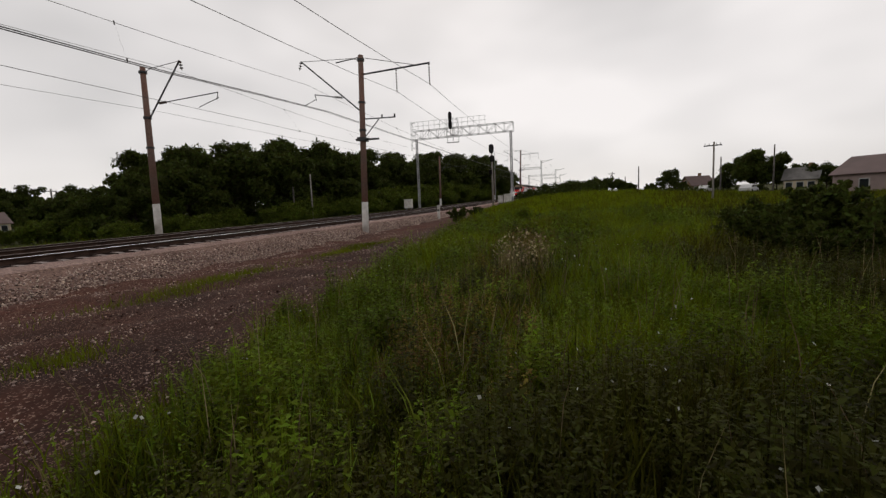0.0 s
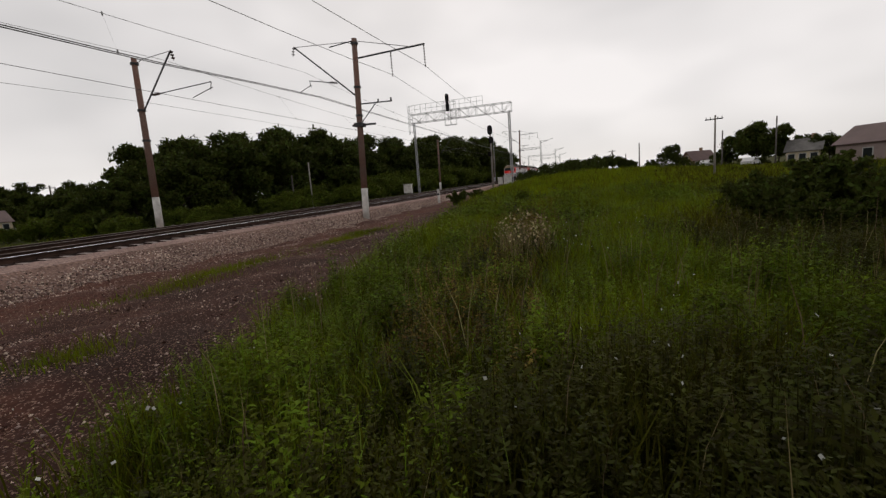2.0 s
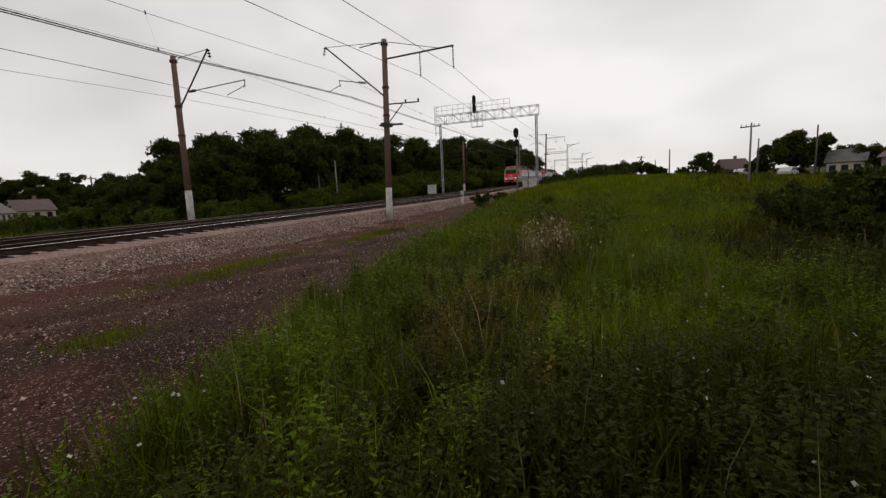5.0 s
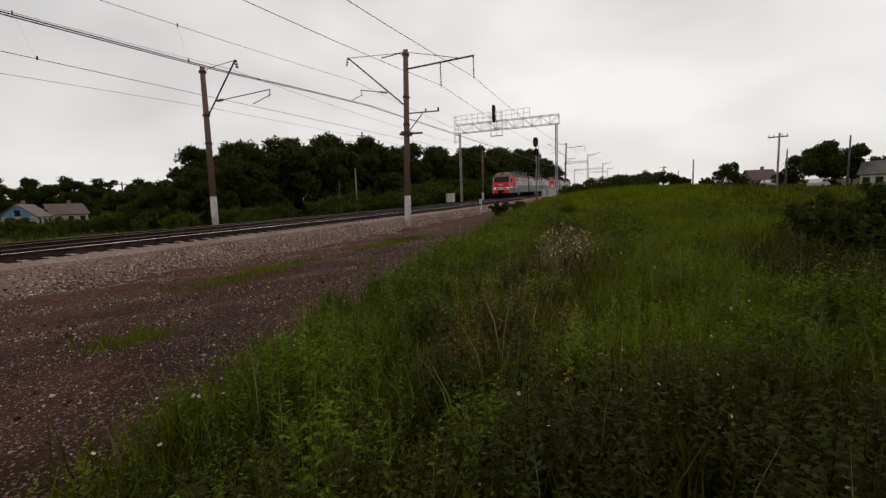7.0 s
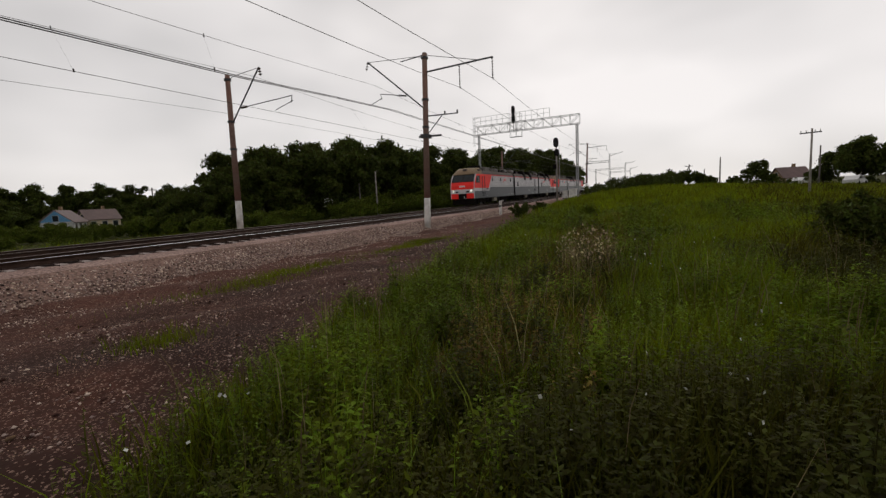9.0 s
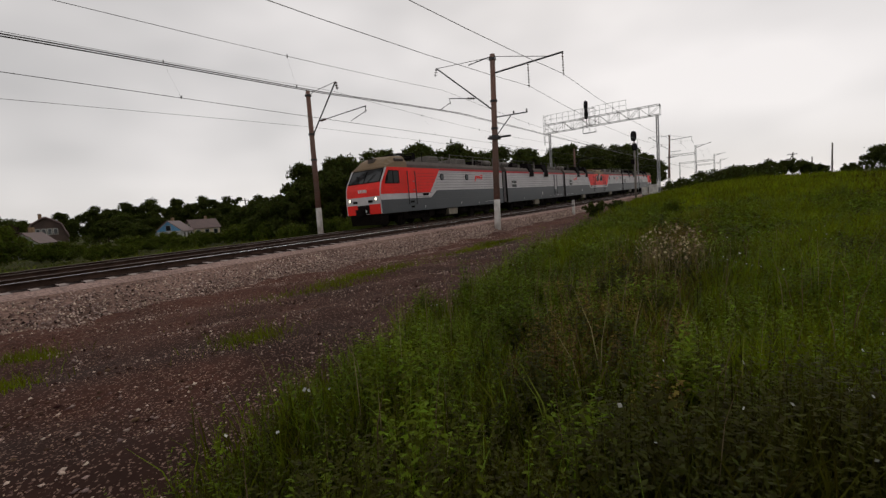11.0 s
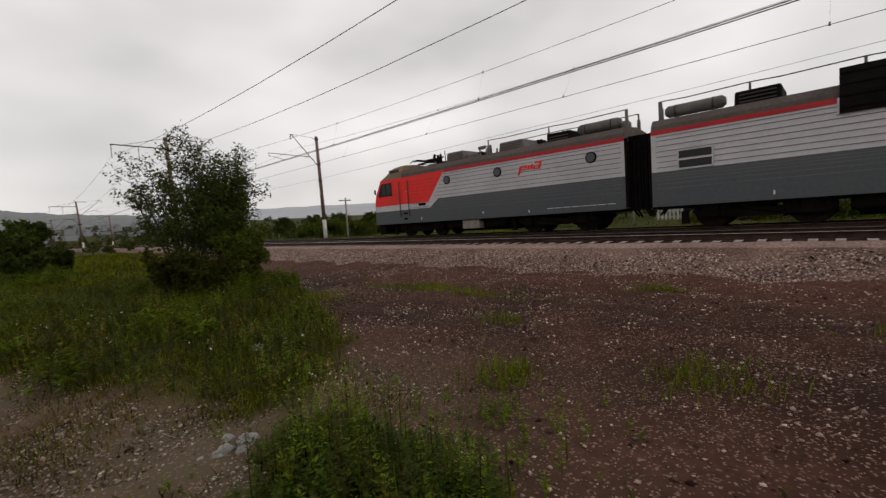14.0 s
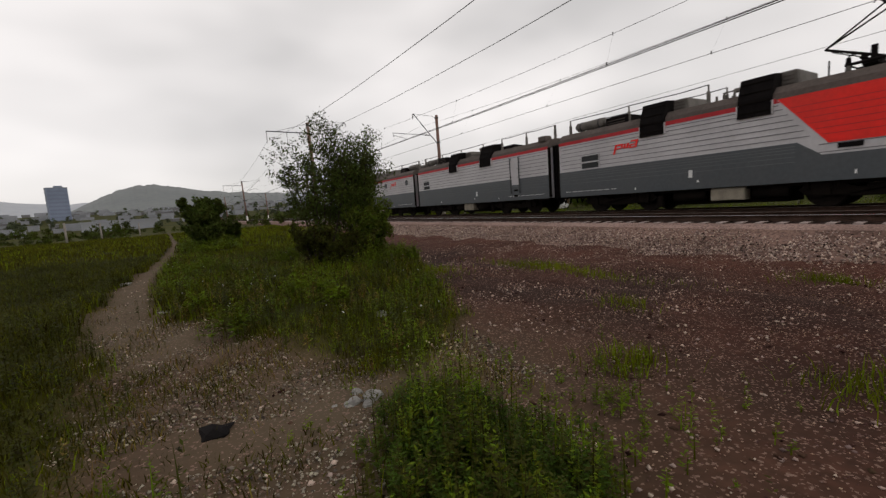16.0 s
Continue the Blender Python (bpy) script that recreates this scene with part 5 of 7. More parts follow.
# low tufts on the cinder strip
TUFTS = [(-7.6, -7.6, 0.45, 2.4), (-9.2, 8.6, 0.7, 2.6), (-5.0, -9.5, 0.8, 1.0), (-8.8, 16.0, 0.6, 3.2), (-4.6, -1.0, 0.5, 0.5), (-6.0, 3.4, 0.5, 0.6), (-7.5, 0.8, 0.6, 0.5), (-3.6, -2.6, 0.4, 0.35),
         (-5.5, -4.0, 0.35, 0.4), (-9.8, -3.0, 0.5, 0.6), (-9.5, 1.5, 0.8, 0.5), (-0.3, -3.0, 0.45, 0.3), (-0.2, -4.6, 0.6, 0.5), (0.7, -3.2, 0.7, 0.8), (-1.4, -4.4, 0.5, 0.5), (-0.8, -6.0, 0.8, 0.6), (0.8, -5.6, 0.5, 0.7)]
for cx, cy, sx, sy in TUFTS:
    n = int(1150 * sx * sy) + 90
    x, y = cx + rng.normal(0, sx * 0.55, n), cy + rng.normal(0, sy * 0.55, n)
    trodden = cy < -2.5 and cx > -2
    V, F = blades(n, x, y, rng.uniform(0.04, 0.12 if trodden else 0.24, n), rng.uniform(0.008, 0.016, n), 0.7)
    tagged(new("grass_tuft", mesh_of("grass_tuft", V, F, M_GRASS_DULL if trodden else M_GRASS)), "low green tuft of grass on the cinders", "grass", "low tufts", "stuff")


def weeds(name, label, n, x0, x1, y0, y1, h0, h1, keep, leaf=0.09, per=16, material=M_WEED):
    """Upright leafy weeds: each a stem with leaves that stand off it all the way up."""
    x, y = sow(n, x0, x1, y0, y1, keep)
    m = len(x)
    h = rng.uniform(h0, h1, m) * (0.55 + 0.4 * patchy(x, y)) * (0.6 + 0.6 * clumpy(x + 0.2, y))
    z = ground_z(x, y)
    lx, ly = rng.normal(0, 0.12, m) * h, rng.normal(0, 0.12, m) * h
    u = np.tile(np.linspace(0.25, 1.0, per), (m, 1)) + rng.uniform(-0.03, 0.03, (m, per))
    a = rng.uniform(0, 2 * np.pi, (m, per))
    ln = leaf * (1.25 - 0.75 * u) * rng.uniform(0.7, 1.3, (m, per)) * (h / h1)[:, None] ** 0.5
    c = np.stack([x[:, None] + lx[:, None] * u, y[:, None] + ly[:, None] * u, z[:, None] + h[:, None] * u], -1)
    d = np.stack([np.cos(a), np.sin(a), rng.uniform(-0.3, 0.7, (m, per))], -1)
    s = np.stack([-np.sin(a), np.cos(a), np.zeros_like(a)], -1)
    L, W = ln[..., None], ln[..., None] * 0.22
    V = np.stack([c, c + d * L * 0.5 + s * W, c + d * L, c + d * L * 0.5 - s * W], 2).reshape(-1, 3)
    F = np.arange(len(V)).reshape(-1, 4)
    Vs, Fs = blades(m, x, y, h, np.full(m, 0.012), 0.05)
    Fs = [f + len(V) for f in Fs]
    return tagged(new(name, mesh_of(name, np.concatenate([V, Vs]), [F] + Fs, material)), label, "weeds", kind="stuff")


def weed_clumps(name, label, count, x0, x1, y0, y1, keep, h0, h1, radius, stems, leaf, per, material):
    """Clumps of stout leafy weeds, tallest in the middle, standing above the grass."""
    cx, cy = sow(count, x0, x1, y0, y1, keep)
    k = rng.integers(stems // 2, stems + 1, len(cx))
    size = np.repeat(rng.uniform(0.6, 1.25, len(cx)), k)
    a, q = rng.uniform(0, 2 * np.pi, k.sum()), np.sqrt(rng.uniform(0, 1, k.sum()))
    x, y = np.repeat(cx, k) + radius * size * q * np.cos(a), np.repeat(cy, k) + radius * size * q * np.sin(a)
    h = size * (h0 + (h1 - h0) * (1 - q ** 1.5)) * rng.uniform(0.75, 1.1, len(x))
    m = len(x)
    z = ground_z(x, y)
    lx, ly = np.cos(a) * q * 0.25 * h, np.sin(a) * q * 0.25 * h
    u = np.tile(np.linspace(0.3, 1.0, per), (m, 1)) + rng.uniform(-0.03, 0.03, (m, per))
    b = rng.uniform(0, 2 * np.pi, (m, per))
    ln = leaf * (1.35 - 0.85 * u) * rng.uniform(0.7, 1.3, (m, per))
    c = np.stack([x[:, None] + lx[:, None] * u, y[:, None] + ly[:, None] * u, z[:, None] + h[:, None] * u], -1)
    d = np.stack([np.cos(b), np.sin(b), rng.uniform(-0.25, 0.8, (m, per))], -1)
    t = np.stack([-np.sin(b), np.cos(b), rng.uniform(-0.3, 0.3, (m, per))], -1)
    L, W = ln[..., None], ln[..., None] * 0.24
    drop = np.array([0, 0, 1.0]) * L * 0.25
    V = np.stack([c, c + d * L * 0.5 + t * W, c + d * L - drop, c + d * L * 0.5 - t * W], 2).reshape(-1, 3)
    F = np.arange(len(V)).reshape(-1, 4)
    Vs, Fs = blades(m, x, y, h, np.full(m, 0.012), 0.05)
    return tagged(new(name, mesh_of(name, np.concatenate([V, Vs]), [F] + [f + len(V) for f in Fs], material)), label, "weeds", kind="stuff")


for fresh, wm, gl in ((True, M_WEED, "fresh green"), (False, M_WEED_DULL, "dull olive green")):
    weed_clumps("weed_clump", gl + " clumps of stout leafy weeds in the grass", 240, -6, 8, 1.2, 11, both(lambda x, y: ahead(2.2, 11)(x, y) * 0.8, fresh), 0.35, 0.8, 0.28, 26, 0.085, 20, wm)
    weed_clumps("weed_clump", gl + " clumps of stout leafy weeds on the bank", 380, -9, 20, 9, 32, both(lambda x, y: ahead(10, 32)(x, y) * 0.8, fresh), 0.4, 0.95, 0.4, 20, 0.17, 13, wm)
weed_clumps("weed_clump", "brownish seeding weeds scattered in the grass", 420, -3, 3.5, 3, 16, lambda x, y: ahead(3, 17)(x, y) * np.exp(-((x + 1.25) / 0.75) ** 2), 0.3, 0.75, 0.22, 16, 0.07, 16, M_WEED_BROWN)
weed_clumps("weed_clump", "fresh green clumps on the grassy island", 60, -8, 0.8, -17, -4, lambda x, y: ring(4, 17)(x, y) * 0.7, 0.3, 0.75, 0.3, 24, 0.12, 16, M_WEED)


for fresh, gm, wm, gl in ((True, M_GRASS, M_WEED, "fresh green"), (False, M_GRASS_DULL, M_WEED_DULL, "dull dark green")):
    weeds("leafy_weeds", gl + " leafy weeds among the grass", 52000, -7, 9, -3.2, 10, 0.32, 0.8, both(lambda x, y: ahead(1.1, 10)(x, y) * (0.3 + 0.7 * patchy(y, x)), fresh), 0.07, 20, wm)
    weeds("leafy_weeds", gl + " leafy weeds on the bank", 22000, -10, 22, 8, 30, 0.45, 0.95, both(lambda x, y: ahead(9, 30)(x, y) * (0.25 + 0.75 * patchy(y, x)), fresh), 0.12, 14, wm)
for k_, wm, gl in ((0, M_WEED, "green"), (1, M_WEED_DULL, "dull olive"), (2, M_WEED_BROWN, "browned")):
    weeds("leafy_weeds", gl + " leafy weeds on the grassy island beside the path", (9000, 13000, 2600)[k_], -9, 1.0, -20, -3.4, 0.22, (0.7, 0.6, 0.5)[k_],
          lambda x, y: ring(3.5, 21)(x, y) * np.clip((clumpy(x * 0.45, y * 0.45) * 1.6 - 0.35) if k_ == 0 else 0.75 - 0.4 * patchy(y, x), 0, 1), 0.09, 16, wm)
weeds("leafy_weeds", "dull weeds on the meadow beside the path", 16000, 1.0, 10, -24, -3.0, 0.25, 0.6, lambda x, y: ring(3.2, 25)(x, y) * (0.4 + 0.6 * patchy(y, x)), 0.09, 14, M_WEED_DULL)
weeds("leafy_weeds", "dense low leafy weed clump by the gravel", 1700, -2.6, -0.6, -3.1, -1.2, 0.2, 0.42, greenness, 0.07, 26, M_CLUMP)
weeds("leafy_weeds", "ragged low weeds at the rim of the clump", 1500, -4.2, -0.4, -4.0, -1.0, 0.06, 0.3, lambda x, y: np.exp(-((x + 2.2) ** 2 / 1.6 + (y + 2.4) ** 2 / 0.9)) * clumpy(x, y), 0.06, 16)
x, y = sow(30000, -2.6, 2.4, -11, -2.0, lambda x, y: (1 - greenness(x, y)) * np.clip(1.5 * clumpy(x * 0.55 + 3, y * 0.5) - 0.45, 0, 1) * (0.35 + 0.65 * patchy(x * 2, y * 2)))
for nm, gm, lo in (("short_grass", M_GRASS_DULL, 0), ("short_grass", M_WEED_BROWN, 1)):
    xs_, ys_ = x[lo::2], y[lo::2]
    V, F = blades(len(xs_), xs_, ys_, rng.uniform(0.04, 0.16, len(xs_)), rng.uniform(0.006, 0.012, len(xs_)), 0.8)
    tagged(new(nm, mesh_of(nm, V, F, gm)), "short trodden grass growing through the gravel", "grass", kind="stuff")
weeds("leafy_weeds", "tall green weeds round the bush beside the path", 900, -2.2, 1.0, -33, -24, 0.5, 1.3, lambda x, y: 0.8 * (path_dist(x, y) > 0.5), 0.2, 14)
weeds("leafy_weeds", "sparse low weeds on the gravel", 700, -2.5, 1.8, -7, -2.2, 0.06, 0.2, lambda x, y: 0.5 * (1 - greenness(x, y)) * clumpy(x * 0.6, y * 0.6), 0.05, 10, M_WEED_DULL)
weeds("leafy_weeds", "rough dark weeds before the village gardens", 14000, -85, -38, -50, 70, 0.25, 0.75, lambda x, y: 0.15 + 0.85 * patchy(y * 0.5, x), 0.36, 8, M_LEAF_MID)
weeds("leafy_weeds", "dark weeds along the far side of the line", 12000, -38, -24.4, -60, 100, 0.5, 1.3, lambda x, y: 0.2 + 0.8 * patchy(y * 0.6, x), 0.3, 10, M_LEAF_MID)


def dry_stalks(n, x0, x1, y0, y1, h0, h1, keep, label):
    x, y = sow(n, x0, x1, y0, y1, keep)
    V, F = blades(len(x), x, y, rng.uniform(h0, h1, len(x)), np.full(len(x), 0.009), 0.4)
    return tagged(new("dry_stalks", mesh_of("dry_stalks", V, F, M_DRY)), label, "grass", kind="stuff")


dry_stalks(900, -6, 9, 0.8, 12, 0.5, 1.05, ahead(1.5, 12), "thin straw-coloured stalks in the grass")
dry_stalks(170, -2.08, -1.62, -3.25, -2.8, 0.3, 0.5, lambda x, y: 0.6 + 0 * x, "tuft of straw-coloured seeded grass")


def flecks(name, label, x, y, z, r, material):
    """Small four-cornered petals or seed heads, turned at random."""
    n = len(x)
    c = np.stack([x, y, z], 1)[:, None]
    q = rng.normal(0, 1, (n, 2, 3))
    q /= np.linalg.norm(q, axis=2, keepdims=True)
    R = (r * rng.uniform(0.6, 1.4, n))[:, None, None]
    V = (c + R * np.stack([q[:, 0], q[:, 1], -q[:, 0], -q[:, 1]], 1)).reshape(-1, 3)
    return tagged(new(name, mesh_of(name, V, [np.arange(4 * n).reshape(-1, 4)], material)), label, "flowers", kind="stuff")


x, y = sow(900, -5, 8, -2, 12, lambda x, y: ahead(1.8, 12)(x, y) * (patchy(x * 1.7, y) > 0.55))
flecks("white_flowers", "small white flowers scattered in the grass", x, y, ground_z(x, y) + rng.uniform(0.35, 0.75, len(x)), 0.012, M_PETAL)
x, y = sow(260, -8, 1, -16, -4, lambda x, y: ring(4, 16)(x, y) * 0.8)
flecks("white_flowers", "small white flowers scattered in the grass", x, y, ground_z(x, y) + rng.uniform(0.3, 0.6, len(x)), 0.013, M_PETAL)
x, y = rng.normal(-1.85, 0.14, 150), rng.normal(-3.02, 0.14, 150)
flecks("seed_heads", "straw-coloured seed heads of a grass tuft", x, y, ground_z(x, y) + rng.uniform(0.12, 0.5, 150), 0.011, M_SEED)
n = 300
a, rr = rng.uniform(0, 2 * np.pi, n), 0.6 * np.sqrt(rng.uniform(0, 1, n))
x, y = -0.95 + rr * np.cos(a), 8.6 + rr * 1.4 * np.sin(a)
flecks("seed_heads", "pale beige seed heads of a dry weed clump", x, y, ground_z(x, y) + 0.45 + rng.uniform(0, 0.62, n) * (1.15 - rr), 0.023, M_SEED)
dry_stalks(500, -1.5, -0.4, 7.9, 9.3, 0.5, 0.95, lambda x, y: 0.5 + 0 * x, "stalks of a dry weed clump")


def crown_mesh(name, blobs, per, leaf, material, squash=1.0, seed=0):
    """Leaves strewn through many clumps (x, y, z, radius), thinner at the rims so that the outline is ragged."""
    g = np.random.default_rng(seed)
    C = []
    for bx, by, bz, br in blobs:
        k = int(per * br ** 1.6)
        d = g.normal(0, 1, (k, 3))
        d /= np.linalg.norm(d, axis=1, keepdims=True)
        C.append(np.array([bx, by, bz]) + d * br * (g.uniform(0.25, 1.0, (k, 1)) ** 0.5) * np.array([1, 1, squash]) * (1 + 0.18 * g.normal(0, 1, (k, 1))))
    C = np.concatenate(C)[:, None]
    n = len(C)
    q = g.normal(0, 1, (n, 2, 3))
    q /= np.linalg.norm(q, axis=2, keepdims=True)
    R = (leaf * g.uniform(0.5, 1.5, n))[:, None, None]
    V = (C + R * np.stack([q[:, 0], q[:, 1] * 0.55, -q[:, 0], -q[:, 1] * 0.55], 1)).reshape(-1, 3)
    return mesh_of(name, V, [np.arange(4 * n).reshape(-1, 4)], material)


def broad_tree(seed, h, spread, material, label, per=260, leaf=0.28, bare=0.22, conifer=False, group=""):
    """A tapered trunk with forking limbs and a crown of leaf clumps at the limb tips."""
    g = random.Random(seed)
    th = thing("tree", label, "tree", group=group)
    bm = bmesh.new()
    blobs = []
    rod(bm, (0, 0, -0.4), (0, 0, h * 0.45), h * 0.024, h * 0.017, seg=8)
    rod(bm, (0, 0, h * 0.45), (g.uniform(-0.2, 0.2), 0, h * 0.93), h * 0.017, h * 0.004, seg=6)
    k = 13 if not conifer else 16
    for i in range(k):
        u = i / (k - 1)
        z0 = h * (bare + (0.62 - bare) * u) if not conifer else h * (0.12 + 0.8 * u)
        a = i * 2.4 + g.uniform(-0.4, 0.4)
        reach = spread * (0.55 + 0.5 * math.sin(math.pi * (0.2 + 0.7 * u))) * g.uniform(0.6, 1.05) if not conifer else spread * (1.02 - u) * g.uniform(0.8, 1.1)
        rise = h * g.uniform(0.10, 0.26) if not conifer else -h * 0.03
        tip = Vector((reach * math.cos(a), reach * math.sin(a), min(z0 + rise, h * 0.95)))
        rod(bm, (0, 0, z0), tip, h * 0.009, h * 0.003, seg=5)
        r = spread * g.uniform(0.26, 0.42) if not conifer else spread * (0.34 * (1 - u) + 0.12)
        blobs.append((*tip, r))
        if not conifer:
            for _ in range(2):
                t2 = tip + Vector((g.uniform(-1, 1), g.uniform(-1, 1), g.uniform(-0.3, 0.9))) * spread * 0.36
                rod(bm, tip, t2, h * 0.003, h * 0.0015, seg=4)
                blobs.append((*t2, spread * g.uniform(0.15, 0.3)))
    if not conifer:
        blobs.append((0, 0, h * 0.86, spread * 0.36))
        blobs.append((0.3, -0.2, h * 0.66, spread * 0.5))
        blobs.append((-0.2, 0.2, h * 0.5, spread * 0.45))
    part("trunk", bm, M_ROOT, th)
    cr = new("crown", crown_mesh("crown", blobs, per, leaf, material, 0.8, seed))
    cr.parent = th
    return th


def plant(src, x, y, s=1.0, turn=None, first=None):
    """Sets a tree at its place; the first call moves the pattern itself."""
    m = pose(x, y, float(ground_z(x, y)) - 0.1, 0, 0, turn if turn is not None else (x * 37 + y * 91) % 360) @ Matrix.Scale(s / src.scale[0], 4)
    if id(src) not in PLANTED:
        PLANTED[id(src)] = 1
        src.matrix_basis = m
        return src
    return copy_thing(src, m)


PLANTED = {}
OAKS = [broad_tree(i + 1, 13.5, 4.6, M_LEAF, "tall dark green broadleaf tree in the belt along the line", 300, 0.27, 0.1, group="tree belt") for i in range(4)]
SMALL = [broad_tree(20 + i, 6.5, 2.8, M_LEAF, "dark green garden tree behind the houses", 340, 0.19, 0.15, group="garden trees") for i in range(3)]
SHRUB = [broad_tree(30 + i, 3.4, 2.3, M_LEAF_MID, "dense green shrub beyond the line", 520, 0.12, 0.06, group="shrubs") for i in range(2)]
REDTREE = broad_tree(40, 5.0, 2.4, M_LEAF_RED, "dull red-leaved garden tree", 300, 0.2, 0.15, group="garden trees")
FIR = broad_tree(41, 7.5, 1.5, M_LEAF, "dark pointed fir among the gardens", 420, 0.2, conifer=True, group="garden trees")

# tree belt along the far side: distance along the line, offset, height factor
BELT = [(27, -40, .40), (31, -41, .52), (34.5, -39, .62), (38, -42, .74), (42, -40, .84), (47, -42, .90), (52, -40, .92), (57, -42, .98), (63, -40, .95), (69, -42, .93), (75, -41, .9),
        (82, -42, .94), (90, -40, .98), (99, -41, 1.0), (109, -39, 1.05), (120, -39, 1.1), (131, -37, 1.15), (142, -36, 1.2), (154, -34, 1.25), (166, -34, 1.25), (179, -32, 1.25), (193, -31, 1.15), (207, -30, 0.95),
        (41, -52, .8), (50, -53, .95), (60, -54, 1.05), (72, -54, 1.0), (86, -54, 1.05), (101, -53, 1.1), (118, -50, 1.2), (137, -47, 1.25), (158, -44, 1.3), (172, -42, 1.3)]
for i, (y, x, s) in enumerate(BELT):
    plant(OAKS[i % 4], x, y, s * (1.07 if y > 60 else 0.98))
for i in range(44):
    y = 24 + i * 4.1 + 2.2 * math.sin(i * 2.3)
    plant(SHRUB[i % 2], -33.5 + 2.2 * math.sin(i * 1.7), y, min(1.5, 0.55 + i * 0.06) + 0.25 * math.sin(i * 3.1))


def undergrowth():
    g = random.Random(77)
    blobs = []
    for i in range(520):
        y = g.uniform(26, 205)
        x = -g.uniform(37, 47) + max(0, (y - 90) * 0.075)
        h = g.uniform(0.5, 3.4) * min(1, 0.35 + (y - 24) / 40)
        blobs.append((x, y, float(ground_z(x, y)) + h, g.uniform(0.9, 1.7)))
    ob = new("undergrowth", crown_mesh("undergrowth", blobs, 70, 0.24, M_LEAF, 0.9, 5))
    tagged(ob, "dark shrubby undergrowth beneath the tree belt", "undergrowth", kind="stuff")


undergrowth()


def polar(az, r):
    return -r * math.sin(radians(az)), r * math.cos(radians(az))


for i, (az, r, s) in enumerate([(56.5, 60, .72), (58.5, 62, .85), (60.3, 66, .7), (63.5, 125, 1.05), (68.8, 112, .9), (71.5, 112, 1.0), (73.2, 108, .85), (81, 98, 1.0), (82, 90, .85), (88, 92, 1.1), (92, 95, 1.0), (95, 100, 1.1),
                               (98.5, 90, 1.15), (101, 88, .95), (104, 92, .9), (107, 90, 1.0), (110, 95, 1.0), (112.5, 86, .95), (117, 92, 1.0), (123, 80, 1.1), (125, 84, .95), (130, 100, 1.05), (136, 90, 1.05), (139.5, 110, .8), (143, 90, .75), (147, 92, .8),
                               (58, 52, .55), (54.5, 56, .7), (70.5, 78, .6), (150, 100, .8), (154, 110, .8), (85, 96, 1.0), (90, 99, 1.0), (114.5, 99, 1.0), (120, 95, .9), (127, 99, .9), (133, 102, .9)]):
    plant(SMALL[i % 3], *polar(az, r), s * (1.28 if 112 < az < 140 else 1.0))
for i, (az, r, s) in enumerate([(83, 52, 1.35), (85, 50, 1.5), (86.5, 54, 1.3), (96, 70, .9), (121, 62, 1.0), (123, 60, 1.2), (118.5, 66, .8), (134.5, 75, .8), (131, 72, .7), (142, 66, .9), (145, 62, .9), (148, 66, 1.0), (151, 70, .9), (57, 48, .7), (71.5, 62, .6)]):
    plant(SHRUB[i % 2], *polar(az, r), s)
hedge = random.Random(5)
for i in range(26):
    az = 58 + i * 1.75 + hedge.uniform(-0.6, 0.6)
    if not 80 < az < 89:
        plant(SHRUB[i % 2], *polar(az, hedge.uniform(44, 62)), hedge.uniform(0.42, 0.68))
for az, r, s in ((80.6, 86, 0.9), (101.5, 80, .95), (103.5, 82, .85), (138, 84, .7), (96.5, 84, .9)):
    plant(REDTREE, *polar(az, r), s)
for az, r, s in ((88.4, 82, 1.0), (98.4, 76, .85)):
    plant(FIR, *polar(az, r), s)
for i, (az, r, s) in enumerate([(58, 140, .8), (61.5, 150, .85), (64, 150, .9), (66.5, 145, .82), (69, 150, .9), (71.5, 150, .85), (74, 150, .8), (76.5, 145, .66), (79.5, 150, .6), (84, 140, .62), (89, 140, .68), (93, 135, .6), (97, 128, .6), (100.5, 130, .66), (104, 125, .58),
                               (108, 120, .6), (112, 124, .64), (117, 118, .62), (121.5, 116, .7), (126, 122, .66), (131, 128, .6), (136, 130, .6)]):
    plant(OAKS[i % 4], *polar(az, r), s)
plant(broad_tree(50, 9.6, 4.2, M_LEAF, "flat-topped dark pine beside the tripod pole", 210, 0.26, 0.3), *polar(122.6, 72), 1.06)

# field side
BIGTREE = broad_tree(60, 9.4, 4.4, M_LEAF, "large round dark tree beside the pink house", 330, 0.26, 0.12)
plant(BIGTREE, *polar(-19.4, 92), 0.82)
for i, (az, r, s) in enumerate([(-11.2, 100, .78), (-7.0, 96, .34), (-9.3, 104, .36), (-4.4, 92, .5), (-2.8, 96, .52), (-1.6, 94, .42), (-0.4, 98, .46), (-5.6, 95, .48), (-6.3, 98, .4), (-16.6, 96, .6), (-25.2, 92, .75), (-15.8, 104, .5), (-12.5, 106, .4), (0.7, 104, .42), (-21.3, 98, .75), (-23.5, 104, .8)]):
    plant(SMALL[i % 3], *polar(az, r), s)


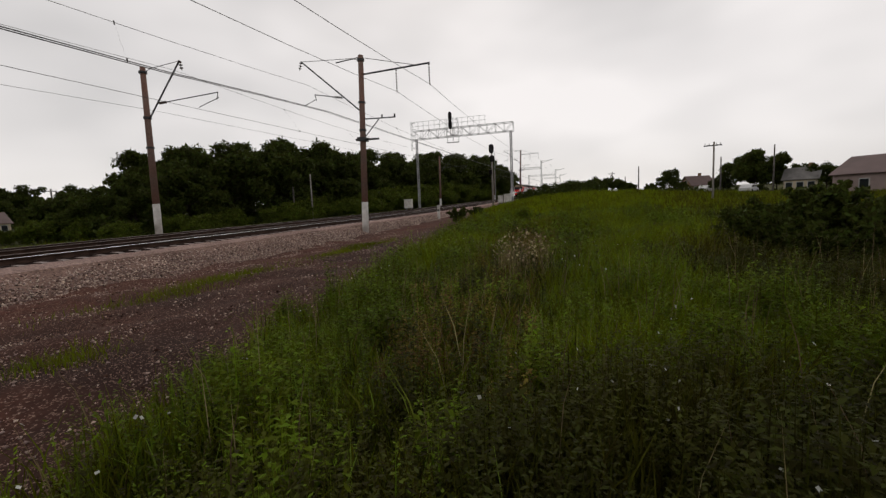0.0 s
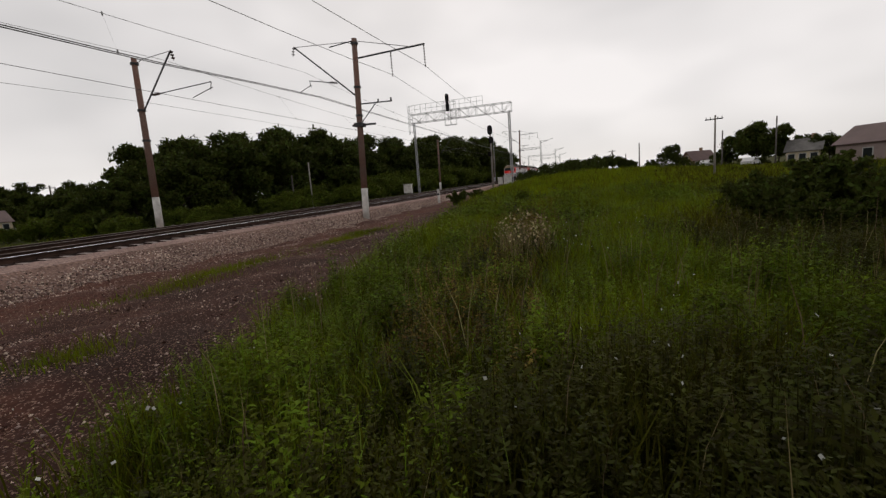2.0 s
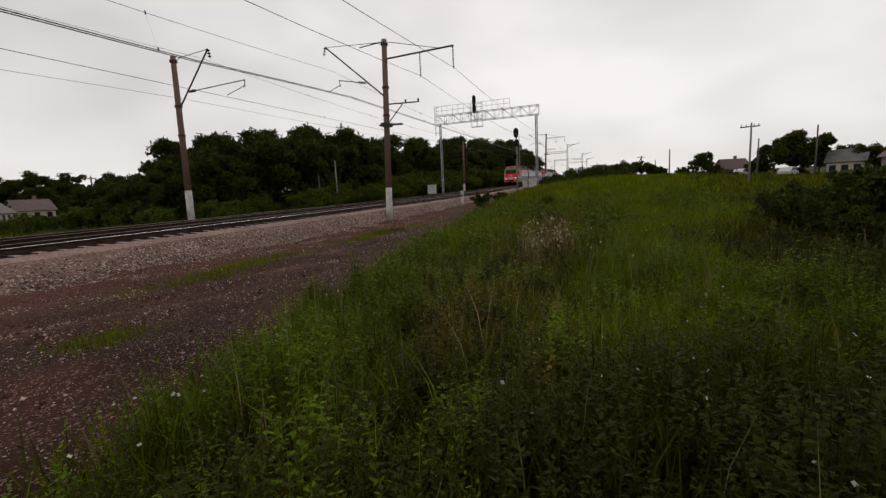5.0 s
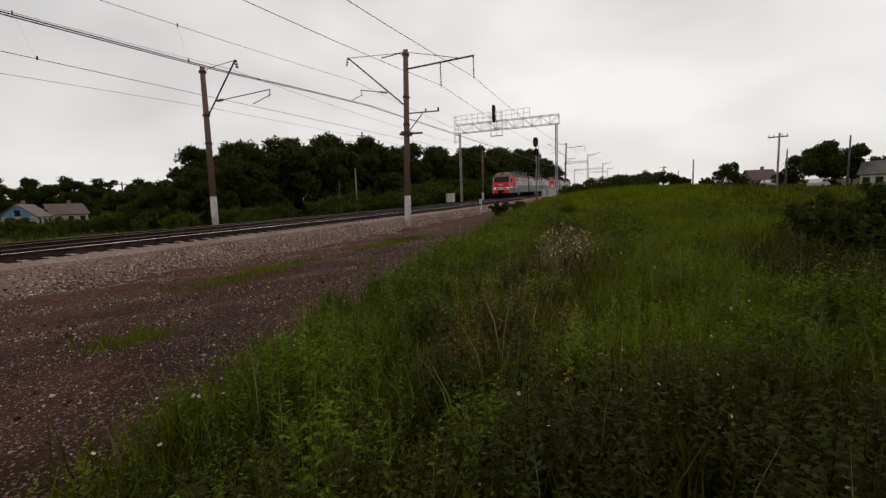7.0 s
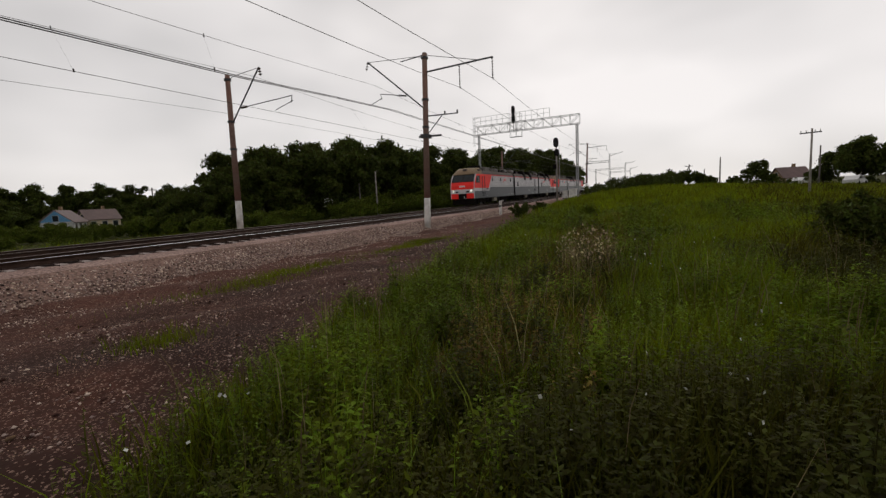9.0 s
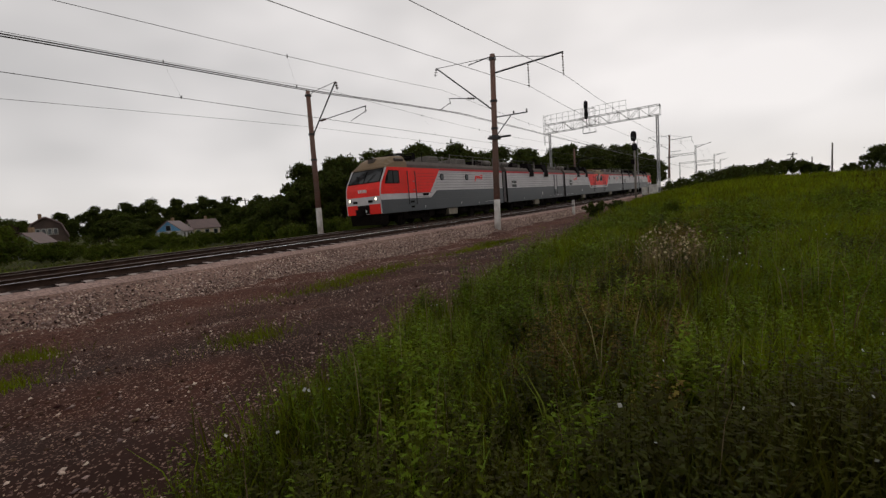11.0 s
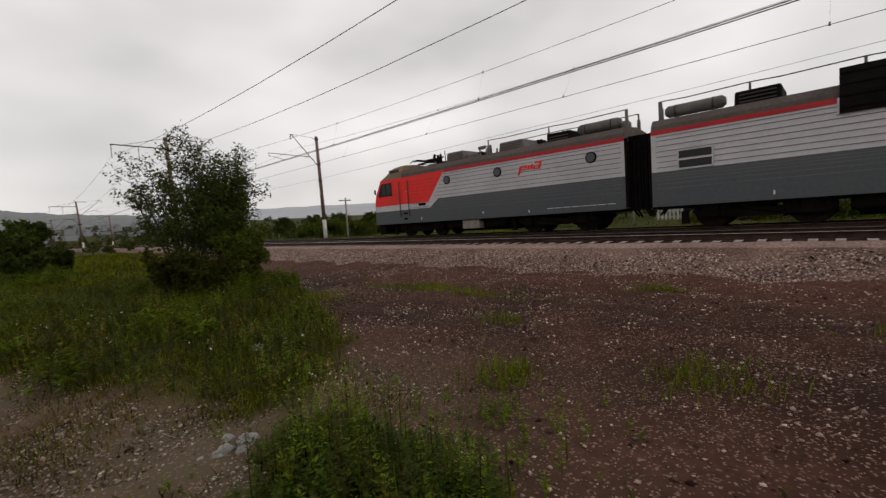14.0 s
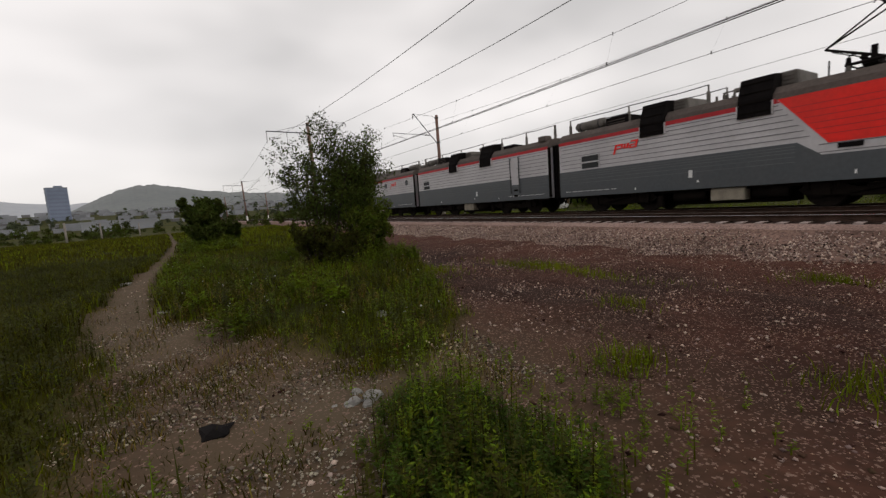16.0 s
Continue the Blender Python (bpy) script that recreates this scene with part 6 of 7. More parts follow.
def bush(x, y, h, w, label, seed, leaf=0.06, per=900, material=M_BUSH, stems=9):
    """A many-stemmed bush: stems fork into twigs with small leaves along them, with gaps between."""
    g = random.Random(seed)
    th = thing("bush", label, "bush", pose(x, y, float(ground_z(x, y)) - 0.05))
    blobs = []
    for i in range(stems):
        bm = bmesh.new()
        a = i * 2.4 + g.uniform(-0.5, 0.5)
        out = w * g.uniform(0.15, 0.5)
        p0 = Vector((0.12 * math.cos(a), 0.12 * math.sin(a), 0))
        p1 = Vector((out * 0.45 * math.cos(a), out * 0.45 * math.sin(a), h * g.uniform(0.3, 0.5)))
        p2 = Vector((out * math.cos(a), out * math.sin(a), h * g.uniform(0.62, 1.0)))
        rod(bm, p0, p1, 0.045, 0.03, seg=6)
        rod(bm, p1, p2, 0.03, 0.008, seg=5)
        for u in (0.35, 0.65, 0.9):
            blobs.append((*(p0.lerp(p1, u) + Vector((g.uniform(-1, 1), g.uniform(-1, 1), 0)) * w * 0.16), h * g.uniform(0.06, 0.11)))
        for u in np.linspace(0.05, 1.0, 7):
            c = p1.lerp(p2, u)
            for _ in range(2):
                e = c + Vector((g.uniform(-1, 1), g.uniform(-1, 1), g.uniform(0.0, 1.1))) * h * 0.13
                rod(bm, c, e, 0.008, 0.004, seg=4)
                blobs.append((*e, h * g.uniform(0.045, 0.085)))
            blobs.append((*c, h * g.uniform(0.05, 0.1)))
        part("stem", bm, M_ROOT, th)
    g2 = crown_mesh("foliage", blobs, per, leaf, material, 1.0, seed)
    new("foliage", g2).parent = th
    return th


bush(*polar(160.2, 15.6), 4.5, 2.9, "loose green willow bush on the grassy island", 3, 0.042, 620, M_BUSH, 12)
bush(*polar(165.2, 15.0), 3.6, 2.6, "loose green willow bush on the grassy island", 5, 0.042, 560, M_BUSH, 9)
bush(*polar(159.0, 14.6), 1.9, 1.6, "low dark twiggy bush at the foot of the willow", 8, 0.05, 900, M_LEAF_MID, 8)
bush(*polar(166.5, 13.5), 1.3, 2.2, "low brownish undergrowth beneath the willow", 9, 0.05, 800, M_WEED_DULL, 10)
bush(*polar(161.5, 12.8), 1.1, 2.0, "low brownish undergrowth beneath the willow", 10, 0.05, 800, M_WEED_DULL, 9)
bush(*polar(178.6, 29), 2.8, 2.1, "rounded green bush beside the trodden path", 11, 0.1, 1100, M_BUSH, 14)
bush(*polar(178.9, 27), 1.4, 2.2, "low green growth around the bush by the path", 13, 0.09, 1000, M_BUSH, 12)
bush(*polar(175.6, 31), 1.7, 1.6, "small green bush beside the trodden path", 12, 0.09, 700, M_BUSH, 7)
for az, r, h, w, sd in ((-20.0, 13.6, 1.5, 2.2, 21), (-23.5, 14.2, 1.85, 2.8, 22), (-27.5, 13.4, 1.8, 2.8, 23), (-22.0, 12.4, 1.2, 2.0, 24), (-26, 11.6, 1.1, 2.0, 25), (-17.8, 14.5, 1.05, 1.8, 26)):
    bush(*polar(az, r), h * 0.88, w, "dark leafy thicket of tall weeds on the bank", sd, 0.06, 1500, M_LEAF, 10)
bush(*polar(15.0, 34), 1.1, 2.0, "low dark shrub at the edge of the cinders", 31, 0.08, 900, M_LEAF, 9)
bush(*polar(12.4, 38), 0.9, 1.8, "low dark shrub at the edge of the cinders", 32, 0.08, 900, M_LEAF, 8)


# ---------------------------------------------------------------- loose stones
def stones(name, label, x, y, z, r, material, flat=0.7):
    """Angular stones: jittered eight-faced lumps, sunk a little into their bed."""
    n = len(x)
    base = np.array([(1, 0, 0), (0, 1, 0), (-1, 0, 0), (0, -1, 0), (0.2, 0.1, 1), (-0.1, 0, -1)], dtype=float)
    tri = np.array([(0, 1, 4), (1, 2, 4), (2, 3, 4), (3, 0, 4), (1, 0, 5), (2, 1, 5), (3, 2, 5), (0, 3, 5)])
    a = rng.uniform(0, 2 * np.pi, n)
    P = base[None] * rng.uniform(0.55, 1.35, (n, 6, 1)) + rng.normal(0, 0.12, (n, 6, 3))
    P[..., 2] *= flat
    c, s = np.cos(a)[:, None], np.sin(a)[:, None]
    P = np.stack([P[..., 0] * c - P[..., 1] * s, P[..., 0] * s + P[..., 1] * c, P[..., 2]], -1) * r[:, None, None]
    P += np.stack([x, y, z], 1)[:, None]
    F = (np.arange(n)[:, None, None] * 6 + tri[None]).reshape(-1, 3)
    return tagged(new(name, mesh_of(name, P.reshape(-1, 3), [F], material)), label, "stones", kind="stuff")


n = 30000
y = rng.uniform(-45, 50, n)
x = -13.45 + 2.0 * rng.uniform(0, 1, n)
z = rail_z(y) + np.interp(-x, [11.4, 12.0, 12.75, 13.7, 14.1, 14.6], [-0.98, -0.95, -0.70, -0.29, -0.23, -0.22])
stones("ballast_stones", "loose angular crushed stones on the ballast slope", x, y, z, 0.014 + 0.028 * rng.uniform(0, 1, n) ** 1.6, M_STONE, 0.85)
n = 16000
y = rng.uniform(-40, 45, n)
x = -13.6 + 1.75 * rng.uniform(0, 1, n)
z = rail_z(y) + np.interp(-x, [11.4, 12.0, 12.75, 13.7], [-0.98, -0.95, -0.70, -0.29]) + 0.01
stones("ballast_stones", "coarse pale crushed stones tumbled down the ballast slope", x, y, z, rng.uniform(0.015, 0.034, n), M_PALE_STONE, 0.8)
n = 6000
y = rng.uniform(-40, 45, n)
x = -13.55 + 1.9 * rng.uniform(0, 1, n)
z = rail_z(y) + np.interp(-x, [11.4, 12.0, 12.75, 13.7], [-0.98, -0.95, -0.70, -0.29]) + 0.008
stones("ballast_stones", "coarse dark crushed stones among the pale ones", x, y, z, rng.uniform(0.015, 0.036, n), M_STAIN_STONE, 0.8)
n = 14000
y, x = rng.uniform(-45, 50, n), rng.uniform(-14.6, -13.6, n)
z = rail_z(y) + np.interp(-x, [13.6, 14.1, 14.6], [-0.31, -0.245, -0.235])
stones("ballast_stones", "fine pinkish crushed stones on the shoulder of the bed", x, y, z, rng.uniform(0.012, 0.03, n), M_BALLAST, 0.6)
n = 9000
y, x = rng.uniform(-30, 40, n), rng.uniform(-17.1, -14.7, n)
stones("ballast_stones", "rust-stained crushed stones between the sleepers", x, y, rail_z(y) - 0.3, rng.uniform(0.02, 0.05, n), M_STAIN_STONE)
x, y = sow(95000, -12.4, 2.5, -16, 26, lambda x, y: (1 - greenness(x, y)) * (0.36 + 0.64 * smooth(-8.5, -11.8, x)) * np.clip(0.15 + 0.95 * np.abs(np.sin(x * 0.9 + 2 * np.sin(y * 0.5))), 0, 1) * (0.25 + 0.75 * clumpy(x * 0.4, y * 0.4)))
stones("cinder_stones", "pale pebbles strewn over the cinders", x, y, ground_z(x, y) + 0.003, 0.005 + 0.021 * rng.uniform(0, 1, len(x)) ** 1.7, M_STONE)
x, y = sow(26000, -12.2, 0.0, -15, 22, lambda x, y: (1 - greenness(x, y)) * np.clip(1.3 * clumpy(x * 0.5 + 1, y * 0.5) - 0.2, 0, 1) * (0.3 + 0.7 * patchy(x * 1.3, y * 1.1)))
stones("cinder_stones", "pale angular stones strewn over the cinders", x, y, ground_z(x, y) + 0.006, 0.010 + 0.017 * rng.uniform(0, 1, len(x)) ** 2, M_PALE_STONE)
x, y = sow(9000, -12.2, 0.0, -15, 22, lambda x, y: (1 - greenness(x, y)) * clumpy(x * 0.35, y * 0.35 + 2))
stones("cinder_clods", "dark reddish cinder clods on the strip", x, y, ground_z(x, y) + 0.004, 0.012 + 0.03 * rng.uniform(0, 1, len(x)) ** 2, M_CLOD, 0.6)
x, y = sow(60000, -9.5, 0.2, -12, 6, lambda x, y: (1 - greenness(x, y)) * np.clip(1.5 * clumpy(x * 0.3 + 2, y * 0.3) - 0.25, 0.08, 1))
stones("cinder_grit", "fine pinkish grit scattered over the cinders", x, y, ground_z(x, y) + 0.002, rng.uniform(0.005, 0.011, len(x)), M_GRIT)
x, y = sow(70000, -3.0, 2.2, -11, -1.8, lambda x, y: (1 - greenness(x, y)) * (0.25 + 0.75 * clumpy(x * 0.6, y * 0.6)) * np.exp(-((x + 0.6) ** 2 + (y + 4.2) ** 2) / 18))
stones("gravel", "grey gravel on the trodden ground", x, y, ground_z(x, y) + 0.005, 0.004 + 0.014 * rng.uniform(0, 1, len(x)) ** 2, M_GRAVEL)


def lump(name, label, x, y, r, squash, material, seed):
    bm = bmesh.new()
    bmesh.ops.create_icosphere(bm, subdivisions=2, radius=r)
    for v in bm.verts:
        v.co *= 1 + 0.55 * noise.noise(v.co * (1.8 / r) + Vector((seed, 0, 0))) + 0.2 * noise.noise(v.co * (4 / r))
        v.co.z *= squash
    return solo(name, bm, material, label, "stone", pose(x, y, float(ground_z(x, y)) + r * squash * 0.35, 0, 0, seed * 50))


M_PALE = mat("pale_limestone", (0.30, 0.29, 0.27), 0.9, vary=0.25, scale=5, fine=40, bump=0.6)
heap = random.Random(12)
for k in range(13):
    r_ = (0.085, 0.07, 0.055, 0.05)[k] if k < 4 else heap.uniform(0.02, 0.042)
    lump("rock", "pale broken rock in a loose heap on the gravel", *polar(163.2 + heap.gauss(0, 1.7), 3.58 + heap.gauss(0, 0.13)), r_, heap.uniform(0.55, 0.85), M_PALE, 1 + k * 1.7)
lump("clod", "flat dark clod of tarry earth on the path", *polar(180.6, 3.62), 0.14, 0.3, M_BLACK, 4)
for az, r, s in ((180, 14.2, .28), (178.2, 14.6, .2), (181.3, 12.6, .16), (158.2, 6.6, .14), (-176, 9.6, .12), (-173, 15, .16)):
    lump("rock", "flat pale slab in the grass beside the path", *polar(az, r), s, 0.3, M_PALE, az % 7)


# ---------------------------------------------------------------- poles and houses
M_WOOD = mat("grey_weathered_wood", (0.13, 0.115, 0.10), 0.92, vary=0.25, scale=2, fine=25)
M_PLASTER = mat("cream_plaster", (0.55, 0.46, 0.33), 0.9, vary=0.12, scale=1)
M_WHITE_WALL = mat("white_limewash", (0.44, 0.44, 0.42), 0.9, vary=0.12, scale=1)
M_BROWN_WALL = mat("ochre_brick_wall", (0.26, 0.17, 0.10), 0.9, vary=0.2, scale=1, fine=12)
M_PINK_WALL = mat("dusty_pink_siding", (0.30, 0.225, 0.21), 0.8, vary=0.1, scale=1)
M_SLATE = mat("grey_asbestos_sheet", (0.20, 0.19, 0.18), 0.9, vary=0.2, scale=0.8, fine=6)
M_RED_ROOF = mat("brick_red_sheet_roof", (0.24, 0.07, 0.05), 0.7, vary=0.15, scale=0.8)
M_BROWN_ROOF = mat("dull_brown_sheet_roof", (0.135, 0.085, 0.08), 0.65, vary=0.12, scale=0.8)
M_BLUE = mat("sky_blue_boards", (0.12, 0.32, 0.55), 0.75, vary=0.12, scale=1.5)
M_DARK_BOARDS = mat("dark_brown_boards", (0.085, 0.055, 0.045), 0.85, vary=0.2, scale=1)
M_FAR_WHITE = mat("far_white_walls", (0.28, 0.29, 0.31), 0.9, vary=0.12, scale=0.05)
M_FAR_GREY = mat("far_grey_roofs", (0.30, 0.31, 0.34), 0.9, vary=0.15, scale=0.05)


def pole(az, r, h, label, cross=1, lean=(0, 0), legs=0, material=M_WOOD, thick=0.13):
    x, y = polar(az, r)
    th = thing("utility_pole", label, "utility pole", pose(x, y, float(ground_z(x, y)), lean[0], lean[1], az + 90), "utility poles")
    bm = bmesh.new()
    rod(bm, (0, 0, -0.5), (0, 0, h), thick, thick * 0.72, seg=10)
    part("pole", bm, material, th, smooth=True)
    for i in range(cross):
        z = h - 0.35 - i * 0.6
        bm = bmesh.new()
        box(bm, (0, 0.1, z), (0.1, 1.5 - 0.3 * i, 0.1))
        arm = part("crossarm", bm, M_DARK_STEEL, th)
        for d in (-0.65, -0.3, 0.3, 0.65):
            bm = bmesh.new()
            q = (0, 0.1 + d * (1 - 0.2 * i))
            rod(bm, (*q, z + 0.04), (*q, z + 0.24), 0.045, 0.03, seg=6)
            part("insulator", bm, M_WHITE, arm)
    for i in range(legs):
        a = radians(75 + i * 205)
        bm = bmesh.new()
        rod(bm, (2.3 * math.cos(a), 2.3 * math.sin(a), -0.4), (0.1 * math.cos(a), 0.1 * math.sin(a), h * 0.88), 0.12, 0.09, seg=8)
        part("brace", bm, material, th)
    return th


pole(-15.6, 50, 5.7, "pale concrete power pole with crossarm in the meadow", 1, material=M_CONCRETE, thick=0.1)
pole(-7.9, 90, 5.2, "leaning bare wooden pole on the skyline", 0, (0, 9))
pole(-4.9, 105, 4.6, "small double-braced wooden pole on the skyline", 1, legs=1)
pole(-2.9, 120, 4.4, "small wooden pole on the skyline", 1)
pole(-6.4, 118, 4.0, "small wooden pole on the skyline", 0, (0, -3))
pole(-16.3, 88, 6.4, "leaning bare wooden pole beside the dark house", 0, (0, 8))
pole(-21.0, 84, 7.6, "bare wooden pole behind the roofs", 0)
pole(-12.0, 102, 5.0, "bare wooden pole behind a tree", 0)
pole(36.2, 62, 5.8, "dark wooden pole before the tree belt", 0)
pole(34.0, 60, 6.6, "pale concrete pole before the tree belt", 0, material=M_CONCRETE, thick=0.11)
pole(89.8, 44, 8.6, "tall bare grey wooden pole with concrete stub", 0, (0, -2))
pole(117.7, 62, 8.9, "braced tripod power pole of pale grey wood", 2, legs=2, material=M_CONCRETE)
pole(109.1, 52, 4.2, "pale bare concrete post", 0, material=M_CONCRETE, thick=0.09)
pole(140.1, 80, 9.6, "wooden power pole with double crossarm", 2)
pole(146.2, 56, 5.7, "leaning pale concrete power pole", 1, (0, -4), material=M_CONCRETE)
pole(59.5, 80, 6.5, "thin wooden pole among garden trees", 1)
for az, r in ((-168.9, 70), (-171.7, 84), (-173.6, 96), (-175.0, 110)):
    pole(az, r, 2.6, "short pale concrete fence post at the field edge", 0, material=M_CONCRETE, thick=0.14)


def house(az, r, w, d, eave, ridge, wall, roof, label, turn=0, z=None, gable=None, wins=3, mansard=False, over=0.35):
    """Walls with gables, a pitched sheet roof with overhang, chimney, windows with frames and panes, and a door."""
    x, y = polar(az, r)
    th = thing("house", label, "house", pose(x, y, float(ground_z(x, y)) - 0.2 if z is None else z, 0, 0, az + turn), "village houses")
    bm = bmesh.new()
    prof = [(-d / 2, 0), (d / 2, 0), (d / 2, eave), (0, ridge - 0.1), (-d / 2, eave)]
    if mansard:
        prof = [(-d / 2, 0), (d / 2, 0), (d / 2, eave), (d * 0.36, eave + (ridge - eave) * 0.62), (0, ridge - 0.1), (-d * 0.36, eave + (ridge - eave) * 0.62), (-d / 2, eave)]
    prism(bm, prof, 0, -w / 2, w / 2)
    part("wall", bm, wall, th)
    edges = prof[2:]
    for a, b in zip(edges[:-1], edges[1:]):
        bm = bmesh.new()
        pa, pb = Vector((0, *a)), Vector((0, *b))
        dr = (pb - pa).normalized()
        nr = Vector((0, -dr.z, dr.y)) if dr.y < 0 else Vector((0, -dr.z, dr.y))
        if nr.z < 0:
            nr = -nr
        if a == edges[0]:
            pa = pa - dr * over
        if b == edges[-1]:
            pb = pb + dr * over
        q = [pa, pb, pb + nr * 0.1, pa + nr * 0.1]
        prism(bm, [(v.y, v.z) for v in q], 0, -w / 2 - over, w / 2 + over)
        rf = part("roof", bm, roof, th)
    bm = bmesh.new()
    box(bm, (w * 0.2, d * 0.12, ridge + 0.1), (0.5, 0.5, 1.1))
    part("chimney", bm, M_BROWN_WALL, th)
    if gable:
        for e in (-1, 1):
            bm = bmesh.new()
            prism(bm, [(-d / 2 + 0.2, eave), (d / 2 - 0.2, eave), (0, ridge - 0.25)], 0, e * (w / 2 + 0.02) - 0.02, e * (w / 2 + 0.02) + 0.02)
            part("gable", bm, gable, th)

    def window(cx, cy, cz, along_x, ww=0.8, hh=1.0):
        bm = bmesh.new()
        s = (ww + 0.2, 0.08, hh + 0.2) if along_x else (0.08, ww + 0.2, hh + 0.2)
        box(bm, (cx, cy, cz), s)
        f = part("window", bm, M_WHITE_WALL, th)
        bm = bmesh.new()
        s = (ww, 0.12, hh) if along_x else (0.12, ww, hh)
        box(bm, (cx, cy, cz), s)
        part("pane", bm, M_GLASS, f)
    for i in range(wins):
        window(-w / 2 + (i + 0.5) * w / wins, -d / 2, eave * 0.55, True)
    for e in (-1, 1):
        if mansard:
            for k in (-1.5, -0.5, 0.5, 1.5):
                window(e * w / 2, k * 0.72, eave + 0.75, False, 0.42, 0.85)
            bm = bmesh.new()
            for a, b in zip(edges[:-1], edges[1:]):
                rod(bm, (e * (w / 2 + over), *a), (e * (w / 2 + over), *b), 0.14, seg=6)
            part("barge_board", bm, roof, th)
        else:
            window(e * w / 2, 0, ridge * 0.62, False)
        window(e * w / 2, -d * 0.22, eave * 0.5, False)
        window(e * w / 2, d * 0.22, eave * 0.5, False)
    return th


house(67.2, 106, 6, 5, 2.0, 4.2, M_WHITE_WALL, M_BROWN_ROOF, "low house with brown roof and sky-blue gable", 70, gable=M_BLUE)
house(64.4, 112, 5.5, 5, 2.2, 4.2, M_PLASTER, M_BROWN_ROOF, "low house with brown sheet roof and pale walls", 20)
house(77.9, 100, 6, 5.2, 3.0, 6.3, M_DARK_BOARDS, M_BROWN_ROOF, "dark boarded house with gambrel roof and white gable windows", 90, mansard=True)
house(79.0, 80, 3.4, 3.0, 2.2, 3.6, M_WHITE_WALL, M_BROWN_ROOF, "small white outhouse with dark window", 60, wins=1)
house(93.5, 62, 7, 5, 1.7, 3.2, M_SLATE, M_SLATE, "weathered grey shed with sloping sheet roof", 60, wins=1)
house(90.0, 58, 5, 3, 1.4, 2.0, M_SLATE, M_SLATE, "low grey lean-to shed", 10, wins=1)
house(115.0, 92, 6.5, 6, 2.6, 4.9, M_BROWN_WALL, M_RED_ROOF, "ochre brick house with red sheet roof", 65, wins=2)
house(128.0, 104, 6, 6, 2.7, 5.0, M_PLASTER, M_RED_ROOF, "cream house with red roof and pale gable", 75)
house(129.8, 98, 5, 4, 1.8, 3.2, M_WHITE_WALL, M_SLATE, "small white-gabled outbuilding with sheet roof", 75, wins=1)
house(134.0, 104, 8, 6, 1.8, 4.4, M_BROWN_WALL, M_SLATE, "low house under a grey hipped sheet roof", 10)
house(105.2, 125, 5, 5, 2.3, 3.6, M_WHITE_WALL, M_SLATE, "pale cottage half hidden by garden trees", 70)
house(-31.5, 72, 12, 9, 2.7, 4.9, M_PINK_WALL, M_BROWN_ROOF, "large dusty pink house with brown sheet roof", -20, wins=2)
house(-23.4, 92, 4.2, 4.2, 2.4, 4.3, M_PLASTER, M_SLATE, "low beige house with chimney", -10)
house(-14.0, 116, 5, 5.4, 2.0, 4.2, M_BROWN_WALL, M_BROWN_ROOF, "dark brown house with white gable window", 30)


def picket_fence(az, r, n, turn):
    x, y = polar(az, r)
    th = thing("picket_fence", "short run of white picket fence by a garden", "fence", pose(x, y, float(ground_z(x, y)), 0, 0, az + turn))
    for i in range(n):
        bm = bmesh.new()
        box(bm, (i * 0.45 - n * 0.22, 0, 0.9), (0.26, 0.05, 1.5))
        part("picket", bm, M_WHITE_WALL, th)
    for z in (0.5, 1.3):
        bm = bmesh.new()
        box(bm, (-0.22, 0.05, z), (n * 0.45, 0.05, 0.1))
        part("rail", bm, M_WHITE_WALL, th)


picket_fence(105.0, 62, 7, 5)


def parked_car(az, r, turn, material, label):
    x, y = polar(az, r)
    th = thing("car", label, "car", pose(x, y, float(ground_z(x, y)) + 0.1, 0, 0, az + turn), "parked cars")
    bm = bmesh.new()
    prism(bm, [(-2.1, 0.3), (2.1, 0.3), (2.15, 0.75), (1.2, 0.9), (0.6, 1.4), (-1.0, 1.42), (-1.7, 0.95), (-2.15, 0.85)], 1, -0.82, 0.82)
    bmesh.ops.bevel(bm, geom=bm.edges[:], offset=0.06, segments=1, affect="EDGES")
    part("body", bm, material, th)
    for s in (-1, 1):
        bm = bmesh.new()
        prism(bm, [(-1.5, 0.95), (1.0, 0.95), (0.5, 1.32), (-0.95, 1.34)], 1, s * 0.83 - 0.01, s * 0.83 + 0.01)
        part("side_window", bm, M_GLASS, th)
        for wx in (-1.3, 1.35):
            bm = bmesh.new()
            rod(bm, (wx, s * 0.7, 0.3), (wx, s * 0.86, 0.3), 0.31, seg=16)
            part("wheel", bm, M_BLACK, th)


M_CAR = mat("white_car_paint", (0.6, 0.6, 0.6), 0.3, vary=0.05)
parked_car(-18.9, 86, 75, M_CAR, "white car parked in the meadow by the thicket")
parked_car(95.6, 60, 80, M_CAR, "white car parked beside the grey shed")
parked_car(133.6, 64, 80, M_CAR, "white car parked before the grey-roofed house")
parked_car(-14.9, 100, 70, M_CAR, "white car parked before the brown house")


# ---------------------------------------------------------------- town and hills
M_FAR_DARK = mat("far_dull_walls", (0.17, 0.165, 0.17), 0.9, vary=0.15, scale=0.05)
# Far leaves and the blue tower are paled: distance haze in the base colour.
M_LEAF_FAR = leafy("haze_tinted_leaves", (0.085, 0.10, 0.055), 0.4, (0.065, 0.075, 0.045), 0.02, 0.3)
M_TOWER_BAND = mat("hazed_blue_band", (0.165, 0.20, 0.285), 0.5, vary=0.1, scale=0.06)
M_HAZE_BLUE = mat("hazed_blue_wall", (0.20, 0.24, 0.33), 0.6, vary=0.15, scale=0.06)


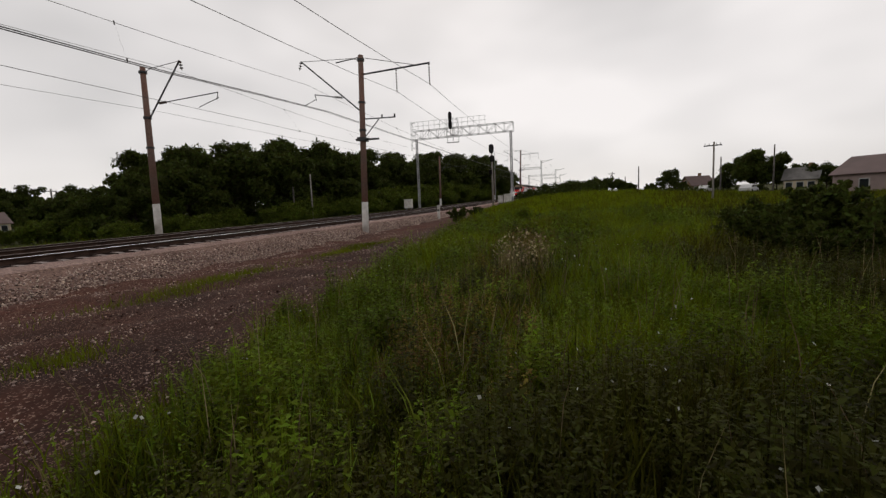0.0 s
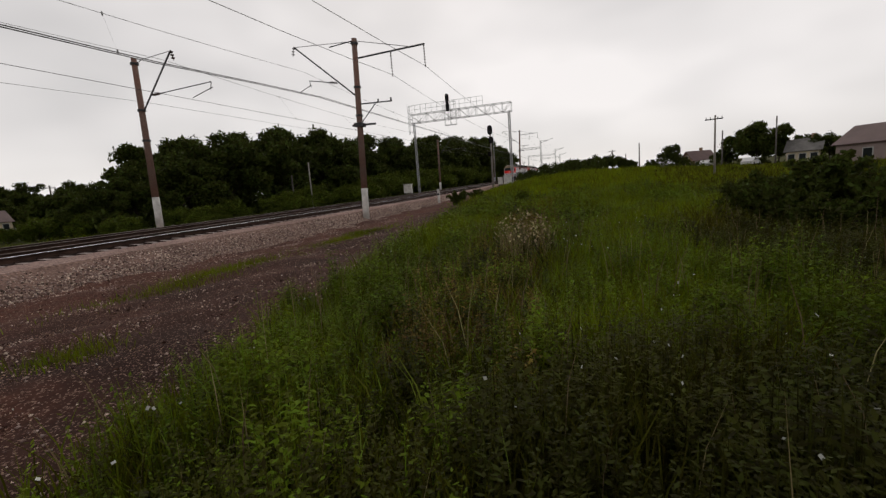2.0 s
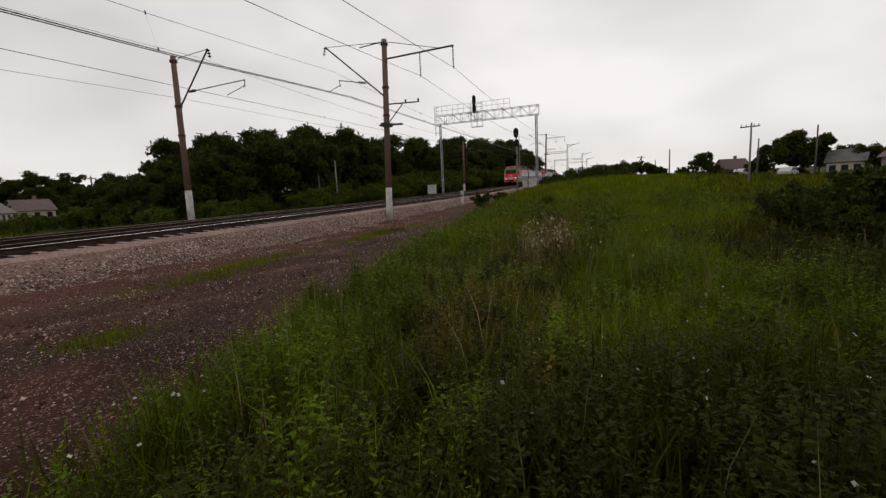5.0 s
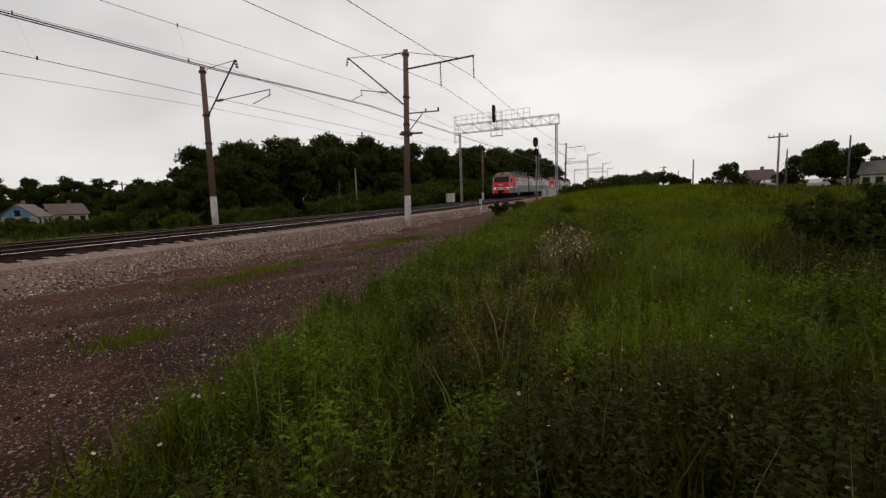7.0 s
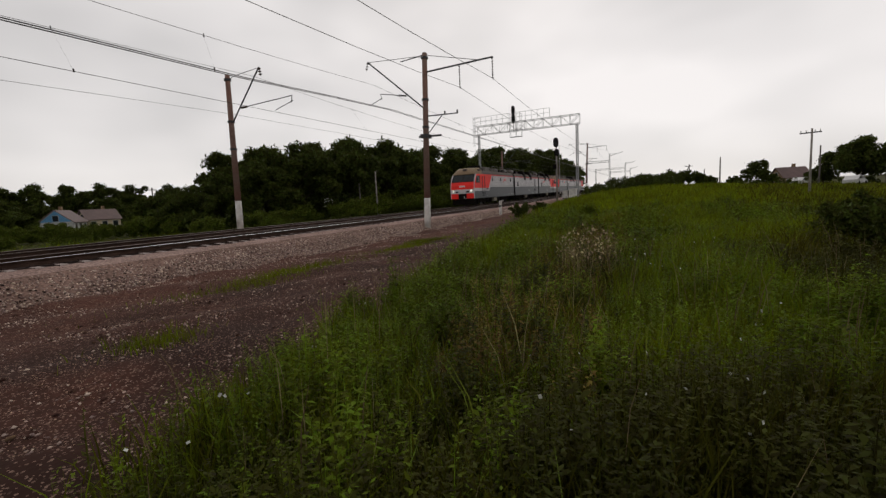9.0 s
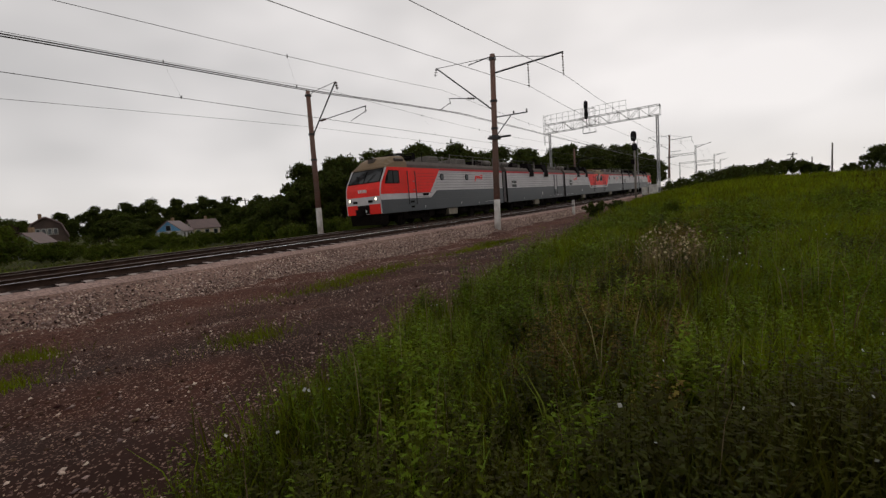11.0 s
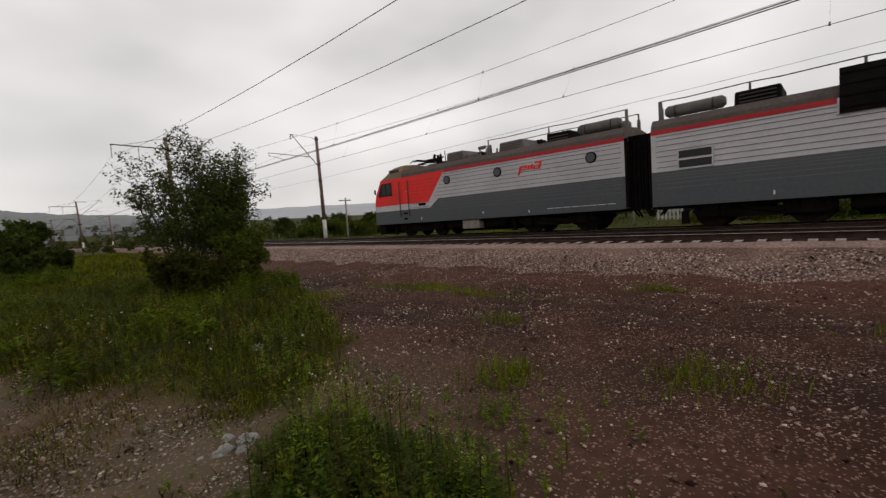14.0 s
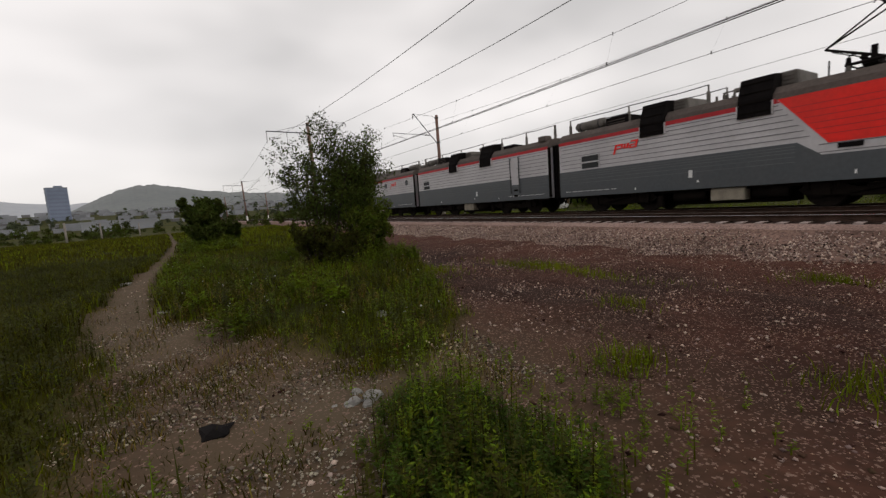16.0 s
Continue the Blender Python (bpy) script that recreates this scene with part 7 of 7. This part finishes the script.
def block(az, r, w, d, h, material, label, floors=0, turn=10, z=None, name="town_building"):
    x, y = polar(az, r)
    th = thing(name, label, "building", pose(x, y, (float(ground_z(x, y)) if z is None else z) - 1, 0, 0, az + turn), "town buildings")
    bm = bmesh.new()
    box(bm, (0, 0, h / 2 + 0.5), (w, d, h + 1))
    part("wall", bm, material, th)
    bm = bmesh.new()
    box(bm, (0, 0, h + 1.2), (w + 0.6, d + 0.6, 0.5))
    part("roof", bm, M_FAR_GREY, th)
    for f in range(floors):
        bm = bmesh.new()
        box(bm, (0, -d / 2 - 0.02, 2.2 + f * (h - 1) / floors), (w * 0.94, 0.2, (h / floors) * 0.45))
        part("window_band", bm, M_FAR_GREY if material is not M_HAZE_BLUE else M_TOWER_BAND, th)
    return th


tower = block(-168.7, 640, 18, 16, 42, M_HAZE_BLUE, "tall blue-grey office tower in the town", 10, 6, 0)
bm = bmesh.new()
box(bm, (2, 0, 44), (7, 8, 3))
part("plant_room", bm, M_HAZE_BLUE, tower)
g = random.Random(11)
for i in range(230):
    az = g.uniform(158, 201)
    r = g.uniform(300, 1250)
    w = g.uniform(4, 11) * (0.5 + r / 900)
    h = g.uniform(2.0, 4.2) * (0.6 + r / 900)
    k = g.random()
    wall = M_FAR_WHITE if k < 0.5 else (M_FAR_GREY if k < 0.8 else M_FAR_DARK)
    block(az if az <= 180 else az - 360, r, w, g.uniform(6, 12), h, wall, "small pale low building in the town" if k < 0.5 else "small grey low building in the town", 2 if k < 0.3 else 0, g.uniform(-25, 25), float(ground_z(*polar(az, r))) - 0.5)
block(-173.4, 300, 34, 8, 5.0, M_FAR_WHITE, "long white shed at the edge of the town", 1, 5)


def far_shrubs(name, label, places, leaf, per, material, seed):
    """Loose shrubs of uneven height, each of several leaf clumps, as one stand."""
    gg = random.Random(seed)
    blobs = []
    for x, y, h in places:
        z = float(ground_z(x, y))
        for _ in range(7):
            u = gg.random()
            q = h * gg.uniform(0.14, 0.3)
            blobs.append((x + gg.uniform(-0.6, 0.6) * h * (1.1 - u), y + gg.uniform(-0.6, 0.6) * h * (1.1 - u), z + h * u * 0.9, q))
    m = crown_mesh(name, blobs, per, leaf, material, 0.95, seed)
    return tagged(new(name, m), label, "shrubs", kind="stuff")


near, far = [], []
for i in range(420):
    az, r = g.uniform(150, 203), 75 * (13.5 ** g.random())
    if abs(az - 180) < 6 and r < 120:
        continue
    (near if r < 260 else far).append((*polar(az, r), g.uniform(1.1, 2.6) * (0.8 + r / 330)))
far_shrubs("far_shrubs", "scattered dark green shrubs at the edge of the town", near, 0.26, 60, M_LEAF, 3)
far_shrubs("far_shrubs", "green trees among the town's buildings, haze put into their colour", far, 0.8, 14, M_LEAF_FAR, 4)
back = [(*polar(g.uniform(52, 150), g.uniform(150, 260)), g.uniform(3.0, 7.5)) for _ in range(300)]
skyline = [(*polar(g.uniform(-27, 1.5), g.uniform(92, 104)), g.uniform(0.7, 1.7)) for _ in range(90)]
skyline += [(*polar(g.uniform(-4, 6.8), g.uniform(66, 92)), g.uniform(1.0, 2.3)) for _ in range(110)]
far_shrubs("skyline_shrubs", "ragged low green shrubs on the skyline of the field", skyline, 0.16, 110, M_LEAF, 8)
gardens = [(*polar(g.uniform(52, 150), g.uniform(112, 135)), g.uniform(1.2, 3.0)) for _ in range(150)]
far_shrubs("garden_shrubs", "dark low shrubs filling the gardens behind the houses", gardens, 0.3, 40, M_LEAF, 9)
far_shrubs("far_trees", "distant low trees behind the village gardens", back, 0.5, 14, M_LEAF, 6)


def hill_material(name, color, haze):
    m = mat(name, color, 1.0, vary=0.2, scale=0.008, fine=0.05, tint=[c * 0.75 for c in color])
    # distance haze: a faint grey glow of the hill surface itself
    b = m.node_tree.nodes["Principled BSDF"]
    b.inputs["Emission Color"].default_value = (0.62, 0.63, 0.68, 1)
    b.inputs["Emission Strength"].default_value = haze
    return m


def hills(name, label, r, prof, material, seed, depth=500):
    """A wooded ridge far off: crest heights by direction (degrees, metres), sloping to the plain before it."""
    a0, a1 = prof[0][0], prof[-1][0]
    az = np.linspace(a0, a1, 160)
    top = np.interp(az, [p[0] for p in prof], [p[1] for p in prof])
    V = []
    for i, (a, t) in enumerate(zip(az, top)):
        bumpy = 0.06 * t * noise.noise((a * 0.8, seed, 0)) + 0.03 * t * noise.noise((a * 3.1, seed, 4)) + 1.2 * noise.noise((a * 9, seed, 1))
        for k, (u, rr) in enumerate(((-0.05, -depth), (0.3, -depth * 0.6), (0.75, -depth * 0.25), (1.0, 0), (0.4, depth * 0.6))):
            x, y = polar(a, r + rr)
            V.append((x, y, (t + bumpy) * u + 2 * noise.noise((a * 2, k, seed)) * (k in (1, 2))))
    i = np.arange(159)[:, None] * 5 + np.arange(4)[None]
    ob = new(name, mesh_of(name, np.array(V), [np.stack([i, i + 5, i + 6, i + 1], -1).reshape(-1, 4)], material))
    return tagged(ob, label, "hill", kind="structure")


# Both hill colours are greyed and glow a little in place of haze.
M_HILL_NEAR = hill_material("wooded_hill_haze_glow", (0.05, 0.06, 0.045), 0.14)
M_HILL_FAR = hill_material("far_hills_haze_glow", (0.07, 0.075, 0.075), 0.36)
hills("hill_backdrop", "wooded hill behind the town with grey haze painted in", 1500, [(168, 58), (172, 62), (176, 70), (179, 80), (182, 96), (184.5, 100), (186.5, 86), (188.5, 60), (191, 26), (194, 8)], M_HILL_NEAR, 3)
hills("hill_backdrop", "distant hills with grey haze painted in", 2500, [(40, 20), (100, 40), (128, 72), (140, 98), (150, 104), (158, 100), (166, 92), (176, 96), (186, 92), (192, 88), (196, 116), (202, 128), (212, 120), (230, 80)], M_HILL_FAR, 7, 700)


motions()
